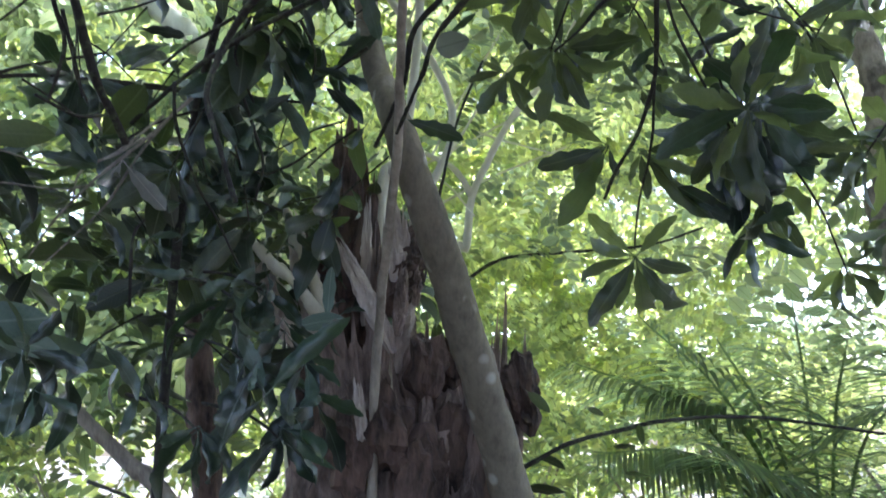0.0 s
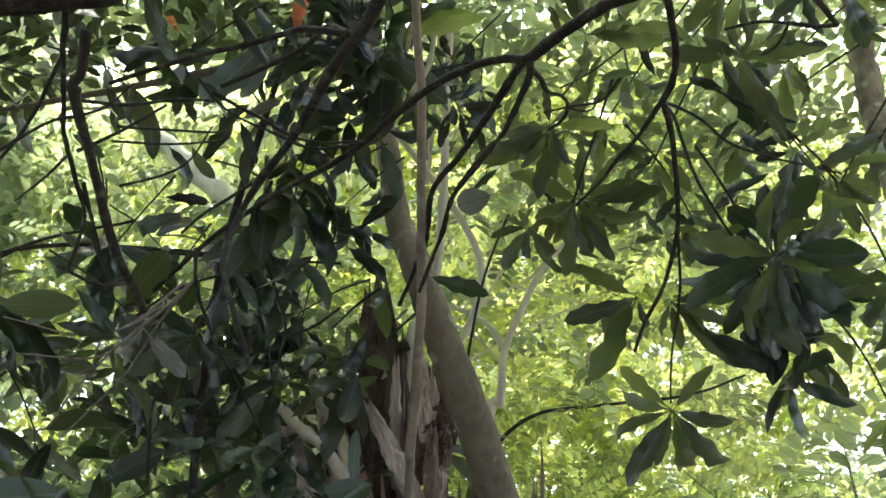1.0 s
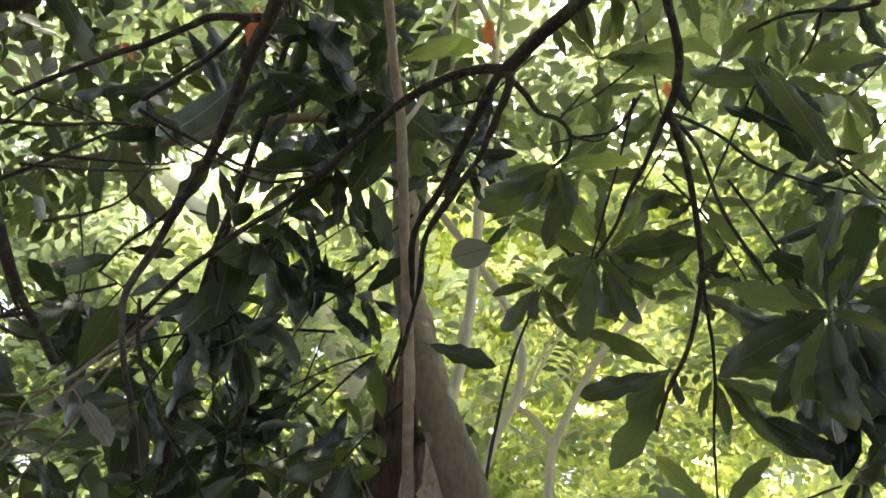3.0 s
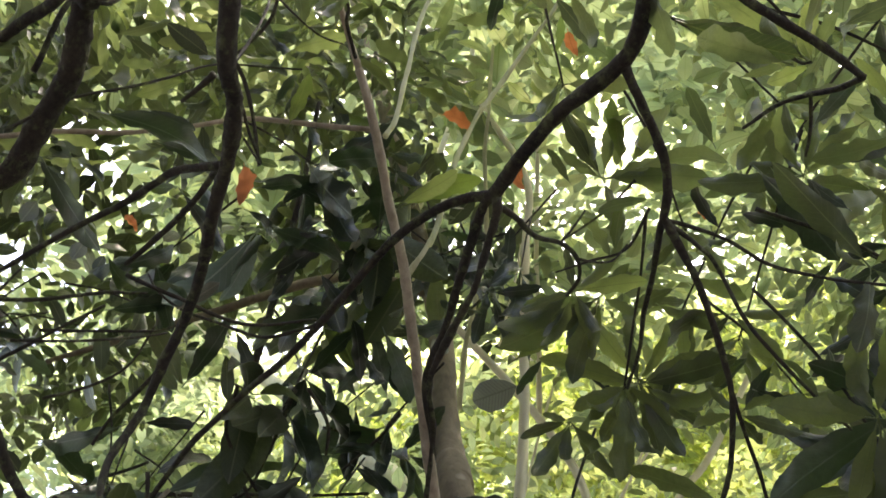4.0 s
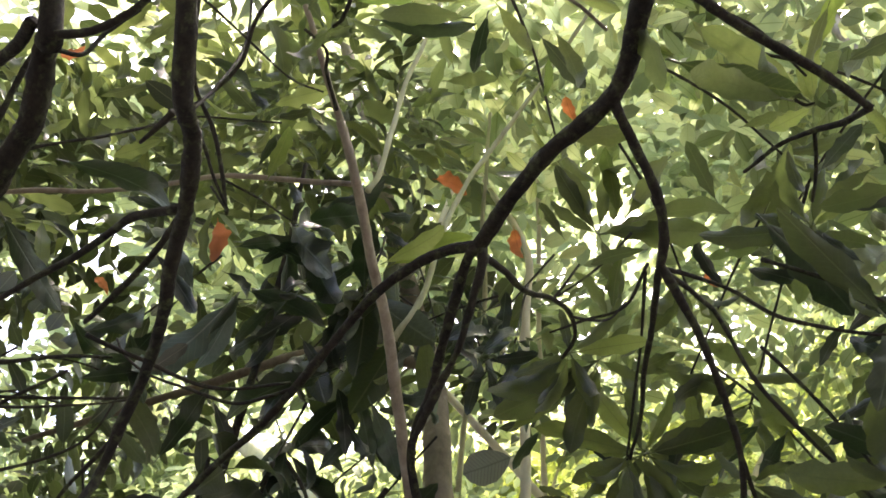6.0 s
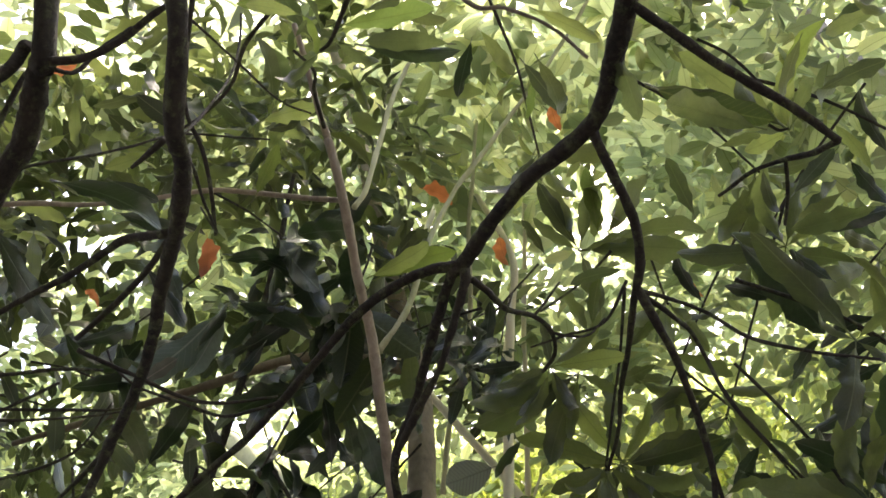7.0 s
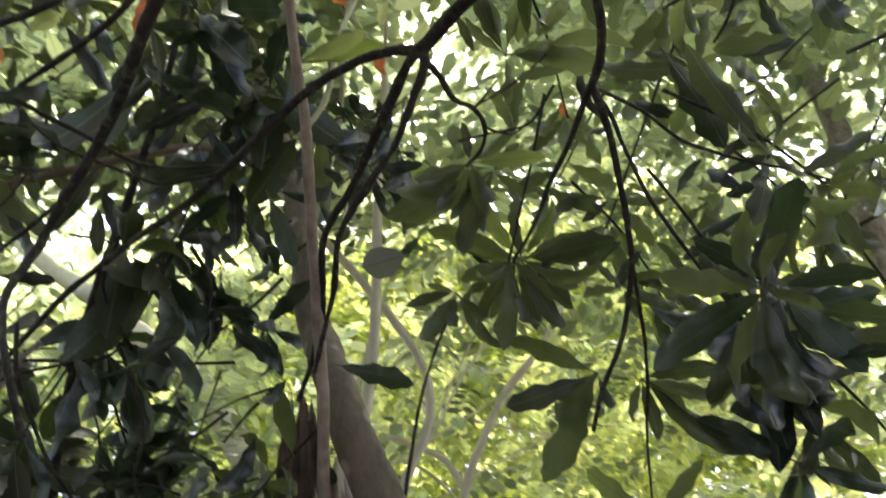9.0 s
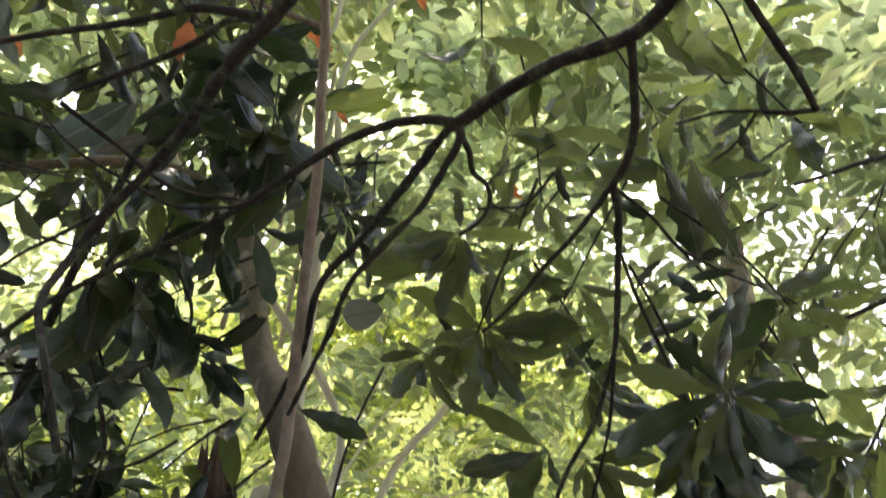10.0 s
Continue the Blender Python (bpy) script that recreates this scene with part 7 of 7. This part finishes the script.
for tip, axis in [((-0.33, 2.45, 1.9), (0.15, -0.2, -0.9)), ((-0.27, 2.5, 1.74), (0.1, -0.2, -1)), ((-0.38, 2.42, 2.0), (0, -0.2, -1)), ((-0.41, 2.37, 1.82), (0.3, -0.2, -0.9)), ((-0.33, 2.4, 1.64), (0.2, -0.2, -0.9)), ((-0.45, 2.38, 1.98), (-0.2, -0.2, -0.9)), ((-0.5, 2.3, 1.66), (-0.2, -0.2, -0.9)), ((-0.55, 2.2, 1.45), (0.6, 0, -0.4)), ((-0.3, 2.3, 1.35), (0.6, 0, -0.2))]:
    twig = limb(shrub, "twig", [Vector(tip) + Vector((-0.25, 0.25, 0.1)), Vector(tip) + Vector((-0.1, 0.12, 0.06)), tip], 0.005, 0.003, BARK_DARK)
    whorl(twig, tip, axis, 6, 0.2, LONG_DARK, 0.4)
pale_tree_a = thing("pale_sapling", (0.0, 3.3, 0), "slim pale sapling stem in bright undergrowth", "sapling", "pale saplings")
limb(pale_tree_a, "stem", [(-0.206, 3.300, -0.050), (-0.156, 3.300, 2.320), (-0.101, 3.300, 2.550), (-0.054, 3.300, 2.754), (-0.022, 3.300, 3.010), (0.006, 3.300, 3.439), (0.027, 3.300, 3.692), (0.042, 3.300, 3.987), (-0.170, 3.450, 4.673), (-0.135, 3.500, 5.279), (-0.084, 3.600, 6.131)], 0.0210, 0.0090, BARK_PALE, knobs=0.1)
pale_tree_b = thing("pale_sapling", (0.0, 3.6, 0), "slim pale bending sapling stem in bright undergrowth", "sapling", "pale saplings")
limb(pale_tree_b, "stem", [(-0.238, 3.600, -0.050), (-0.118, 3.600, 2.125), (-0.008, 3.600, 2.518), (0.074, 3.600, 2.966), (-0.542, 3.620, 3.974), (-0.477, 3.700, 4.322), (-0.318, 3.800, 4.975), (-0.135, 3.900, 5.371), (0.041, 4.000, 5.771), (0.184, 4.100, 6.102)], 0.0165, 0.0110, BARK_PALE, knobs=0.1)
limb(pale_tree_b, "twig", [(-0.224, 3.900, 2.652), (0.033, 3.900, 2.771), (0.380, 3.900, 2.953)], 0.0060, 0.0040, BARK_PALE)
limb(pale_tree_b, "twig", [(-0.032, 4.100, 2.587), (0.236, 4.100, 2.732), (0.593, 4.100, 2.874)], 0.0060, 0.0040, BARK_PALE)
limb(pale_tree_b, "twig", [(-0.190, 4.000, 3.073), (-0.069, 4.000, 3.440), (0.107, 4.000, 3.826)], 0.0060, 0.0040, BARK_PALE)
limb(pale_tree_b, "twig", [(0.005, 4.300, 2.900), (0.159, 4.300, 3.194), (0.373, 4.300, 3.553)], 0.0060, 0.0040, BARK_PALE)
limb(pale_tree_b, "twig", [(-0.022, 3.800, 2.699), (0.078, 3.800, 2.631), (0.182, 3.800, 2.502)], 0.0060, 0.0040, BARK_PALE)
limb(pale_tree_b, "twig", [(0.208, 4.400, 3.048), (0.384, 4.400, 2.987), (0.704, 4.400, 2.895)], 0.0060, 0.0040, BARK_PALE)
limb(pale_tree_b, "twig", [(-0.204, 3.800, 3.604), (-0.132, 3.800, 3.862), (-0.068, 3.800, 4.162)], 0.0060, 0.0040, BARK_PALE)
limb(pale_tree_b, "branch", [(-0.037, 3.200, 2.079), (0.002, 3.200, 2.184), (0.049, 3.200, 2.439), (0.118, 3.200, 2.707), (0.205, 3.200, 2.907)], 0.0060, 0.0040, BARK_DARK)
pale_tree_c = thing("pale_sapling", (0.3, 3.9, 0), "pale forked sapling stem in bright undergrowth", "sapling", "pale saplings")
limb(pale_tree_c, "stem", [(0.043, 3.900, -0.050), (0.093, 3.900, 2.168), (0.147, 3.900, 2.405), (0.173, 3.900, 2.601), (0.243, 3.900, 2.760), (0.360, 3.950, 2.973), (0.503, 4.000, 3.149), (0.706, 4.200, 3.558)], 0.0195, 0.0110, BARK_PALE, knobs=0.1)
limb(pale_tree_c, "branch", [(0.173, 3.900, 2.612), (0.115, 3.900, 2.712), (0.033, 3.900, 2.771), (-0.072, 3.900, 2.821)], 0.0140, 0.0090, BARK_PALE)
limb(pale_tree_c, "branch", [(0.005, 3.700, 2.605), (0.110, 3.700, 2.766), (0.261, 3.700, 2.995), (0.482, 3.700, 3.251)], 0.0060, 0.0040, BARK_PALE)
limb(pale_tree_c, "branch", [(0.089, 4.200, 2.234), (0.191, 4.200, 2.348), (0.345, 4.200, 2.414), (0.645, 4.200, 2.434), (0.940, 4.200, 2.457), (1.176, 4.200, 2.528)], 0.0090, 0.0050, BARK_DARK)
limb(pale_tree_b, "branch", [(-0.309, 3.582, 3.237), (-0.243, 3.478, 3.446), (-0.190, 3.414, 3.565), (-0.108, 3.291, 3.758), (-0.058, 3.123, 3.966), (-0.013, 3.024, 4.077), (0.033, 2.944, 4.297)], 0.0100, 0.0060, BARK_LIME)
limb(pale_tree_b, "twig", [(-0.192, 3.419, 3.557), (-0.113, 3.408, 3.602), (-0.048, 3.385, 3.655)], 0.0060, 0.0040, BARK_LIME)
limb(pale_tree_c, "branch", [(-0.128, 4.101, 3.438), (-0.088, 3.984, 3.660), (-0.052, 3.861, 3.860), (-0.014, 3.776, 4.153), (0.028, 3.696, 4.410), (0.071, 3.560, 4.700)], 0.0120, 0.0080, BARK_PALE)
leaf(pale_tree_c, (0.301, 3.314, 1.490), (0.437, 3.320, 1.452), OVAL_NEAR)
leaf(pale_tree_c, (0.320, 3.310, 1.798), (0.403, 3.326, 1.723), OVAL_NEAR)
leaf(pale_tree_c, (0.511, 3.293, 1.738), (0.576, 3.305, 1.710), OVAL_NEAR)
leaf(pale_tree_c, (0.617, 3.278, 1.530), (0.707, 3.281, 1.502), OVAL_NEAR)
leaf(pale_tree_c, (0.586, 3.284, 1.610), (0.669, 3.290, 1.600), OVAL_NEAR)
leaf(pale_tree_c, (0.678, 3.267, 1.689), (0.687, 3.287, 1.609), OVAL_NEAR)
leaf(pale_tree_c, (0.341, 3.313, 1.582), (0.451, 3.322, 1.555), OVAL_NEAR)
limb(pale_tree_c, "branch", [(0.164, 3.320, 1.474), (0.312, 3.315, 1.550), (0.461, 3.301, 1.622), (0.632, 3.327, 1.664), (0.823, 3.340, 1.694), (1.076, 3.377, 1.698), (1.310, 3.405, 1.669), (1.556, 3.415, 1.631)], 0.0090, 0.0050, BARK_DARK)
far_tree = thing("pale_trunk_tree", (2.9, 4.2, 0), "tree with a pale leaning trunk under high foliage", "tree")
limb(far_tree, "trunk", [(2.548, 4.200, -0.050), (2.048, 4.300, 2.443), (2.050, 4.300, 2.691), (2.038, 4.300, 3.007), (2.032, 4.300, 3.239), (1.999, 4.350, 3.601), (1.997, 4.400, 4.089), (2.035, 4.500, 4.641), (1.635, 4.700, 6.641)], 0.0850, 0.0500, BARK_MOTTLED, sides=12, wobble=0.02)
diag_tree = thing("slanting_tree", (-0.6, 6.5, 0), "tree with a pale slanting trunk behind leaves", "tree")
limb(diag_tree, "trunk", [(-0.803, 6.500, -0.050), (-1.053, 6.500, 3.020), (-1.425, 6.500, 4.123), (-1.722, 6.500, 4.487), (-2.026, 6.500, 4.774), (-2.341, 6.500, 5.093), (-2.569, 6.500, 5.273), (-3.469, 6.600, 6.173)], 0.1000, 0.0600, BARK_PALE, sides=12, wobble=0.02)


def mass(parent, material, low, high, n, clump, spread, size, kind, count, length, seed, pinnate=True, flat=0.5):
    r = np.random.default_rng(seed)
    spots, ways = clumps(r, low, high, n, clump, spread)
    foliage("foliage", parent, material, spots, ways, r.uniform(size * 0.75, size * 1.25, len(spots)), kind, count, length, seed, "", pinnate, flat)


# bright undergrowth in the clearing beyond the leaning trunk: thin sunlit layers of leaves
mass(pale_tree_c, LEAF_SUNLIT, (-0.3, 6.2, 1.2), (2.4, 6.7, 4.3), 480, 8, 0.2, 0.36, TINY, 18, 0.24, 11, flat=0.9)
mass(pale_tree_c, LEAF_SUNLIT, (-0.8, 8.6, 1.0), (3.6, 9.5, 2.8), 700, 8, 0.25, 0.48, TINY, 18, 0.24, 21, flat=0.9)
mass(pale_tree_c, LEAF_SUNLIT, (-0.8, 8.6, 2.8), (3.6, 9.4, 6.8), 2300, 8, 0.25, 0.48, TINY, 18, 0.24, 31, flat=0.9)
mass(pale_tree_b, LEAF_CANOPY, (-0.2, 3.7, 3.5), (1.4, 5.0, 4.2), 150, 6, 0.18, 0.32, MIDDLE, 9, 0.32, 12)
mass(pale_tree_a, LEAF_CANOPY, (0.1, 3.6, 2.5), (0.9, 4.8, 3.3), 50, 6, 0.15, 0.25, SMALL, 10, 0.30, 13)
# right side, middle distance
mass(far_tree, LEAF_CANOPY, (1.5, 4.9, 1.9), (4.0, 5.7, 4.2), 380, 7, 0.22, 0.34, MIDDLE, 9, 0.36, 14, flat=0.9)
mass(far_tree, LEAF_CANOPY, (-0.3, 2.2, 4.6), (1.7, 4.2, 5.3), 210, 7, 0.22, 0.40, MIDDLE, 10, 0.34, 15)
mass(far_tree, LEAF_CANOPY, (1.7, 2.2, 4.4), (4.2, 5.4, 5.4), 400, 7, 0.24, 0.40, MIDDLE, 10, 0.34, 25)
mass(far_tree, LEAF_CANOPY, (-0.5, 4.4, 6.8), (4.2, 6.7, 7.6), 640, 7, 0.33, 0.52, MIDDLE, 10, 0.34, 26)
mass(far_tree, LEAF_CANOPY, (-0.5, 7.2, 6.0), (4.2, 8.4, 7.8), 230, 7, 0.3, 0.52, MIDDLE, 10, 0.34, 92, flat=0.8)
mass(far_tree, LEAF_CANOPY, (2.0, 4.2, 3.9), (3.7, 5.3, 5.1), 110, 7, 0.25, 0.40, MIDDLE, 10, 0.34, 94, flat=0.9)
# left side and above
mass(red_tree, LEAF_CANOPY, (-2.6, 4.2, 1.9), (-0.5, 4.9, 2.9), 110, 7, 0.2, 0.32, MIDDLE, 9, 0.36, 16, flat=0.8)
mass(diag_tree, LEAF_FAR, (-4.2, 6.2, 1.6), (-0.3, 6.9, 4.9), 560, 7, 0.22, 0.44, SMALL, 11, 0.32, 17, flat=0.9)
mass(diag_tree, LEAF_SUNLIT, (-5.6, 8.6, 1.6), (-0.8, 9.4, 6.8), 2200, 8, 0.25, 0.48, TINY, 18, 0.24, 27, flat=0.9)
mass(diag_tree, LEAF_CANOPY, (-4.2, 2.6, 4.6), (-0.2, 5.4, 5.4), 380, 8, 0.22, 0.40, MIDDLE, 10, 0.34, 38)
mass(diag_tree, LEAF_BROAD_MANY, (-4.2, 2.2, 4.1), (-0.3, 5.0, 4.8), 160, 8, 0.2, 0.36, MIDDLE, 10, 0.34, 18)
mass(diag_tree, LEAF_CANOPY, (-5.0, 4.4, 6.6), (-0.5, 6.7, 7.6), 560, 7, 0.33, 0.52, MIDDLE, 10, 0.34, 28)

mass(diag_tree, LEAF_FAR, (-4.4, 6.3, 3.6), (-2.6, 6.9, 5.2), 150, 7, 0.25, 0.44, MIDDLE, 10, 0.34, 91, flat=0.9)
mass(diag_tree, LEAF_CANOPY, (-5.0, 7.2, 6.0), (-0.5, 8.4, 7.8), 220, 7, 0.3, 0.52, MIDDLE, 10, 0.34, 93, flat=0.8)
mass(diag_tree, LEAF_FAR, (-4.4, 6.9, 4.9), (-1.6, 7.6, 6.4), 200, 7, 0.28, 0.46, MIDDLE, 10, 0.34, 95, flat=0.9)
# leaves overhead
mass(diag_tree, LEAF_CANOPY, (-3.2, 1.6, 5.5), (-0.4, 4.0, 6.3), 210, 7, 0.26, 0.42, MIDDLE, 10, 0.34, 96, flat=0.8)
mass(far_tree, LEAF_CANOPY, (-0.4, 1.8, 5.6), (1.6, 3.8, 6.3), 130, 7, 0.26, 0.42, MIDDLE, 10, 0.34, 97, flat=0.8)
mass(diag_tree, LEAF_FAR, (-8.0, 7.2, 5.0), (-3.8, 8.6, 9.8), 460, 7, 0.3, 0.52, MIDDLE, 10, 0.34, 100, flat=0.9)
mass(far_tree, LEAF_CANOPY, (-0.8, 8.2, 6.8), (2.4, 9.4, 9.4), 270, 7, 0.3, 0.5, MIDDLE, 10, 0.34, 101, flat=0.9)
# dark leaves high on the left, close by
mass(diag_tree, LEAF_BROAD_MANY, (-1.9, 2.3, 3.75), (-0.5, 3.2, 4.5), 40, 6, 0.16, 0.34, MIDDLE, 9, 0.36, 98, flat=0.9)
# undergrowth
for n, (x, y, w) in enumerate([(-5.5, 9.5, 1.6), (-3.0, 8.6, 1.5), (-1.0, 9.5, 1.4), (1.2, 9.2, 1.5), (3.2, 8.4, 1.6), (5.2, 9.5, 1.6), (-4.2, 6.3, 1.2), (3.6, 6.6, 1.2), (2.9, 5.2, 0.8), (-2.2, 7.0, 1.2), (0.3, 7.6, 1.2), (2.0, 7.8, 1.2), (-4.0, 11.0, 1.8), (-0.6, 11.2, 1.8), (2.6, 11.2, 1.8)]):
    bush = thing("bush", (x, y, 0), "leafy light green bush in the undergrowth", "bush", "undergrowth bushes")
    for k in range(4):
        a = k * 1.6 + n
        limb(bush, "stem", [(x, y, -0.05), (x + 0.3 * math.cos(a), y + 0.3 * math.sin(a), 0.7), (x + 0.8 * math.cos(a), y + 0.8 * math.sin(a), 1.5)], 0.02, 0.008, BARK_POLE, steps=4, sides=6)
    mass(bush, LEAF_SUNLIT if n % 2 else LEAF_FAR, (x - w, y - w * 0.6, 0.15), (x + w, y + w * 0.6, 1.9 + 0.3 * (n % 2)), 110, 8, 0.25, 0.42, TINY, 12, 0.32, 70 + n, flat=0.8)

# ---- wood farther off ----
# the last five, beside and behind the camera, are unseen: added to block skylight
for n, (x, y, h, leaves) in enumerate([(-7, 12, 11, 480), (-3.5, 17.5, 13, 1300), (0.5, 17.5, 13, 1500), (4, 18.5, 13, 1500), (7.5, 12, 10, 380), (-9, 7, 10, 500), (9, 7, 10, 500), (2, 19, 13, 420), (-6, 19, 13, 420), (9, 18, 12, 380),
                                       (-7, -4.5, 9, 500), (0, -8, 10, 500), (7, -4.5, 9, 500), (-8, 1.5, 9, 500), (8, 1.5, 9, 500)]):
    tree = thing("forest_tree", (x, y, 0), "tall forest tree with pale trunk and light green crown", "tree", "forest trees")
    limb(tree, "trunk", [(x, y, -0.1), (x + 0.1, y, h * 0.35), (x - 0.15, y + 0.1, h * 0.7), (x, y, h)], 0.16, 0.04, BARK_PALE, steps=5, wobble=0.05)
    for k in range(5):
        a = k * 2.4 + n
        z = h * (0.4 + 0.11 * k)
        limb(tree, "limb", [(x, y, z), (x + math.cos(a), y + math.sin(a), z + 0.6), (x + 2.0 * math.cos(a), y + 2.0 * math.sin(a), z + 0.9)], 0.06, 0.02, BARK_PALE, steps=4, sides=6)
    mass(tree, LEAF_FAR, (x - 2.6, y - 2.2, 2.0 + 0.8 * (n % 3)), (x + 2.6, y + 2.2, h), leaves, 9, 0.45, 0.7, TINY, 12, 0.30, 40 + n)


# ---- palm ----
def frond(parent, root, tip, sag, seed):
    a, c = Vector(root), Vector(tip)
    b = a.lerp(c, 0.5) + Vector((0, 0, sag))
    line = smooth_line([a, b, c], 12)
    rib = limb(parent, "frond", [a, b, c], 0.010, 0.003, LEAF_PALM, steps=10, sides=6)
    vs, fs, us, total = [], [], [], 0
    shape = blade(0.06, 0.5, 0.3, 0.1, 0.4, 5, 0, 0.02)
    r = random.Random(seed)
    for i in range(4, len(line) * 2 - 2):
        q = i / 2
        k = int(q)
        if k + 1 >= len(line):
            break
        spot = line[k].lerp(line[k + 1], q - k)
        way = (line[k + 1] - line[k]).normalized()
        side = way.cross(Vector((0, 0, 1))).normalized()
        for s in (-1, 1):
            m = np.array(leaf_pose(spot, side * s + way * 0.8 + Vector((0, 0, r.uniform(-0.5, -0.2))), (0, 0, 1), 0.40 * math.sin(math.pi * (0.15 + 0.8 * q / len(line))) + 0.06))
            v = shape[0] @ m[:3, :3].T + m[:3, 3]
            vs.append(v)
            us.append(shape[2])
            fs += [tuple(j + total for j in f) for f in shape[1]]
            total += len(v)
    mesh = leaf_mesh("leaflets", (np.vstack(vs), fs, np.vstack(us)), LEAF_PALM)
    part("leaflet_fan", mesh, LEAF_PALM, rib, "", "stuff")


palm = thing("palm", (1.7, 4.5, 0), "small feather palm with arching green fronds", "palm")
limb(palm, "stem", [(1.7, 4.5, -0.05), (1.7, 4.48, 0.5), (1.68, 4.45, 1.0)], 0.05, 0.035, BARK_POLE, steps=4)
for n, tip in enumerate([(1.110, 3.867, 2.012), (0.842, 4.019, 2.125), (0.578, 4.179, 1.961), (1.477, 4.045, 2.210), (1.633, 3.904, 2.007), (0.615, 3.886, 1.590), (0.942, 3.621, 1.625), (1.722, 3.666, 1.773), (0.960, 4.224, 1.863)]):
    frond(palm, (1.68, 4.45, 0.95), tip, 0.16 + 0.05 * (n % 3), n)
